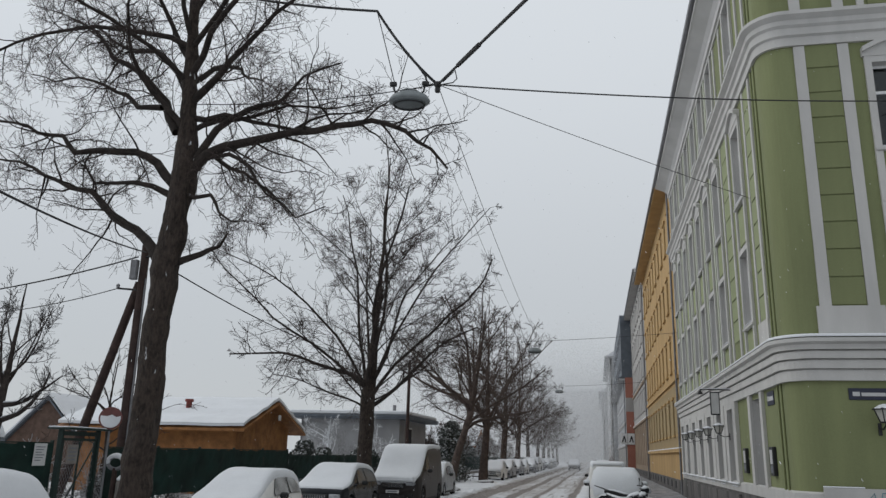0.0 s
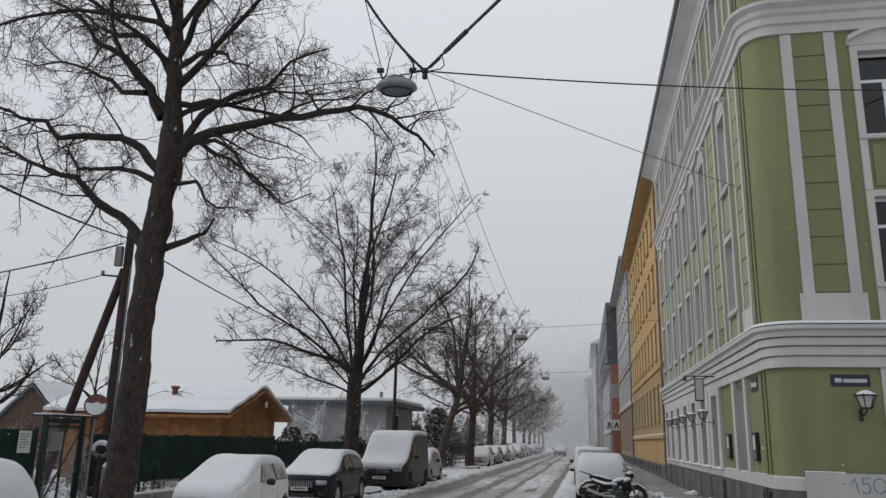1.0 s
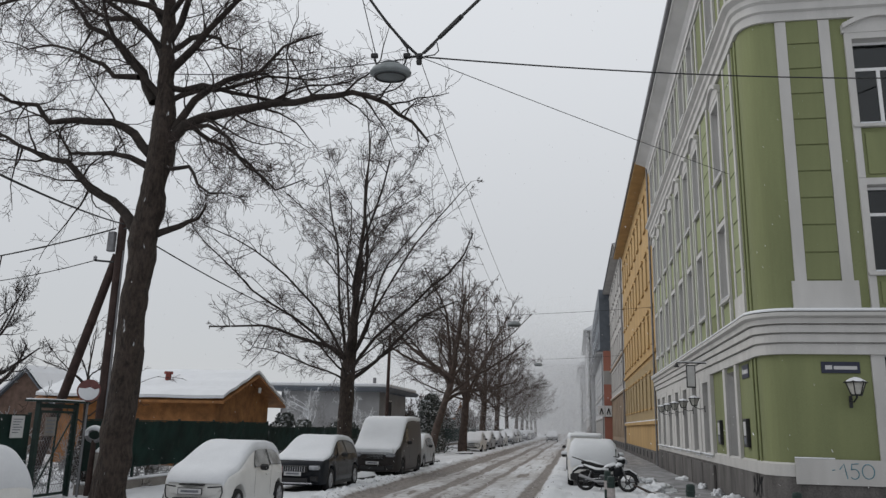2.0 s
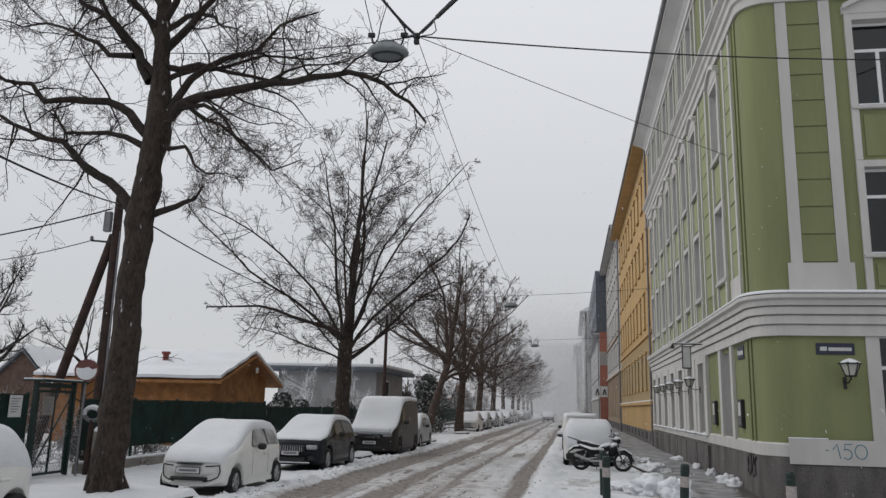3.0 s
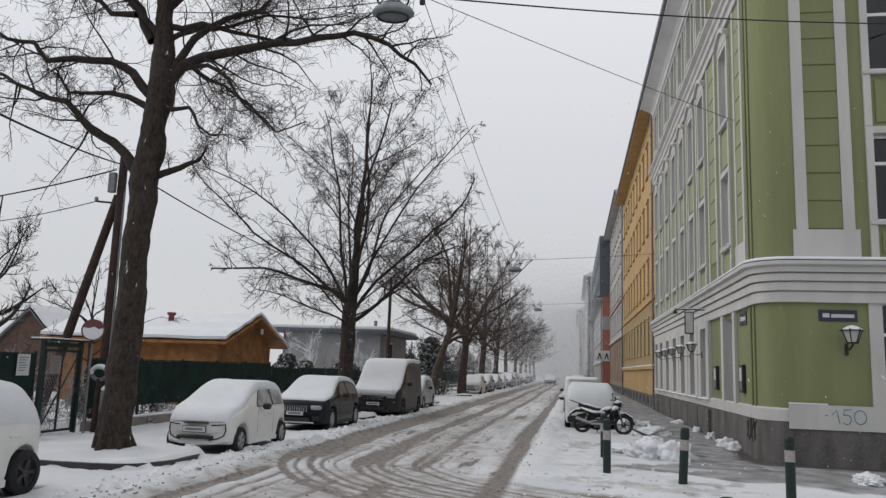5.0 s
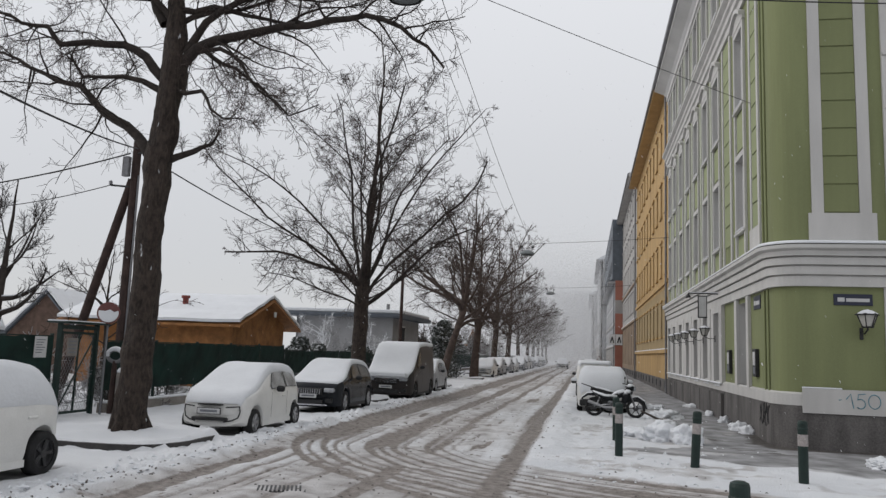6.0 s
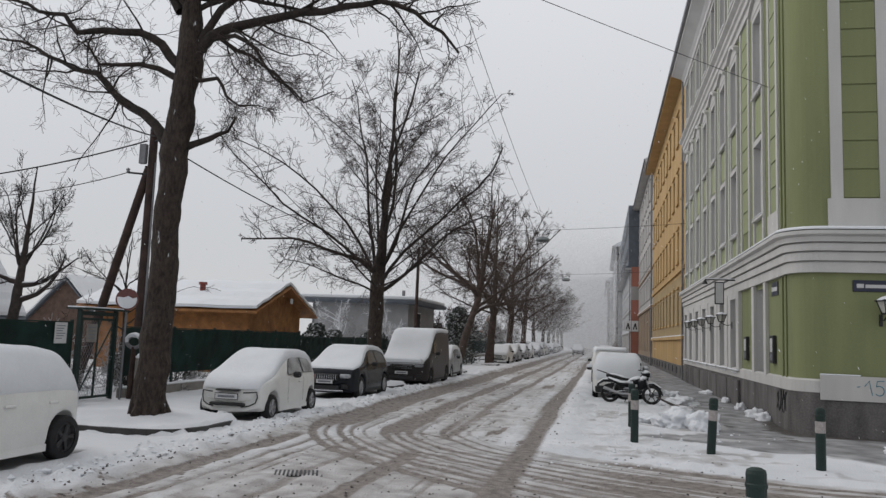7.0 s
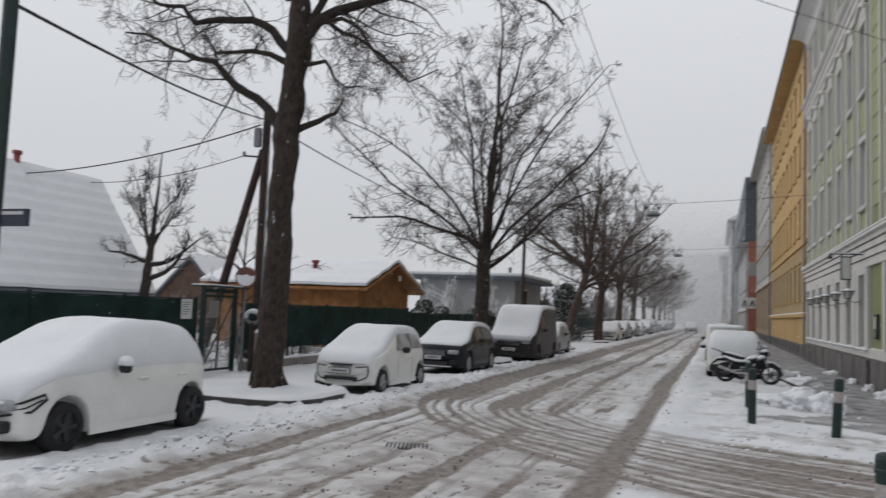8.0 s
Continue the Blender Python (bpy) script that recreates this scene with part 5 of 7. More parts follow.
def utility_pole():
    p = empty("utility_pole", (-13.15, 20.2, 0), "dark wooden utility pole with a leaning strut and cable box", "pole")
    part("mast", rod((0, 0, -0.1), (-0.03, 0, 7.8), 0.16, 12, 0.12), OLD_WOOD, p)
    part("strut", rod((-2.1, 0.1, -0.1), (-0.12, 0.02, 6.7), 0.14, 12, 0.12), OLD_WOOD, p)
    part("cable_box", boxes((-0.32, -0.11, -0.26, -0.1, 6.75, 7.35), bevel=0.02), ZINC, p)
    part("cap", lathe(bmesh.new(), [(0.14, 7.8), (0.15, 7.83), (0.02, 7.92)], 12), IRON, p)
    for z, s in ((7.45, 1), (6.45, -1)):
        part("bracket", rod((0, -0.05, z), (-0.7 if s < 0 else 0.35, -0.15, z + 0.05), 0.03), IRON, p)
        part("insulator", lathe(bmesh.new(), [(0.03, 0), (0.06, 0.02), (0.045, 0.06), (0.06, 0.09), (0.02, 0.13)], 10, pose(-0.7 if s < 0 else 0.35, -0.15, z + 0.06)), ZINC, p)
    part("tag_plate", boxes((0.1, 0.32, -0.19, -0.175, 1.55, 1.8)), material("yellow_tag", (0.42, 0.36, 0.05), 0.5, vary=0.1, scale=8, bump=0.0), p, "small yellow warning tag")
    part("riser", rod((0.16, -0.06, 0.5), (0.13, -0.06, 6.8), 0.03), ZINC, p)
    return p


utility_pole()
second = empty("utility_pole", (-12.9, 53.0, 0), "tall dark wooden utility pole among the trees", "pole")
part("mast", rod((0, 0, -0.1), (0.05, 0, 8.3), 0.14, 10, 0.10), OLD_WOOD, second)
part("bracket", rod((0, 0, 7.8), (0.4, 0, 7.9), 0.03), IRON, second)


def round_sign():
    s = empty("road_sign", (-12.54, 18.6, 0), "round red-ringed no-vehicles sign half covered by snow", "sign")
    part("post", rod((0, 0, 0), (0, 0, 2.95), 0.03, 10), ZINC, s)
    m = pose(0.02, -0.04, 2.68, 0, 0, 32) @ pose(0, 0, 0, 90, 0, 0)
    disc = part("disc", lathe(bmesh.new(), [(0.29, 0), (0.29, 0.012)], 32, m), RED_PAINT, s)
    sn = bmesh.new()
    pts = [(0.25 * math.cos(a), 0.25 * math.sin(a)) for a in (radians(165) + radians(210) * k / 13 for k in range(14))] + [(0.14, 0.03), (0.03, 0.09), (-0.09, 0.05)]
    low = [sn.verts.new((x, y, 0.0175)) for x, y in pts]
    high = [sn.verts.new((x * 0.96, y * 0.96, 0.032)) for x, y in pts]
    sn.faces.new(high)
    for k in range(16):
        sn.faces.new((low[k], low[k + 1], high[k + 1], high[k]))
    bmesh.ops.transform(sn, matrix=m, verts=sn.verts[:])
    part("stuck_snow", sn, SNOW, disc)
    return s


round_sign()


def litter_bin():
    b = empty("post_box", (-12.15, 18.9, 0), "grey concrete stub post with a snow-capped ring basket", "post")
    part("stub", lathe(bmesh.new(), [(0.17, 0), (0.17, 1.05), (0.15, 1.12)], 14), CONCRETE, b)
    part("snow_cap", lathe(bmesh.new(), [(0.16, 1.12), (0.17, 1.16), (0.10, 1.24), (0.01, 1.26)], 14), SNOW, b)
    ring = bmesh.new()
    tube(ring, [(-0.28 + 0.22 * math.cos(a), 0.0, 1.55 + 0.16 * math.sin(a)) for a in (2 * math.pi * k / 16 for k in range(17))], [0.05] * 17, 8, False)
    part("ring", ring, ZINC, b)
    part("ring_post", rod((-0.28, 0, 0), (-0.28, 0, 1.42), 0.1, 8, 0.06), OLD_WOOD, b)
    part("ring_snow", tube(bmesh.new(), [(-0.28 + 0.22 * math.cos(a), -0.01, 1.575 + 0.16 * math.sin(a)) for a in (radians(-30 + 17 * k) for k in range(15))], (0.02, 0.05, 0.06, 0.065, 0.065, 0.065, 0.07, 0.07, 0.065, 0.065, 0.06, 0.06, 0.055, 0.05, 0.02), 8), SNOW, b, smooth=True)
    return b


litter_bin()


def gabled(name, label, x0, x1, y0, y1, eave, ridge, wall_mat, along="x", over=0.5, chimney=None, boards=False, hip=0.0, trim=None, courses=6):
    """A low house with a snow-laden gable roof; the ridge runs along x or y."""
    h = empty(name, ((x0 + x1) / 2, (y0 + y1) / 2, 0), label, "house", "garden houses")
    ox, oy = (x0 + x1) / 2, (y0 + y1) / 2
    a, b = ((x1 - x0) / 2, (y1 - y0) / 2)
    swap = along == "y"
    if swap:
        a, b = b, a

    def P(s, t, z):
        return (t, s, z) if swap else (s, t, z)
    w = bmesh.new()
    v = [w.verts.new(P(*q)) for q in ((-a, -b, -0.1), (a, -b, -0.1), (a, b, -0.1), (-a, b, -0.1), (-a, -b, eave), (a, -b, eave), (a, b, eave), (-a, b, eave), (-a + hip, 0, ridge), (a - hip, 0, ridge))]
    for q in ((0, 1, 5, 4), (2, 3, 7, 6), (1, 2, 6, 9, 5), (3, 0, 4, 8, 7)):
        w.faces.new([v[i] for i in q])
    part("wall", w, wall_mat, h)
    if boards:
        n = 18
        for k in range(n):
            t = -b + 2 * b * k / n
            zt = ridge - (ridge - eave) * abs(t + b / n) / b - 0.1
            plank = bmesh.new()
            box(plank, *((a + 0.004, a + 0.03, t + 0.01, t + 2 * b / n - 0.01) if not swap else (t + 0.01, t + 2 * b / n - 0.01, a + 0.004, a + 0.03)), -0.1, zt)
            part("gable_board", plank, wall_mat, h)
    sl = (ridge - eave) / b
    for sgn in (-1, 1):
        for mat, nm, lift, thick, ov in ((trim or WOOD, "roof_deck", 0.0, 0.10, over), (SNOW, "roof_snow", 0.105, 0.13, over - 0.04)):
            r = bmesh.new()
            cols = 24
            g = []
            for i in range(cols + 1):
                s = -(a + ov) + 2 * (a + ov) * i / cols
                row = []
                for j in range(courses + 1):
                    t = (b + ov) * j / courses
                    hs = min(1.0, max(0.0, (a + ov - abs(s)) / (hip + 1e-6))) if hip else 1.0
                    z = ridge - sl * t + lift
                    if hip:
                        z = min(z, eave - sl * ov + lift + (ridge - eave + sl * ov) * hs)
                    if nm == "roof_snow":
                        z += 0.012 * math.sin(s * 2.1 + t * 1.3) + (0.045 if j % 2 else 0.0)
                    row.append(r.verts.new(P(s, sgn * t, z)))
                g.append(row)
            for i in range(cols):
                for j in range(courses):
                    q = (g[i][j], g[i + 1][j], g[i + 1][j + 1], g[i][j + 1])
                    r.faces.new(q if sgn < 0 else q[::-1])
            ex = bmesh.ops.extrude_face_region(r, geom=r.faces[:])
            bmesh.ops.translate(r, vec=(0, 0, thick if nm == "roof_snow" else -thick), verts=[e for e in ex["geom"] if isinstance(e, bmesh.types.BMVert)])
            bmesh.ops.recalc_face_normals(r, faces=r.faces[:])
            part(nm, r, mat, h)
    if chimney:
        s, t, z0, z1, r0 = chimney
        part("flue", lathe(bmesh.new(), [(r0, z0), (r0, z1 - 0.12), (r0 * 1.5, z1 - 0.12), (r0 * 1.5, z1)], 12, pose(*P(s, t, 0))), CLAY, h, "red flue with a wider cap")
    return h


cabin = gabled("wooden_house", "orange-brown timber house with snow-covered gable roof", -23.15, -15.5, 32.1, 38.0, 3.05, 4.14, WOOD, "x", 0.7, (0.78, -1.7, 3.3, 4.15, 0.13), True)
part("shutter", boxes((4.54, 4.58, -1.3, -0.4, 2.5, 2.62)), WOOD, cabin)
part("gable_lamp", boxes((4.54, 4.60, -0.1, 0.15, 3.3, 3.55), bevel=0.02), PAPER, cabin)
gabled("brick_house", "small brown brick house with a steep snowy roof", -32.0, -26.9, 38.0, 46.0, 2.0, 4.5, BRICKWORK, "y", 0.25, trim=SLATE)
gabled("garden_house", "long house with a huge steep snow-covered roof", -28.0, -22.0, 4.0, 25.6, 2.45, 6.75, BROWN, "y", 0.3, (6.8, 0.0, 6.6, 7.35, 0.12), trim=SLATE, courses=20)


def flat_house():
    h = empty("flat_roofed_house", (-17.6, 60.5, 0), "grey rendered house with a flat snow-topped overhanging roof", "house", "garden houses")
    part("wall", boxes((-4.2, 3.4, -4.5, 4.5, -0.1, 4.3)), GREY_WALL, h)
    part("roof_slab", boxes((-5.0, 4.3, -5.3, 5.3, 4.3, 4.42), (-5.04, 4.34, -5.34, 5.34, 4.421, 4.60)), SLATE, h)
    part("roof_snow", boxes((-4.9, 4.2, -5.2, 5.2, 4.62, 4.9), bevel=0.06), SNOW, h)
    part("flue", rod((1.8, 0, 4.8), (1.8, 0, 5.6), 0.14), ZINC, h)
    part("downpipe", rod((-4.1, -4.6, 0), (-4.1, -4.6, 4.3), 0.06), ZINC, h)
    win = part("window", boxes((3.4, 3.44, -2.0, -0.6, 2.4, 3.8)), WHITE_FRAME, h)
    part("pane", boxes((3.441, 3.45, -1.9, -0.7, 2.5, 3.7)), DARK, win)
    return h


flat_house()
gabled("far_garden_house", "far pale garden house under snow", -24.0, -14.5, 74.0, 82.0, 2.8, 4.6, GREY_WALL, "x", 0.4)
gabled("far_garden_house", "far pale garden house under snow", -26.0, -15.0, 96.0, 105.0, 3.0, 5.0, PALE, "x", 0.4)


def leafy_clump(name, label, loc, radius, height, count, mat, seed):
    """An evergreen mass of small leaf blades on a few stems."""
    c = empty(name, loc, label, "bush")
    rng = random.Random(seed)
    st = bmesh.new()
    for k in range(5):
        a = rng.uniform(0, 6.28)
        tube(st, [(0.2 * math.cos(a), 0.2 * math.sin(a), -0.1), (0.5 * radius * math.cos(a), 0.5 * radius * math.sin(a), height * 0.8)], (0.06, 0.02), 5)
    part("stem", st, BARK, c)
    V, F = [], []
    for k in range(count):
        z = rng.random() ** 0.8
        rr = radius * (0.85 + 0.22 * math.sin(9 * z + 2 + seed)) * (1 - 0.72 * z ** 2.5) * rng.uniform(0.75, 1.2)
        a, q = rng.uniform(0, 6.283), rr * math.sqrt(rng.uniform(0.25, 1))
        p = Vector((q * math.cos(a), q * math.sin(a), z * height))
        u = Vector((rng.gauss(0, 1), rng.gauss(0, 1), rng.gauss(0, 1))).normalized() * 0.11
        w = u.orthogonal().normalized() * 0.06
        i = len(V)
        V += [p - u, p + w, p + u, p - w]
        F.append((i, i + 1, i + 2, i + 3))
    me = bpy.data.meshes.new("foliage")
    me.from_pydata([tuple(v) for v in V], [], F)
    me.materials.append(mat)
    tagged(piece("foliage", me, c), kind="stuff")
    return c


IVY = dusted(material("dark_ivy_leaves", (0.06, 0.07, 0.062), 0.6, vary=0.4, scale=6, bump=0.0), 0.55, 0.95, 4.0, 0.7)
leafy_clump("ivy_bush", "dark ivy-grown evergreen bush beside the fence", (-10.3, 56.0, 0), 1.35, 4.2, 5000, IVY, 5)
leafy_clump("ivy_bush", "low dark evergreen hedge bush by the fence", (-13.6, 45.5, 0), 1.2, 2.4, 2500, IVY, 6)
leafy_clump("ivy_bush", "snow-dusted hedge bush beside the timber house", (-17.2, 45.0, 0), 1.6, 2.5, 2600, IVY, 14)
leafy_clump("ivy_bush", "snow-dusted hedge bush beside the timber house", (-15.3, 43.0, 0), 1.1, 2.1, 1800, IVY, 15)
for x, y, r, h, k in ((-15.0, 70.0, 1.6, 3.2, 9), (-14.2, 88.0, 1.5, 2.8, 10), (-15.5, 101.0, 1.8, 3.6, 11)):
    leafy_clump("ivy_bush", "snow-dusted evergreen bush behind the far fence", (x, y, 0), r, h, 2200, IVY, k)

# ---- kerbs of the tree beds ----
KERB = material("dark_wet_kerb_stone", (0.045, 0.042, 0.041), 0.7, vary=0.25, scale=4, bump=0.4)


def bed_kerb(cy):
    k = empty("bed_kerb", (-9.45, cy, 0), "dark wet kerb round a snowy tree bed", "kerb", "tree bed kerbs")
    pts = []
    for cx, c2, a0 in ((1.0, 0.45, 0), (-1.0, 0.45, 90), (-1.0, -0.45, 180), (1.0, -0.45, 270)):
        for i in range(5):
            a = radians(a0 + 90 * i / 4)
            pts.append((cx + 1.06 * math.cos(a), c2 + 1.06 * math.sin(a), math.cos(a), math.sin(a)))
    pts.append(pts[0])
    n = len(pts) - 1
    for i in range(n):
        (x0, y0, ax, ay), (x1, y1, bx, by) = pts[i], pts[i + 1]
        bm = bmesh.new()
        bmv = [bm.verts.new((x, y, z)) for z in (-0.1, 0.125) for x, y in ((x0, y0), (x1, y1), (x1 - 0.1 * bx, y1 - 0.1 * by), (x0 - 0.1 * ax, y0 - 0.1 * ay))]
        for q in ((0, 1, 5, 4), (1, 2, 6, 5), (2, 3, 7, 6), (3, 0, 4, 7), (4, 5, 6, 7)):
            bm.faces.new([bmv[j] for j in q])
        part("kerb_stone", bm, KERB, k)
    return k


for k in range(5):
    bed_kerb(14.3 + 14.2 * k)


# ---- vehicles ----
def paint(name, color, rough=0.3):
    m = material(name, color, rough, vary=0.06, scale=2, bump=0.0, spec=0.3 if max(color) > 0.1 else 0.12)
    m.node_tree.nodes["Principled BSDF"].inputs["Coat Weight"].default_value = 0.04
    return m


WHITE_PAINT = paint("white_car_paint", (0.68, 0.675, 0.655))
BLACK_PAINT = paint("black_car_paint", (0.018, 0.020, 0.024), 0.22)
DARK_PAINT = paint("dark_brown_van_paint", (0.040, 0.035, 0.034), 0.35)
SILVER_PAINT = paint("silver_car_paint", (0.30, 0.31, 0.33))
RUBBER = material("tyre_rubber", (0.016, 0.016, 0.017), 0.85, vary=0.3, scale=8, bump=0.3)
ALLOY = material("wheel_alloy", (0.36, 0.36, 0.37), 0.4, metal=0.7, vary=0.1, scale=8, bump=0.0)
STEEL_RIM = material("dark_steel_rim", (0.03, 0.03, 0.032), 0.5, vary=0.2, scale=8, bump=0.0)
CAR_GLASS = material("misted_car_glass", (0.05, 0.055, 0.06), 0.15, vary=0.35, scale=2.5, bump=0.0, spec=0.6)
FROST_GLASS = material("frosted_car_glass", (0.34, 0.35, 0.36), 0.35, vary=0.35, scale=2.2, bump=0.1, fine=30, spec=0.5)
TRIM = material("black_plastic_trim", (0.018, 0.018, 0.019), 0.6, vary=0.2, scale=10, bump=0.1)
LENS = material("headlamp_lens", (0.32, 0.33, 0.35), 0.12, vary=0.2, scale=10, bump=0.0, spec=0.7)
TAIL = material("red_tail_lens", (0.30, 0.03, 0.025), 0.2, vary=0.1, scale=10, bump=0.0)
CHROME = material("chrome_trim", (0.6, 0.6, 0.62), 0.2, metal=1.0, vary=0.05, scale=10, bump=0.0)


def wheel_meshes(r, w, rim_mat):
    m = pose(0, 0, 0, 0, 90, 0)
    tyre = lathe(bmesh.new(), [(r * 0.66, -w / 2), (r * 0.93, -w / 2), (r, -w / 2 + 0.03), (r, w / 2 - 0.03), (r * 0.93, w / 2), (r * 0.66, w / 2)], 28, m, False)
    rim = lathe(bmesh.new(), [(r * 0.66, -w / 2 + 0.015), (r * 0.66, w / 2 - 0.012), (r * 0.60, w / 2 - 0.004), (r * 0.56, w / 2 - 0.05), (r * 0.05, w / 2 - 0.05)], 28, m, False)
    spoke = bmesh.new()
    for k in range(5):
        for off in (-0.10, 0.10):
            a = 2 * math.pi * k / 5 + off
            tube(spoke, [(w / 2 - 0.03, 0.06 * math.cos(a), 0.06 * math.sin(a)), (w / 2 - 0.018, r * 0.6 * math.cos(a), r * 0.6 * math.sin(a))], (0.022, 0.018), 5)
    lathe(spoke, [(0.07, w / 2 - 0.045), (0.06, w / 2 - 0.008), (0.01, w / 2 - 0.005)], 12, m)
    return mesh_of("tyre", tyre, RUBBER, True), mesh_of("rim", rim, rim_mat), mesh_of("spokes", spoke, rim_mat)


def car(name, label, loc, L, W, H, prof, belt, axles, r, body_mat, rz=0.0, tumble=0.76, windows=(), snow=0.07, drape=0.0, rim=ALLOY, grille="bar", group="parked cars", rough_snow=1.0, trunk_snow=True, seed=1, lamps=True, snow_from=0.05, glass=None):
    """A parked car that faces -y from its front at y = 0; prof gives (share of the length, height) along the top."""
    c = empty(name, loc, label, "car", group, "", rz)
    xs, zs = [p[0] * L for p in prof], [p[1] for p in prof]
    ra = r + 0.07
    stations = sorted({*np.linspace(0.0, L, 42).round(3), *[round(a + ra * q, 3) for a in axles for q in (-1.0, -0.96, -0.8, -0.5, 0.0, 0.5, 0.8, 0.96, 1.0)]})
    stations = [s for s in stations if 0 <= s <= L]

    def top(y):
        q = min(0.055 * L, 0.6 * min(y, L - y))
        return float(np.mean(np.interp(y + q * np.linspace(-1, 1, 9), xs, zs)))

    def half(y):
        e = min(y, L - y)
        return W / 2 * (0.80 + 0.20 * min(1.0, e / 0.55) ** 0.5)

    def bow(x, y):
        q = min(1.0, abs(x) / (W / 2)) ** 2.4
        return y + 0.26 * q * math.exp(-y / 0.4) - 0.20 * q * math.exp(-(L - y) / 0.4)

    def cabin_share(y):
        return min(1.0, max(0.0, (top(y) - belt) / (H - belt)))

    def section(y):
        zt, w = top(y), half(y)
        zb = 0.20 if 0.12 < y < L - 0.12 else 0.28
        for a in axles:
            if abs(y - a) < ra:
                zb = max(zb, r + math.sqrt(max(0.0, ra * ra - (y - a) ** 2)) * 0.96)
        low = 0.2
        q = cabin_share(y)
        zB = min(belt, zt - 0.03)
        wr = w * (0.90 + (tumble - 0.90) * q)
        zmid = max(zb + 0.06, (zb + zB) / 2)
        return [(0.0, low), (w * 0.72, low), (w * 0.72, zb), (w * 0.96, zb), (w, min(zb + 0.05, zB - 0.02)), (w * 1.0, min(zmid, zB - 0.01)), (w * 0.985, zB), (wr + (w * 0.985 - wr) * 0.25, zB + (zt - zB) * 0.70), (wr, zt - 0.05 * (0.4 + q)), (wr * 0.82, zt - 0.008), (0.0, zt + 0.015)]
    bm = bmesh.new()
    rings = []
    for y in stations:
        s = section(y)
        rings.append([bm.verts.new((x, bow(x, y), z)) for x, z in s] + [bm.verts.new((-x, bow(x, y), z)) for x, z in s[-2:0:-1]])
    n = len(rings[0])
    for a, b in zip(rings, rings[1:]):
        for k in range(n):
            bm.faces.new((a[k], b[k], b[(k + 1) % n], a[(k + 1) % n]))
    bm.faces.new(rings[0])
    bm.faces.new(rings[-1][::-1])
    bmesh.ops.recalc_face_normals(bm, faces=bm.faces[:])
    body = part("body", bm, body_mat, c, smooth=True)
    body.modifiers.new("round", "SUBSURF").levels = 1
    body.modifiers["round"].render_levels = 1
    md = body.modifiers.new("edges", "EDGE_SPLIT")
    md.split_angle = radians(38)

    def side_point(y, f, sgn, out):
        s = section(y)
        (x0, z0), (x1, z1), (x2, z2) = s[6], s[7], s[8]
        x, z = (x0 + (x1 - x0) * f / 0.7, z0 + (z1 - z0) * f / 0.7) if f < 0.7 else (x1 + (x2 - x1) * (f - 0.7) / 0.3, z1 + (z2 - z1) * (f - 0.7) / 0.3)
        return (sgn * (x + out), y, z)
    nw = len(windows)
    for wi, (y0, y1, f0, f1) in enumerate(windows if drape < 0.8 else ()):    # thick snow hides the panes
        for sgn in (-1, 1):
            # black surround first, the pane a little proud of it
            for nm, mat, grow, out in (("window_rim", TRIM, 0.035, 0.006), ("side_window", glass or CAR_GLASS, 0.0, 0.012)):
                w = bmesh.new()
                cols, rows = 10, 4
                g = []
                for i in range(cols + 1):
                    u = i / cols
                    y = y0 - grow + (y1 - y0 + 2 * grow) * u
                    lo, hi = f0 - grow * 0.6, f1 + grow * 0.8
                    if wi == 0:             # raked front corner
                        hi = lo + (hi - lo) * min(1.0, 0.22 + 2.3 * u)
                    if wi == nw - 1 and nw > 1:
                        hi = lo + (hi - lo) * min(1.0, 0.45 + 1.9 * (1 - u))
                    g.append([w.verts.new(side_point(y, lo + (hi - lo) * j / rows, sgn, out)) for j in range(rows + 1)])
                for i in range(cols):
                    for j in range(rows):
                        q = (g[i][j], g[i + 1][j], g[i + 1][j + 1], g[i][j + 1])
                        w.faces.new(q[::-1] if sgn < 0 else q)
                part(nm, w, mat, c)
    # doors' shut lines, sills and handles
    if windows and drape < 0.8:
        for y in [v[0] - 0.05 for v in windows] + [windows[-1][1] + 0.06]:
            for sgn in (-1, 1):
                ln = bmesh.new()
                pts = [(sgn * (half(y) + 0.003), y, z) for z in (0.34, 0.6, belt - 0.03)]
                tube(ln, pts, (0.0022,) * 3, 4)
                part("door_gap", ln, TRIM, c)
    if windows:
        for y0, y1, f0, f1 in windows[:2]:
            for sgn in (-1, 1):
                x = sgn * (half(y1) + 0.012)
                part("door_handle", boxes((min(x, x - sgn * 0.03), max(x, x - sgn * 0.03), y1 - 0.24, y1 - 0.04, belt - 0.15, belt - 0.11), bevel=0.01), body_mat, c)
        for sgn in (-1, 1):
            y = windows[0][0] + 0.12
            x = sgn * (half(y) + 0.13)
            mir = part("mirror", boxes((x - 0.10, x + 0.10, y - 0.05, y + 0.07, belt - 0.02, belt + 0.12), bevel=0.04), TRIM, c)
            if drape > 0.5:
                part("mirror_snow", boxes((x - 0.12, x + 0.12, y - 0.07, y + 0.09, belt + 0.04, belt + 0.21), bevel=0.06), SNOW, mir)
    for sgn in (-1, 1):
        part("sill", boxes((sgn * W / 2 * 0.97 - 0.02, sgn * W / 2 * 0.97 + 0.02, axles[0] + ra + 0.02, axles[1] - ra - 0.02, 0.17, 0.27)), body_mat if body_mat is WHITE_PAINT else TRIM, c)
    tm = wheel_meshes(r, 0.2, rim)
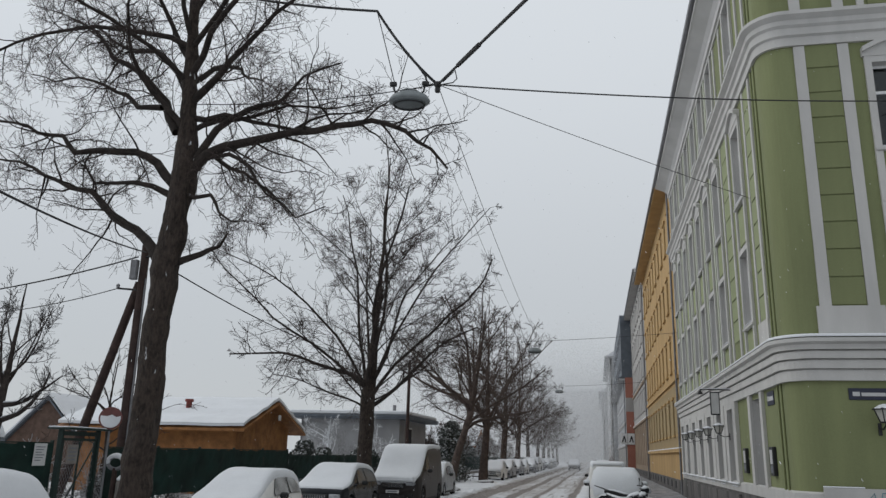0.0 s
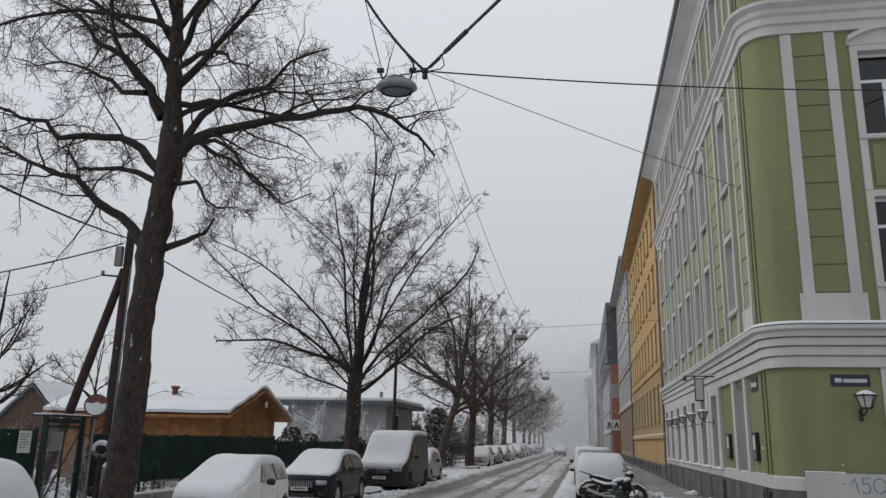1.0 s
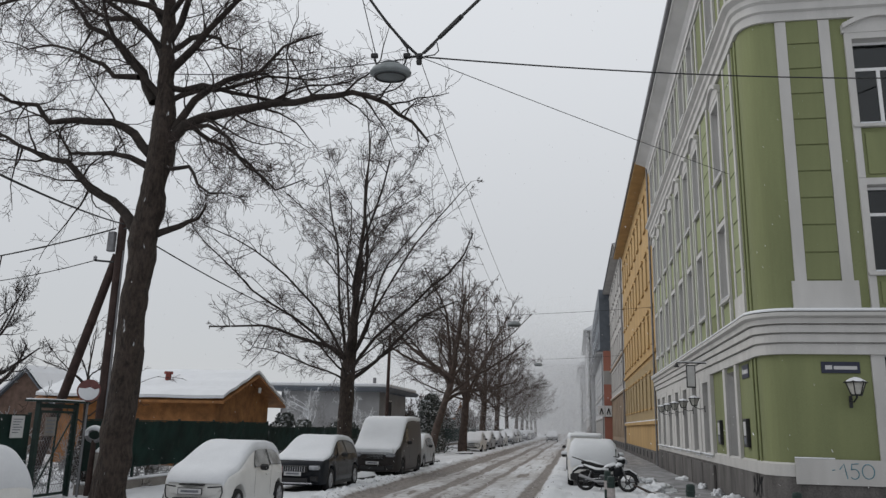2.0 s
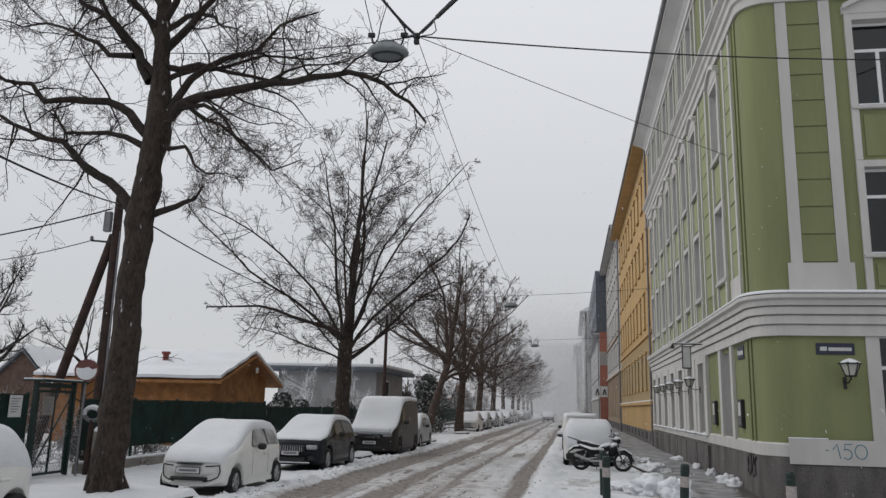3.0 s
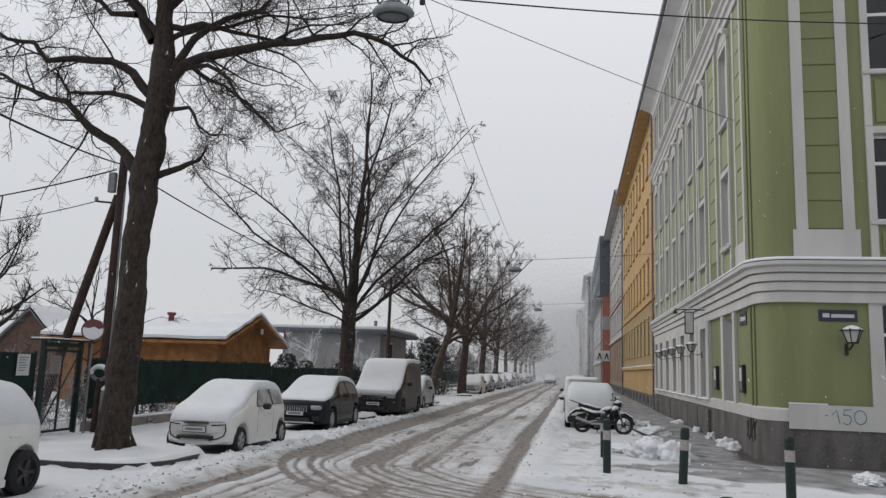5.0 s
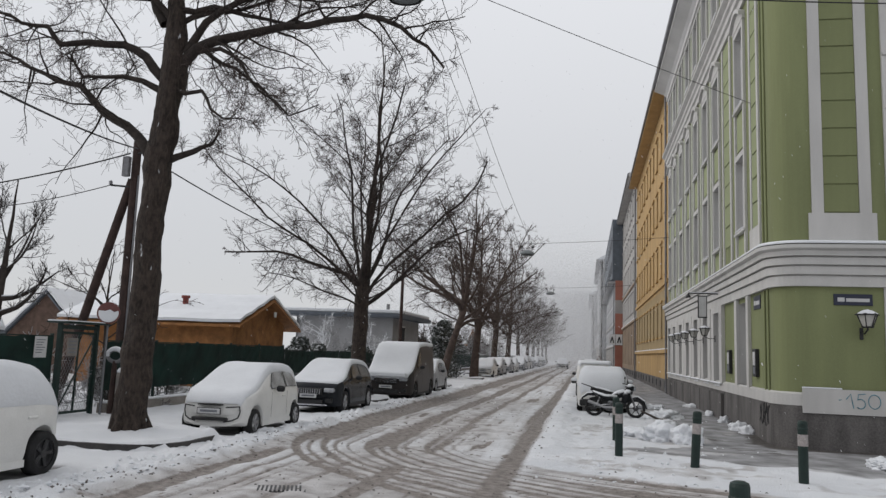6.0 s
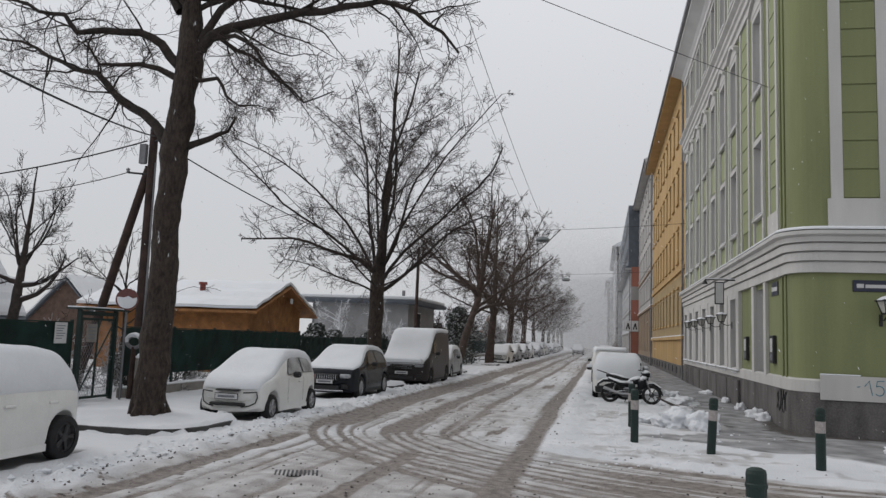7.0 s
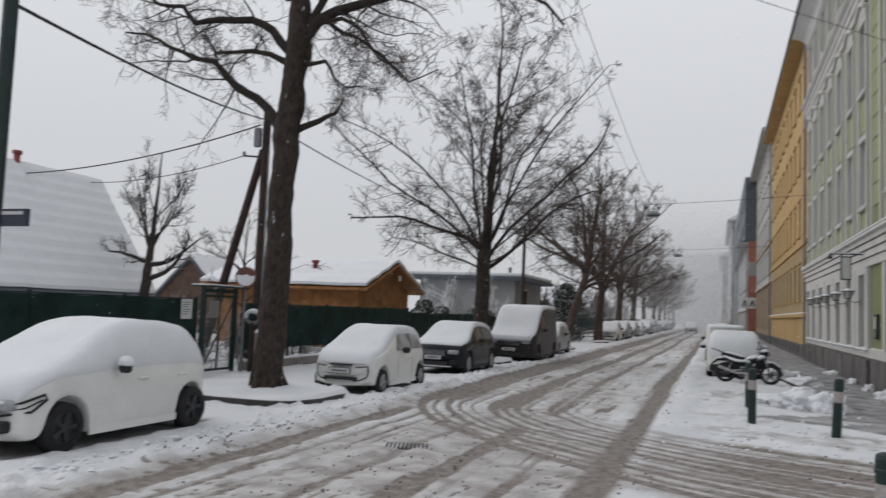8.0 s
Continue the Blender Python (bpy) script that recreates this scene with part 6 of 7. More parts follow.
    for a in axles:
        for sgn in (-1, 1):
            m = pose(sgn * (W / 2 - 0.11), a, r - 0.01, 0, 0, 0 if sgn > 0 else 180)
            t = piece("wheel", tm[0], c, m)
            piece("rim", tm[1], t)
            piece("spoke_ring", tm[2], t)
    # front: lamps, grille, plate, lower intake; tail lamps behind
    hf = half(0.0)
    zh = prof[1][1]
    for sgn in (-1, 1):
        x0, x1 = sorted((sgn * hf * 0.62, sgn * hf * 1.04))
        if lamps:
            part("headlight", boxes((x0, x1, bow(hf * 0.8, 0.0) - 0.05, 0.34, zh - 0.16, zh - 0.03), bevel=0.03), LENS, c)
        x0, x1 = sorted((sgn * half(L) * 0.80, sgn * half(L) * 1.05))
        if drape < 0.8:
            part("tail_light", boxes((x0, x1, L - 0.34, L - 0.10, belt - 0.28, belt - 0.02), bevel=0.02), TAIL, c)
        x0, x1 = sorted((sgn * hf * 0.70, sgn * hf * 0.98))
        if lamps:
            part("fog_recess", boxes((x0, x1, bow(hf * 0.8, 0.0) - 0.03, 0.3, 0.32, 0.46), bevel=0.02), TRIM, c)
    if drape > 0.8 and lamps:
        for sgn in (-1, 1):
            pts = [(sgn * (half(q) * fx + 0.012), bow(half(q) * fx, q) - 0.012, zz) for fx, q, zz in ((0.72, 0.0, 0.60), (0.99, 0.12, 0.68), (1.0, 0.42, 0.76), (1.0, 0.46, 0.70), (1.0, 0.24, 0.56), (0.80, 0.0, 0.52), (0.72, 0.0, 0.60))]
            part("headlight_bar", tube(bmesh.new(), [(sgn * (half(q) * fx + 0.012), bow(half(q) * fx, q) - 0.012, zz) for fx, q, zz in ((0.76, 0.0, 0.56), (0.99, 0.16, 0.61), (1.0, 0.40, 0.70))], (0.010,) * 3, 6), TRIM, c)
            part("headlight_rim", tube(bmesh.new(), pts, (0.016,) * 7, 6), TRIM, c)
    if grille == "slats":
        part("grille", boxes((-hf * 0.58, hf * 0.58, -0.03, 0.1, zh - 0.24, zh - 0.04), bevel=0.02), TRIM, c)
        slat = mesh_of("grille_slat", boxes((-0.012, 0.012, -0.02, 0.0, -0.08, 0.08)), CHROME)
        for k in range(11):
            piece("grille_slat", slat, c, pose(-hf * 0.5 + hf * 0.1 * k, -0.032, zh - 0.14))
    elif grille == "wide":
        part("grille", boxes((-hf * 0.55, hf * 0.55, -0.03, 0.1, zh - 0.26, zh - 0.06), bevel=0.02), TRIM, c)
        for k in range(3):
            part("grille_bar", boxes((-hf * 0.52, hf * 0.52, -0.042, -0.031, zh - 0.225 + 0.06 * k, zh - 0.20 + 0.06 * k)), CHROME, c)
    else:
        part("grille", boxes((-hf * 0.42, hf * 0.42, -0.014, 0.1, zh - 0.085, zh - 0.06), bevel=0.008), TRIM, c)
    if lamps:
        part("lower_intake", boxes((-hf * 0.62, hf * 0.62, -0.022, 0.1, 0.27, 0.42), bevel=0.02), TRIM, c)
    else:
        part("lower_intake", boxes((-hf * 0.62, hf * 0.62, -0.016, 0.1, 0.33, 0.40), bevel=0.02), TRIM, c)
        for sgn in (-1, 1):
            pts = [(sgn * hf * f, bow(hf * f, 0.0) - 0.004, z) for f, z in ((0.55, 0.62), (0.80, 0.63), (0.96, 0.64), (0.985, 0.52), (0.93, 0.40), (0.75, 0.34), (0.5, 0.31))]
            part("bumper_line", tube(bmesh.new(), pts, (0.016,) * 7, 5), TRIM, c)
    for y, s in ((-0.035, 1), (L + 0.012, -1)):
        part("plate_holder", boxes((-0.275, 0.275, y + 0.004, y + 0.024, 0.465, 0.605)), TRIM, c)
        pl = part("number_plate", boxes((-0.26, 0.26, y, y + 0.02, 0.48, 0.59)), PAPER, c)
        yy = y - 0.003 if s > 0 else y + 0.021
        part("plate_bar", boxes((-0.2, 0.2, yy, yy + 0.002, 0.51, 0.56)), INK, pl)
    # snow lying on bonnet, screens and roof
    sb = bmesh.new()
    g = []
    ys = np.linspace(snow_from, L - (0.04 if trunk_snow else L * 0.1), 40)
    for i, y in enumerate(ys):
        s = section(y)
        (xb, zb), (xr, zr), zt = s[6], s[8], top(y)
        e = min(1.0, min(i, len(ys) - 1 - i) / 2.5)
        row = []
        xe = xr + (xb - xr) * drape
        ze = zr + (zb - zr) * drape
        nn = 6
        for k in range(-nn, nn + 1):
            f = abs(k) / nn
            x = (xe + 0.015) * (f ** 0.8 if f else 0)
            if f > 0.7:
                fz = (f - 0.7) / 0.3
                x = xr * 0.97 + (xe + 0.02 - xr * 0.97) * fz
                z = (zt + 0.01) * (1 - fz ** 2) + (ze - 0.015) * fz ** 2
            else:
                x = xr * 0.97 * f / 0.7
                z = zt + 0.015
            th = snow * (1 - (0.97 if drape > 0.5 else 0.85) * max(0, (f - 0.55) / 0.45) ** 2) * (0.35 + 0.65 * e)
            th *= 1 + 0.25 * rough_snow * (noise.noise((x * 3 * (1 if k > 0 else -1), y * 2.5, seed)) + 0.3 * noise.noise((k * 0.9, y * 7, seed)))
            row.append(sb.verts.new(((1 if k > 0 else -1) * x if k else 0.0, bow(x, y), z + th)))
        g.append(row)
    for a, b in zip(g, g[1:]):
        for k in range(len(a) - 1):
            sb.faces.new((a[k], a[k + 1], b[k + 1], b[k]))
    ex = bmesh.ops.extrude_edge_only(sb, edges=[e for e in sb.edges if e.is_boundary])
    for v in ex["geom"]:
        if isinstance(v, bmesh.types.BMVert):
            v.co.z -= 0.06
            v.co.x *= 0.95
    bmesh.ops.recalc_face_normals(sb, faces=sb.faces[:])
    part("snow_cover", sb, SNOW, c, "smooth layer of fresh snow", True)
    return c


HATCH = [(0, 0.42), (0.012, 0.74), (0.05, 0.86), (0.22, 1.02), (0.44, 1.44), (0.54, 1.52), (0.75, 1.49), (0.89, 1.37), (0.97, 1.05), (1.0, 0.60)]
MINI = [(0, 0.42), (0.012, 0.74), (0.05, 0.84), (0.20, 0.98), (0.42, 1.37), (0.52, 1.465), (0.70, 1.46), (0.86, 1.385), (0.955, 1.20), (0.99, 0.93), (1.0, 0.60)]
ROUND = [(0, 0.42), (0.012, 0.74), (0.05, 0.88), (0.22, 1.07), (0.42, 1.47), (0.54, 1.60), (0.72, 1.58), (0.86, 1.47), (0.955, 1.15), (0.985, 0.95), (1.0, 0.60)]
SUV = [(0, 0.45), (0.01, 0.80), (0.05, 0.91), (0.24, 1.03), (0.42, 1.46), (0.50, 1.57), (0.68, 1.57), (0.84, 1.49), (0.95, 1.24), (0.985, 1.0), (1.0, 0.60)]
VAN = [(0, 0.50), (0.008, 0.92), (0.04, 1.03), (0.17, 1.25), (0.33, 2.10), (0.39, 2.24), (0.60, 2.30), (0.99, 2.27), (1.0, 2.1)]
car("hatchback", "white hatchback under thick snow with dark steel wheels", (-8.62, 6.88, 0), 3.93, 1.77, 1.62, ROUND, 0.98, (0.85, 3.38), 0.32, WHITE_PAINT, windows=((1.55, 2.35, 0.1, 0.8), (2.45, 3.2, 0.1, 0.8)), snow=0.065, drape=0.85, rim=STEEL_RIM, seed=2)
small = car("small_car", "small white hatchback with snow-covered screen and bonnet", (-8.0, 15.75, 0), 3.55, 1.65, 1.49, MINI, 0.93, (0.62, 3.02), 0.29, WHITE_PAINT, tumble=0.72, windows=((1.48, 2.30, 0.12, 0.88), (2.40, 3.05, 0.15, 0.86)), snow=0.08, drape=0.06, seed=3, lamps=False, glass=FROST_GLASS)
car("compact_suv", "black compact suv with chrome grille and snowy roof", (-8.15, 22.25, 0), 4.3, 1.80, 1.6, SUV, 1.0, (0.88, 3.48), 0.34, BLACK_PAINT, tumble=0.71, windows=((1.62, 2.45, 0.1, 0.88), (2.55, 3.45, 0.1, 0.86)), snow=0.04, drape=0.0, grille="slats", seed=4, snow_from=0.28)
part("skid_strip", boxes((-0.6, 0.6, -0.035, 0.05, 0.25, 0.29), bevel=0.01), CHROME, bpy.data.objects["compact_suv"])
car("panel_van", "dark panel van with snow-covered windscreen and roof", (-7.75, 29.85, 0), 5.3, 2.02, 2.3, VAN, 1.25, (0.95, 4.15), 0.34, DARK_PAINT, tumble=0.88, windows=((1.35, 2.05, 0.1, 0.72),), snow=0.035, drape=0.0, rim=STEEL_RIM, grille="wide", seed=5)
van = bpy.data.objects["panel_van"]
part("nose_snow", boxes((-0.80, 0.80, -0.012, 0.30, 0.90, 1.10), bevel=0.05), SNOW, van, "snow stuck to the bonnet edge")
silver = car("estate_car", "silver car parked behind the van under snow", (-8.0, 36.3, 0), 4.3, 1.78, 1.52, HATCH, 0.96, (0.85, 3.45), 0.31, SILVER_PAINT, windows=((1.6, 2.4, 0.1, 0.86), (2.5, 3.3, 0.1, 0.84)), snow=0.07, drape=0.1, seed=6)
right_car = car("parked_car", "pale car wrapped in snow beside the pavement", (0.62, 32.6, 0), 4.2, 1.86, 1.57, HATCH, 0.95, (0.85, 3.4), 0.32, WHITE_PAINT, rz=180, windows=((1.6, 2.4, 0.1, 0.8),), snow=0.12, drape=0.95, rim=STEEL_RIM, seed=7)
part("rear_bumper", boxes((-0.82, 0.82, 4.06, 4.24, 0.24, 0.48), bevel=0.05), TRIM, right_car, "black plastic rear bumper")
box_van = car("box_van", "white box van further along under snow", (0.45, 44.0, 0), 4.9, 1.85, 1.95, [(p, z * 0.74) for p, z in VAN], 1.0, (0.95, 4.3), 0.34, WHITE_PAINT, rz=180, tumble=0.9, windows=((1.35, 2.05, 0.1, 0.7),), snow=0.08, drape=0.1, rim=STEEL_RIM, grille="wide", seed=8)
rng = random.Random(4)
spots = [62.5, 68.0, 77.0, 82.5, 92.0, 97.5, 106.0, 111.5, 120.0, 126.0, 134.5, 140.5]
for k, y in enumerate(spots):
    copy_thing((small, silver, silver)[k % 3] if k != 5 else box_van, pose(-8.1 + rng.uniform(-0.15, 0.15), y, 0, 0, 0, rng.uniform(-2, 2)))
for k, y in enumerate((53.0, 60.0, 67.5, 76.0, 84.0, 95.0, 104.0)):
    copy_thing((right_car, silver, small)[k % 3], pose(0.6 + rng.uniform(-0.1, 0.1), y, 0, 0, 0, 180))
copy_thing(silver, pose(-3.4, 118.0, 0, 0, 0, 2))


def motorcycle(loc, rz):
    """A motorcycle that faces +x, snow on saddle and tank, leaning on its stand."""
    m = empty("motorcycle", loc, "dark parked motorcycle dusted with snow on its side stand", "motorcycle", rz=rz)
    m.matrix_basis = pose(*loc, 0, 0, rz) @ pose(0, 0, 0, -10, 0, 0)
    COWL = dusted(paint("dusted_black_fairing", (0.014, 0.015, 0.017), 0.35), 0.2, 0.5, 8.0, 0.9)
    METAL = dusted(material("dusted_engine_metal", (0.10, 0.10, 0.105), 0.5, metal=0.4, vary=0.3, scale=10, bump=0.2), 0.25, 0.5, 10.0, 0.8)
    tyre = bmesh.new()
    tube(tyre, [(0.27 * math.cos(a), 0, 0.27 * math.sin(a)) for a in (2 * math.pi * k / 24 for k in range(25))], [0.05] * 25, 8, False)
    tm = mesh_of("tyre", tyre, RUBBER, True)
    sp = bmesh.new()
    for k in range(6):
        a = math.pi * 2 * k / 6
        tube(sp, [(0, 0, 0), (0.23 * math.cos(a), 0, 0.23 * math.sin(a))], (0.02, 0.012), 5)
    lathe(sp, [(0.09, -0.02), (0.09, 0.02)], 14, pose(0, 0, 0, 90, 0, 0))
    sm = mesh_of("spokes", sp, STEEL_RIM)
    for x in (-0.66, 0.70):
        w = piece("wheel", tm, m, pose(x, 0, 0.31))
        piece("spoke_ring", sm, w)
    part("engine", boxes((-0.22, 0.20, -0.13, 0.13, 0.26, 0.52), bevel=0.06), METAL, m)
    part("engine_guard", boxes((-0.30, 0.26, -0.16, 0.16, 0.20, 0.30), bevel=0.04), METAL, m)
    part("frame", tube(bmesh.new(), [(-0.66, 0.08, 0.32), (-0.2, 0.09, 0.40), (0.1, 0.06, 0.75), (0.42, 0, 0.95)], (0.03,) * 4, 6), IRON, m)
    part("swing_arm", tube(bmesh.new(), [(-0.66, -0.10, 0.31), (-0.10, -0.10, 0.38)], (0.03, 0.04), 6), METAL, m)
    part("shock_absorber", tube(bmesh.new(), [(-0.56, -0.11, 0.34), (-0.42, -0.11, 0.72)], (0.03, 0.03), 8), METAL, m)
    for y in (0.08, -0.08):
        part("fork", tube(bmesh.new(), [(0.70, y, 0.31), (0.44, y, 1.0)], (0.026, 0.026), 8), METAL, m)
    tank = lathe(bmesh.new(), [(0.02, -0.34), (0.10, -0.26), (0.14, 0.0), (0.12, 0.2), (0.03, 0.30)], 12, pose(0.12, 0, 0.74, 0, 68, 0))
    part("tank", tank, COWL, m, smooth=True)
    part("side_cover", tube(bmesh.new(), [(0.10, -0.10, 0.62), (-0.30, -0.12, 0.62), (-0.72, -0.09, 0.80)], (0.10, 0.11, 0.04), 8), COWL, m, smooth=True)
    part("leg_shield", tube(bmesh.new(), [(0.52, 0, 0.96), (0.40, 0, 0.72), (0.30, 0, 0.46)], (0.10, 0.17, 0.08), 8), COWL, m, smooth=True)
    part("seat", tube(bmesh.new(), [(0.02, 0, 0.74), (-0.22, 0, 0.76), (-0.55, 0, 0.84), (-0.80, 0, 0.90)], (0.07, 0.10, 0.10, 0.05), 8), RUBBER, m, smooth=True)
    part("seat_snow", tube(bmesh.new(), [(-0.02, 0, 0.80), (-0.22, 0, 0.825), (-0.55, 0, 0.905), (-0.78, 0, 0.94)], (0.03, 0.07, 0.07, 0.02), 8), SNOW, m, smooth=True)
    part("rear_fender", tube(bmesh.new(), [(-0.60, 0, 0.74), (-0.90, 0, 0.72), (-1.06, 0, 0.60), (-1.10, 0, 0.50)], (0.08, 0.06, 0.035, 0.03), 6), COWL, m)
    part("luggage_rail", tube(bmesh.new(), [(-0.5, -0.10, 0.86), (-0.85, -0.08, 0.98), (-1.12, 0, 1.06), (-0.85, 0.08, 0.98), (-0.5, 0.10, 0.86)], (0.014,) * 5, 5), IRON, m)
    part("fender", tube(bmesh.new(), [(0.70 + 0.36 * math.cos(a), 0, 0.31 + 0.36 * math.sin(a)) for a in (radians(q) for q in (0, 40, 80, 120, 150))], (0.03, 0.06, 0.065, 0.06, 0.03), 6), COWL, m)
    part("fairing", lathe(bmesh.new(), [(0.03, -0.14), (0.12, -0.08), (0.15, 0.02), (0.10, 0.12), (0.03, 0.16)], 10, pose(0.50, 0, 0.98, 0, 72, 0)), COWL, m, smooth=True)
    part("headlight", lathe(bmesh.new(), [(0.02, 0), (0.08, 0.02), (0.08, 0.06), (0.03, 0.08)], 14, pose(0.62, 0, 0.95, 0, 90, 0)), LENS, m)
    part("handlebar", tube(bmesh.new(), [(0.30, -0.38, 1.06), (0.42, -0.14, 1.08), (0.42, 0.14, 1.08), (0.30, 0.38, 1.06)], (0.016,) * 4, 6), IRON, m)
    for s in (-1, 1):
        mir = part("mirror", boxes((0.36, 0.39, s * 0.42 - 0.07, s * 0.42 + 0.07, 1.20, 1.29), bevel=0.012), IRON, m)
        part("mirror_stem", rod((0.36, s * 0.30, 1.07), (0.37, s * 0.40, 1.21), 0.008), IRON, mir)
    part("exhaust", tube(bmesh.new(), [(0.15, -0.14, 0.30), (-0.3, -0.17, 0.28), (-0.85, -0.18, 0.46)], (0.03, 0.04, 0.055), 8), ALLOY, m)
    part("side_stand", rod((-0.1, 0.12, 0.3), (-0.22, 0.30, 0.0), 0.014), IRON, m)
    part("foot_peg", rod((-0.2, -0.12, 0.36), (-0.2, -0.26, 0.36), 0.014), IRON, m)
    return m


motorcycle((0.95, 26.75, 0.03), -9)


# ---- bollards, heaps of cleared snow ----
BAND = material("scuffed_reflective_band", (0.34, 0.31, 0.30), 0.6, vary=0.2, scale=14, bump=0.1)


def bollard_thing():
    b = empty("bollard", (0, 0, 0), "dark green steel bollard with a white reflective band", "bollard", "corner bollards")
    part("tube", lathe(bmesh.new(), [(0.08, -0.1), (0.08, 0.97), (0.072, 1.0), (0.04, 1.015)], 20), GREEN_STEEL, b)
    part("band", lathe(bmesh.new(), [(0.0818, 0.60), (0.0818, 0.79)], 20), BAND, b, "dull pinkish white band")
    part("collar", lathe(bmesh.new(), [(0.082, 0.86), (0.087, 0.87), (0.087, 0.89), (0.082, 0.9)], 20), GREEN_STEEL, b)
    return b


bol = bollard_thing()
bol.matrix_basis = pose(0.69, 16.54, 0.06)
for x, y, lean in ((0.72, 18.97, 0), (2.0, 15.15, 3.0), (3.57, 13.97, 0), (1.21, 6.6, 0)):
    q = copy_thing(bol, pose(x, y, 0.05, 0, lean, 0))


def heap(loc, rx, ry, h, seed, label):
    """A lumpy pile of shovelled snow."""
    bm = bmesh.new()
    bmesh.ops.create_icosphere(bm, subdivisions=5 if rx > 0.35 else 4, radius=1.0)
    for v in bm.verts:
        p = v.co.copy()
        k = 1 + 0.36 * noise.noise(p * 1.7 + Vector((seed, 0, 0))) + 0.24 * noise.noise(p * 4.3 + Vector((0, seed, 0))) + 0.10 * noise.noise(p * 10 + Vector((seed, 0, 3))) + 0.04 * noise.noise(p * 23 + Vector((3, seed, 0)))
        v.co = Vector((p.x * rx * k, p.y * ry * k, max(-0.15, p.z * h * k)))
    ob = part("heap_of_snow", bm, SNOW, None, "", True)
    ob.matrix_basis = pose(*loc, 0, 0, seed * 40)
    return tagged(ob, label, "snow heap", "shovelled snow heaps")


for i, (x, y, rx, ry, h) in enumerate(((1.85, 19.9, 0.62, 0.45, 0.36), (2.4, 19.5, 0.42, 0.38, 0.40), (1.25, 20.6, 0.5, 0.4, 0.16), (2.6, 26.5, 0.5, 0.9, 0.26), (2.5, 30.5, 0.4, 0.8, 0.2), (4.3, 22.3, 0.16, 0.22, 0.22),
                                       (4.25, 23.2, 0.2, 0.28, 0.24), (4.25, 25.6, 0.16, 0.22, 0.2), (4.25, 28.5, 0.16, 0.25, 0.2), (4.2, 33.0, 0.2, 0.35, 0.18), (5.75, 16.9, 0.42, 0.25, 0.14), (6.4, 16.7, 0.35, 0.25, 0.13), (2.3, 23.5, 0.3, 0.7, 0.16))):
    heap((x, y, 0.08), rx, ry, h, i + 1, "lumpy heap of shovelled snow on the pavement")
stick = part("fallen_branch", tube(bmesh.new(), [(1.75, 25.6, 0.34), (2.1, 24.6, 0.22), (2.45, 23.4, 0.14)], (0.03, 0.04, 0.05), 6), BARK)
tagged(stick, "dark wet stick lying in the snow by the motorcycles", "branch")


def drain_grate():
    g = empty("drain_grate", (-4.15, 10.4, 0.045), "cast iron road drain grate showing through slush", "drain", rz=20)
    part("rim", boxes((-0.36, 0.36, -0.24, -0.2, -0.05, -0.018), (-0.36, 0.36, 0.2, 0.24, -0.05, -0.018), (-0.36, -0.32, -0.2, 0.2, -0.05, -0.018), (0.32, 0.36, -0.2, 0.2, -0.05, -0.018)), IRON, g)
    bar = mesh_of("bar", boxes((-0.014, 0.014, -0.2, 0.2, -0.05, -0.004)), IRON)
    for k in range(11):
        piece("bar", bar, g, pose(-0.285 + 0.057 * k, 0, 0))
    return g


drain_grate()


# ---- house fittings: lanterns, boards, signs ----
LAMP_GLASS = material("frosted_lantern_glass", (0.50, 0.49, 0.45), 0.35, vary=0.1, scale=8, bump=0.05)
BLUE = material("dark_blue_enamel", (0.018, 0.022, 0.045), 0.35, vary=0.15, scale=8, bump=0.05)


def lantern():
    """A wall lantern whose arm starts at the wall at y = 0 and reaches to -y."""
    l = empty("wall_lantern", (0, 0, 0), "black iron wall lantern with frosted panes and snow cap", "lantern", "house lanterns")
    part("wall_plate", boxes((-0.035, 0.035, -0.025, 0, -0.32, 0.02), bevel=0.008), IRON, l)
    part("arm", tube(bmesh.new(), [(0, -0.02, -0.12), (0, -0.2, -0.16), (0, -0.38, -0.05), (0, -0.38, 0.02)], (0.018,) * 4, 6), IRON, l)
    for k in range(6):
        a = 2 * math.pi * k / 6
        cage = bmesh.new()
        tube(cage, [(0.10 * math.cos(a), -0.38 + 0.10 * math.sin(a), 0.02), (0.19 * math.cos(a), -0.38 + 0.19 * math.sin(a), 0.36)], (0.012, 0.012), 4)
        part("cage_bar", cage, IRON, l)
    cage = bmesh.new()
    lathe(cage, [(0.11, 0.0), (0.12, 0.03), (0.09, 0.04)], 6, pose(0, -0.38, 0))
    part("base_ring", cage, IRON, l)
    part("pane", lathe(bmesh.new(), [(0.092, 0.045), (0.178, 0.355)], 6, pose(0, -0.38, 0)), LAMP_GLASS, l)
    part("hood", lathe(bmesh.new(), [(0.235, 0.355), (0.24, 0.37), (0.12, 0.46), (0.03, 0.5)], 6, pose(0, -0.38, 0)), IRON, l)
    part("hood_snow", lathe(bmesh.new(), [(0.20, 0.39), (0.18, 0.415), (0.10, 0.485), (0.02, 0.52)], 12, pose(0, -0.38, 0)), SNOW, l)
    return l


lan = lantern()
lan.matrix_basis = pose(6.38, WALL_Y - 0.002, 2.88) @ Matrix.Diagonal((1.15, 1.15, 0.82, 1))
for y in (28.1, 30.9, 33.6, 36.1, 38.6):
    copy_thing(lan, pose(WALL_X - 0.123, y, 2.86, 0, 0, -90) @ Matrix.Scale(0.82, 4))


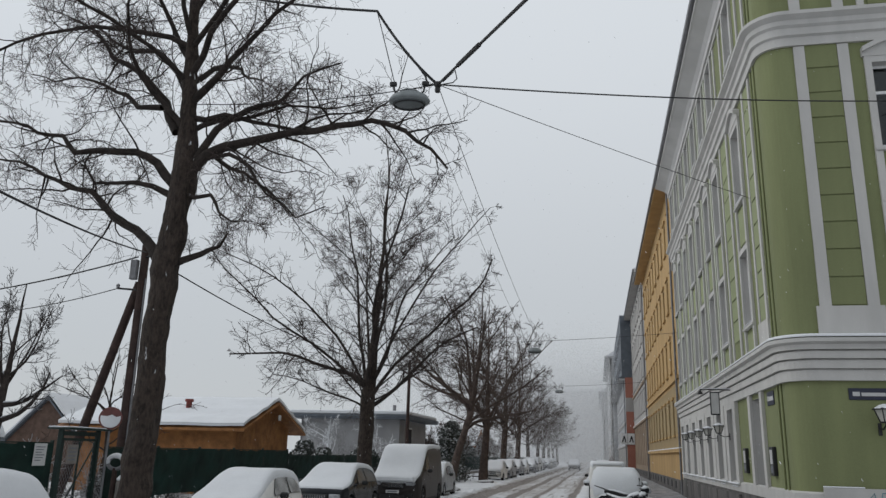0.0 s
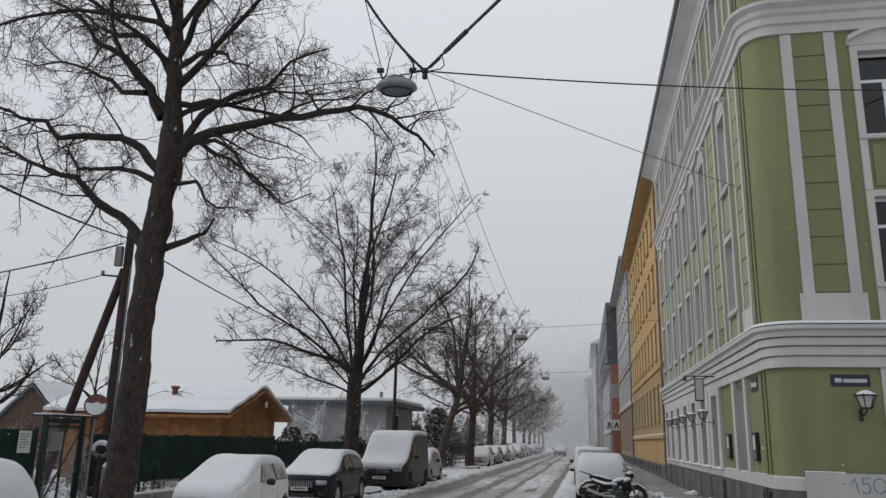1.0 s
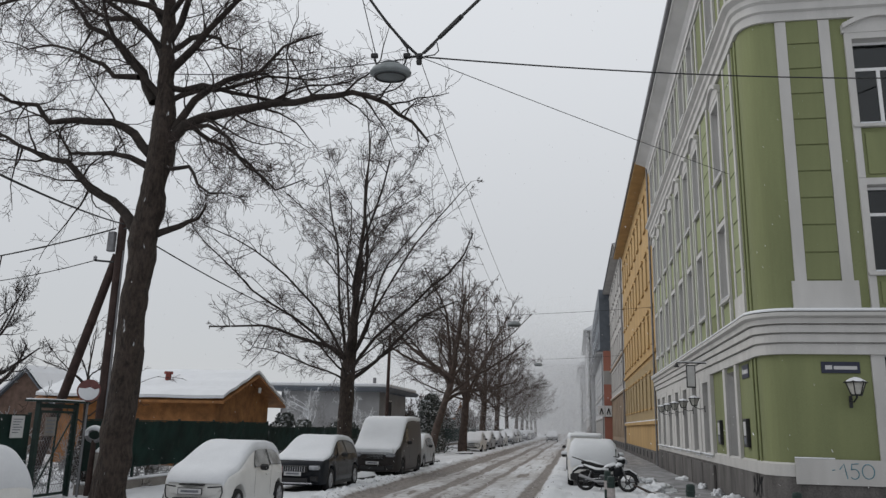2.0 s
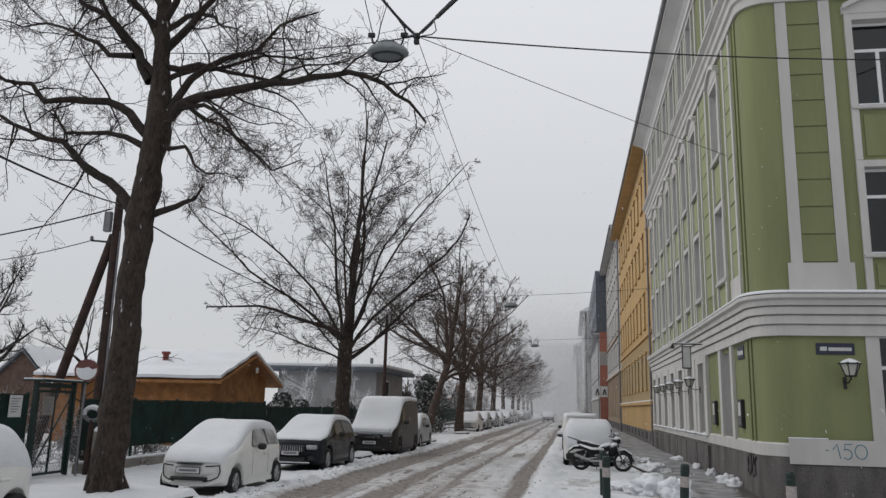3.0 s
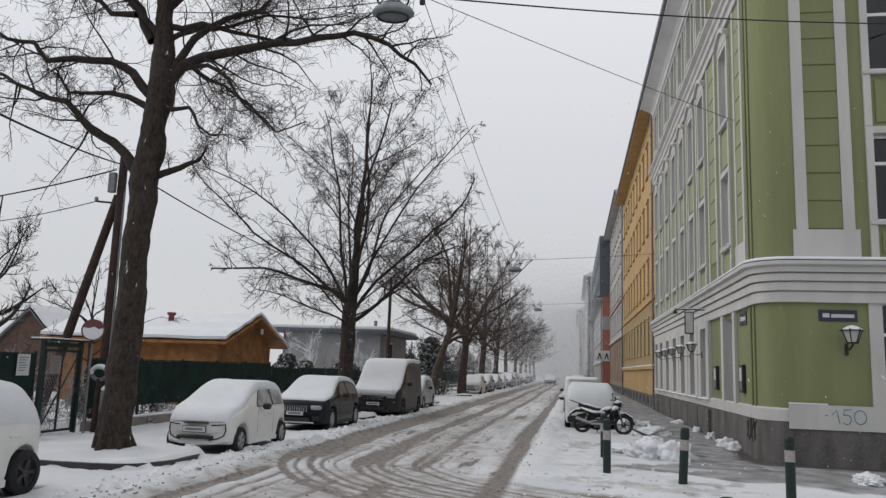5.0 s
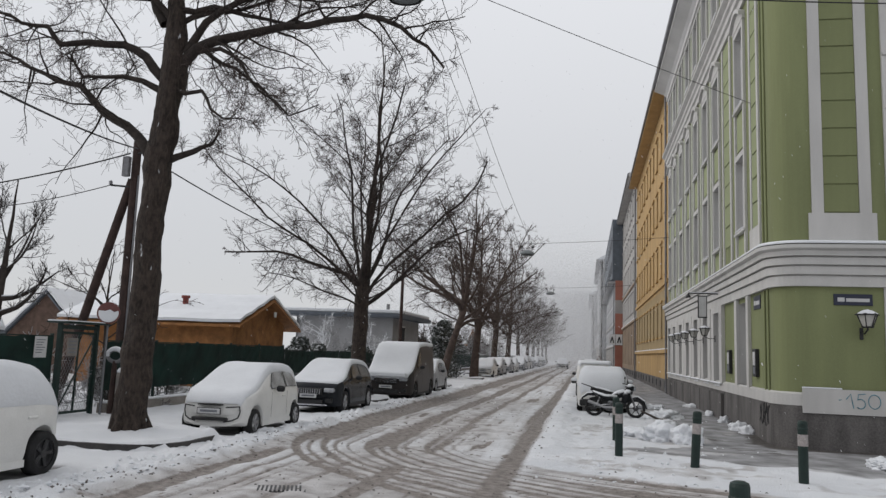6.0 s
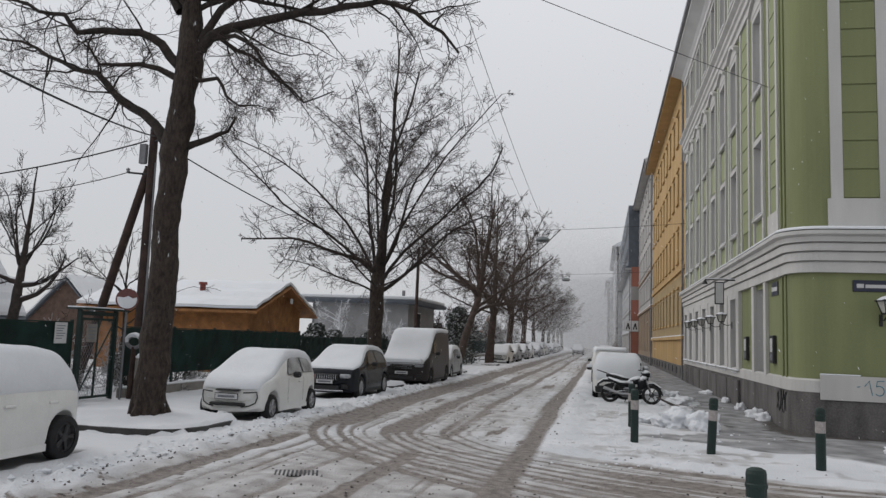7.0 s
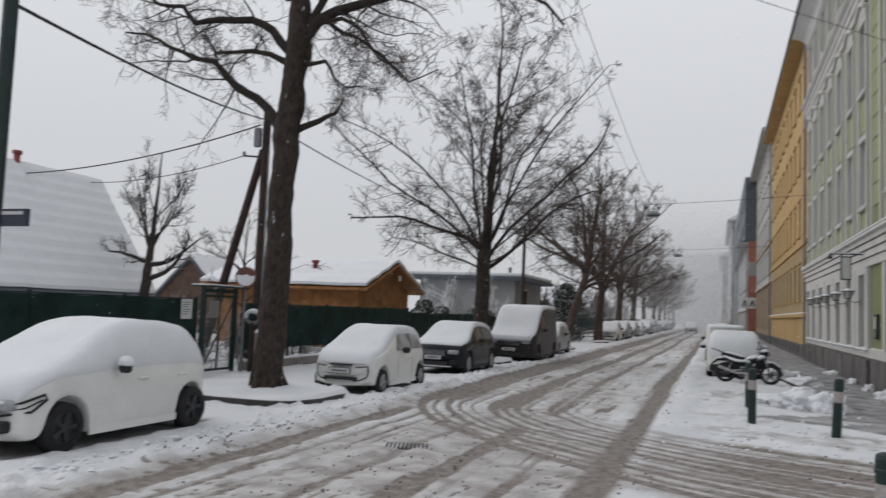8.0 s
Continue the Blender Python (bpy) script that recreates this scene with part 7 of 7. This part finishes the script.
def showcase(m, label):
    s = empty("menu_case", (0, 0, 0), label, "showcase", "house menu cases")
    s.matrix_basis = m
    part("case", boxes((-0.21, 0.21, -0.10, 0, 0, 0.74), bevel=0.015), IRON, s)
    part("sheet", boxes((-0.14, 0.14, -0.104, -0.101, 0.30, 0.66)), PAPER, s)
    part("sheet", boxes((-0.14, 0.14, -0.104, -0.101, 0.08, 0.26)), INK, s)
    return s


showcase(pose(WALL_X - 0.002, 22.0, 1.62, 0, 0, -90), "black menu case on the green wall")
showcase(pose(WALL_X - 0.002, 25.85, 1.62, 0, 0, -90), "black menu case beside the white surround")


def street_plate(m, w, h, label):
    s = empty("street_sign", (0, 0, 0), label, "sign", "street name signs")
    s.matrix_basis = m
    part("plate", boxes((-w / 2, w / 2, -0.025, 0, 0, h), bevel=0.006), BLUE, s)
    part("text_bar", boxes((-w * 0.40, -w * 0.22, -0.028, -0.0255, h * 0.32, h * 0.68)), PAPER, s)
    part("text_bar", boxes((-w * 0.18, w * 0.42, -0.028, -0.0255, h * 0.32, h * 0.62)), PAPER, s)
    return s


street_plate(pose(6.22, WALL_Y - 0.002, 3.42), 0.86, 0.27, "dark blue enamel street name sign with white lettering")
street_plate(pose(WALL_X - 0.002, 21.9, 3.42, 0, 0, -90), 0.8, 0.36, "small dark blue sign with pale lettering")


def hanging_sign():
    s = empty("hanging_sign", (WALL_X - 0.37, 27.3, 4.25), "white boxed tavern sign hung from an iron arm", "sign")
    part("arm", rod((0.37, 0, 0), (-0.75, 0, 0.02), 0.02), IRON, s)
    box_ = part("frame", boxes((-0.44, -0.14, -0.04, 0.04, -0.82, -0.06), bevel=0.01), IRON, s)
    for y0 in (-0.046, 0.041):
        part("face", boxes((-0.41, -0.17, y0, y0 + 0.005, -0.78, -0.10)), PAPER, box_)
    part("arm_snow", boxes((-0.7, 0.3, -0.02, 0.02, 0.03, 0.06)), SNOW, s)
    part("spot_lamp", lathe(bmesh.new(), [(0.03, 0), (0.09, -0.12), (0.085, -0.14)], 12, pose(-0.75, 0, 0)), IRON, s)
    return s


hanging_sign()


def graffiti():
    """The sprayed number on the white band and the dark scrawl beside the corner."""
    TEAL = material("teal_spray_paint", (0.10, 0.24, 0.30), 0.7, vary=0.25, scale=10, bump=0.0)
    num = empty("sprayed_number", (5.97, WALL_Y - 0.112, 1.02), "number 150 sprayed in teal on the white base band", "graffiti")

    def arc(cx, cz, rx, rz, a0, a1, n=14):
        return [(cx + rx * math.cos(radians(a0 + (a1 - a0) * k / n)), cz + rz * math.sin(radians(a0 + (a1 - a0) * k / n))) for k in range(n + 1)]
    strokes = [[(-0.16, 0.18), (-0.10, 0.19)], [(0.0, 0.20), (0.10, 0.33), (0.13, 0.16), (0.16, 0.0)], [(0.42, 0.34), (0.27, 0.33), (0.25, 0.20)] + arc(0.31, 0.11, 0.10, 0.11, 125, -140), arc(0.61, 0.17, 0.13, 0.16, 80, 450, 22)]
    for line in strokes:
        part("stroke", tube(bmesh.new(), [(x, 0.0, z) for x, z in line], (0.011,) * len(line), 5), TEAL, num)
    t = empty("sprayed_tag", (WALL_X - 0.074, 21.0, 0.42), "black sprayed scrawl on the grey plinth", "graffiti")
    q = random.Random(5)
    for k in range(7):
        y0 = -0.55 + 0.16 * k
        pts = [(0, y0 + q.uniform(-0.07, 0.16), 0.06 + 0.5 * f + q.uniform(-0.05, 0.05)) for f in (0.0, 0.35, 0.7, 1.0, 0.6)]
        part("stroke", tube(bmesh.new(), pts, (0.014,) * 5, 4), IRON, t)
    return t


graffiti()


# ---- wires and the span lamp over the road ----
WIRE = material("black_cable", (0.02, 0.02, 0.021), 0.7, vary=0.2, scale=10, bump=0.0)


def cable(a, b, r, sag, label, name="overhead_cable"):
    a, b = Vector(a), Vector(b)
    n = 24
    pts = [a.lerp(b, k / n) - Vector((0, 0, 4 * sag * (k / n) * (1 - k / n))) for k in range(n + 1)]
    ob = part(name, tube(bmesh.new(), pts, (r,) * (n + 1), 6), WIRE)
    return tagged(ob, label, "cable", "overhead cables")


def span_lamp(m, label):
    l = empty("span_lamp", (0, 0, 0), label, "street lamp", "span lamps")
    l.matrix_basis = m
    GREYCAST = bpy.data.materials.get("lamp_grey_metal") or material("lamp_grey_metal", (0.20, 0.22, 0.225), 0.45, vary=0.12, scale=6, bump=0.1)
    shade = lathe(bmesh.new(), [(0.34, 0.0), (0.40, 0.03), (0.41, 0.06), (0.36, 0.14), (0.22, 0.22), (0.08, 0.27)], 28)
    bmesh.ops.scale(shade, vec=(1, 0.75, 1), verts=shade.verts[:])
    part("housing", shade, GREYCAST, l, smooth=False)
    lens = lathe(bmesh.new(), [(0.03, -0.06), (0.20, -0.05), (0.31, -0.015), (0.33, 0.0)], 28)
    bmesh.ops.scale(lens, vec=(1, 0.75, 1), verts=lens.verts[:])
    part("lens", lens, bpy.data.materials.get("lamp_lens_cover") or material("lamp_lens_cover", (0.13, 0.145, 0.15), 0.25, vary=0.1, scale=5, bump=0.0), l, smooth=True)
    ring = bmesh.new()
    tube(ring, [(0.30 * math.cos(a), 0.225 * math.sin(a), -0.035) for a in (2 * math.pi * k / 28 for k in range(29))], [0.016] * 29, 6, False)
    part("gasket", ring, IRON, l, "dark rubber gasket round the lens")
    for x in (-0.3, 0.28):
        part("hanger", tube(bmesh.new(), [(x * 0.8, 0, 0.16), (x, 0, 0.28), (x * 1.1, 0, 0.42)], (0.02,) * 3, 6), IRON, l)
        part("clamp", boxes((x * 1.1 - 0.07, x * 1.1 + 0.07, -0.04, 0.04, 0.38, 0.47), bevel=0.015), IRON, l)
    part("snow_cap", lathe(bmesh.new(), [(0.20, 0.235), (0.12, 0.275), (0.01, 0.29)], 20), SNOW, l)
    return l


NODE = (-2.88, 13.4, 8.97)
span_lamp(pose(-3.44, 13.4, 8.60, 0, 0, 6), "grey oval span lamp hung over the road")
span_lamp(pose(-3.3, 43.0, 7.55, 0, 0, 6), "grey oval span lamp hung over the road")
span_lamp(pose(-3.3, 72.0, 7.6, 0, 0, 6), "grey oval span lamp hung over the road")
node = empty("cable_clamp", NODE, "black cable clamp joining the span wires", "clamp")
part("clamp", boxes((-0.06, 0.06, -0.05, 0.05, -0.06, 0.06), bevel=0.02), IRON, node)
part("drop", lathe(bmesh.new(), [(0.05, -0.16), (0.06, -0.1), (0.04, -0.05)], 10), IRON, node)
part("loop", tube(bmesh.new(), [(0.1, 0, 0.05), (0.28, 0, 0.22), (0.34, 0, 0.28), (0.38, 0, 0.1), (0.3, 0, 0.02), (0.1, 0, 0)], (0.012,) * 6, 5), IRON, node)
part("loop", tube(bmesh.new(), [(-0.05, 0, 0.02), (-0.2, 0, 0.0), (-0.25, 0, 0.2), (-0.45, 0, 0.5)], (0.022,) * 4, 5), IRON, node)
cable(NODE, (0.45, 5.2, 6.25), 0.026, 0.0, "thick twisted black feed cable to the lamp")
cable((-1.58, 10.2, 7.91), (-2.15, 11.6, 8.37), 0.042, 0.0, "black sleeve on the lamp's feed cable", "cable_sleeve")
cable(NODE, (-4.19, 13.4, 10.72), 0.028, 0.12, "thick black cable running up into the tree")
cable((-4.19, 13.4, 10.72), (-9.2, 14.6, 12.6), 0.026, 0.1, "thick black cable running up into the tree")
cable((-9.1, 14.7, 9.6), NODE, 0.010, 0.15, "thin black span wire holding the lamp")
cable(NODE, (7.91, WALL_Y, 10.89), 0.016, 0.12, "black span wire to the green house")
cable(NODE, (4.5, 22.25, 9.29), 0.008, 0.03, "thin span wire to the green house wall")
cable((-4.19, 13.4, 10.72), (-3.75, 13.4, 9.05), 0.010, 0.0, "thin drop wire beside the lamp")
cable(NODE, (-3.0, 43.0, 8.05), 0.008, 0.35, "thin feed wire along the street")
cable((-4.0, 18.0, 10.3), (-4.0, 60.0, 8.4), 0.007, 0.5, "thin feed wire along the street")
cable((-9.0, 43.0, 8.1), (4.4, 43.0, 8.6), 0.010, 0.15, "span wire holding the far lamp")
cable((-9.0, 72.0, 8.1), (4.4, 72.0, 8.6), 0.012, 0.15, "span wire holding the far lamp")
cable((-13.1, 20.1, 7.6), (-7.21, 6.0, 5.12), 0.022, 0.15, "black service cable from the wooden pole")
cable((-13.3, 20.05, 7.45), (-26.0, 22.0, 6.55), 0.022, 0.35, "black service cable to the garden house")
cable((-13.85, 20.05, 6.5), (-25.0, 25.2, 6.75), 0.014, 0.25, "thin service wire to the garden house")
cable((-13.05, 20.2, 7.5), (-12.8, 53.0, 7.9), 0.022, 0.9, "black cable between the wooden poles")


def sign_post():
    s = empty("street_sign_post", (-4.19, 3.5, 0), "dark green sign post with a small blue plate", "sign")
    part("post", rod((0, 0, 0), (-0.02, 0, 4.2), 0.045, 14), GREEN_STEEL, s)
    pl = part("plate", boxes((0.05, 0.27, -0.012, 0.012, 2.40, 2.505)), BLUE, s)
    part("text_bar", boxes((0.07, 0.24, -0.0145, -0.0125, 2.47, 2.49)), PAPER, pl)
    part("bracket", boxes((0.03, 0.06, -0.02, 0.02, 2.41, 2.49)), GREEN_STEEL, s)
    return s


sign_post()


def warning_sign():
    s = empty("warning_sign", (1.75, 105.0, 0), "triangular red-rimmed road sign on a grey post", "sign")
    part("post", rod((0, 0, 0), (0, 0, 2.1), 0.035, 10), ZINC, s)
    for k, (r, mat, y) in enumerate(((0.42, RED_PAINT, -0.05), (0.28, PAPER, -0.064))):
        part("rim" if k == 0 else "field", lathe(bmesh.new(), [(r, 0), (r, 0.012)], 3, pose(0, y, 1.75, 90, 0, 0) @ pose(0, 0, 0, 0, 0, 90)), mat, s)
    return s


warning_sign()


# ---- falling snow: loose flakes near by, thickening far along the street ----
def snowfall():
    q = np.random.RandomState(3)

    def flakes(n, lo, hi, size, near):
        p = q.rand(n, 3) * (np.array(hi) - lo) + lo
        u = q.randn(n, 3)
        u /= np.linalg.norm(u, axis=1, keepdims=True)
        w = np.cross(u, q.randn(n, 3))
        w /= np.linalg.norm(w, axis=1, keepdims=True)
        s = size(p)[:, None]
        if near:
            u = np.array((0.45, 0.1, -0.9)) + 0.15 * u
            return np.stack([p - u * s * 2.2, p + w * s * 0.7, p + u * s * 2.2, p - w * s * 0.7], 1)
        return np.stack([p - u * s, p + w * s, p + u * s, p - w * s], 1)
    sets = [flakes(1500, (-14, 4, 0.2), (6, 30, 13), lambda p: 0.0035 + 0.00022 * p[:, 1] + 0.003 * q.rand(len(p)), True),
            flakes(110000, (-24, 66, 0.1), (1.5, 92, 14), lambda p: 0.00021 * p[:, 1], False),
            flakes(330000, (-32, 88, 0.1), (2.6, 150, 16), lambda p: 0.00027 * p[:, 1], False),
            flakes(260000, (-36, 150, 0.1), (2.0, 296, 28), lambda p: 0.00030 * p[:, 1], False)]
    V = np.concatenate(sets).reshape(-1, 3)
    me = bpy.data.meshes.new("falling_snow")
    n = len(V) // 4
    me.vertices.add(len(V))
    me.vertices.foreach_set("co", V.astype(np.float32).ravel())
    me.loops.add(len(V))
    me.loops.foreach_set("vertex_index", np.arange(len(V), dtype=np.int32))
    me.polygons.add(n)
    me.polygons.foreach_set("loop_start", np.arange(0, len(V), 4, dtype=np.int32))
    me.update(calc_edges=True)
    me.materials.append(FLAKE)
    return tagged(new("falling_snow", me), "fine snow falling through the whole street", "snowfall", kind="stuff")


def flake_material():
    """Thin ice flakes that pass light through as well as scatter it back."""
    m = bpy.data.materials.new("snow_flake")
    m.use_nodes = True
    n, l = m.node_tree.nodes, m.node_tree.links
    n.clear()
    out, mix, dif, tra = (n.new("ShaderNode" + k) for k in ("OutputMaterial", "MixShader", "BsdfDiffuse", "BsdfTranslucent"))
    for q in (dif, tra):
        q.inputs[0].default_value = (0.80, 0.805, 0.815, 1)
    l.new(dif.outputs[0], mix.inputs[1])
    l.new(tra.outputs[0], mix.inputs[2])
    l.new(mix.outputs[0], out.inputs[0])
    return m


FLAKE = flake_material()
snowfall()
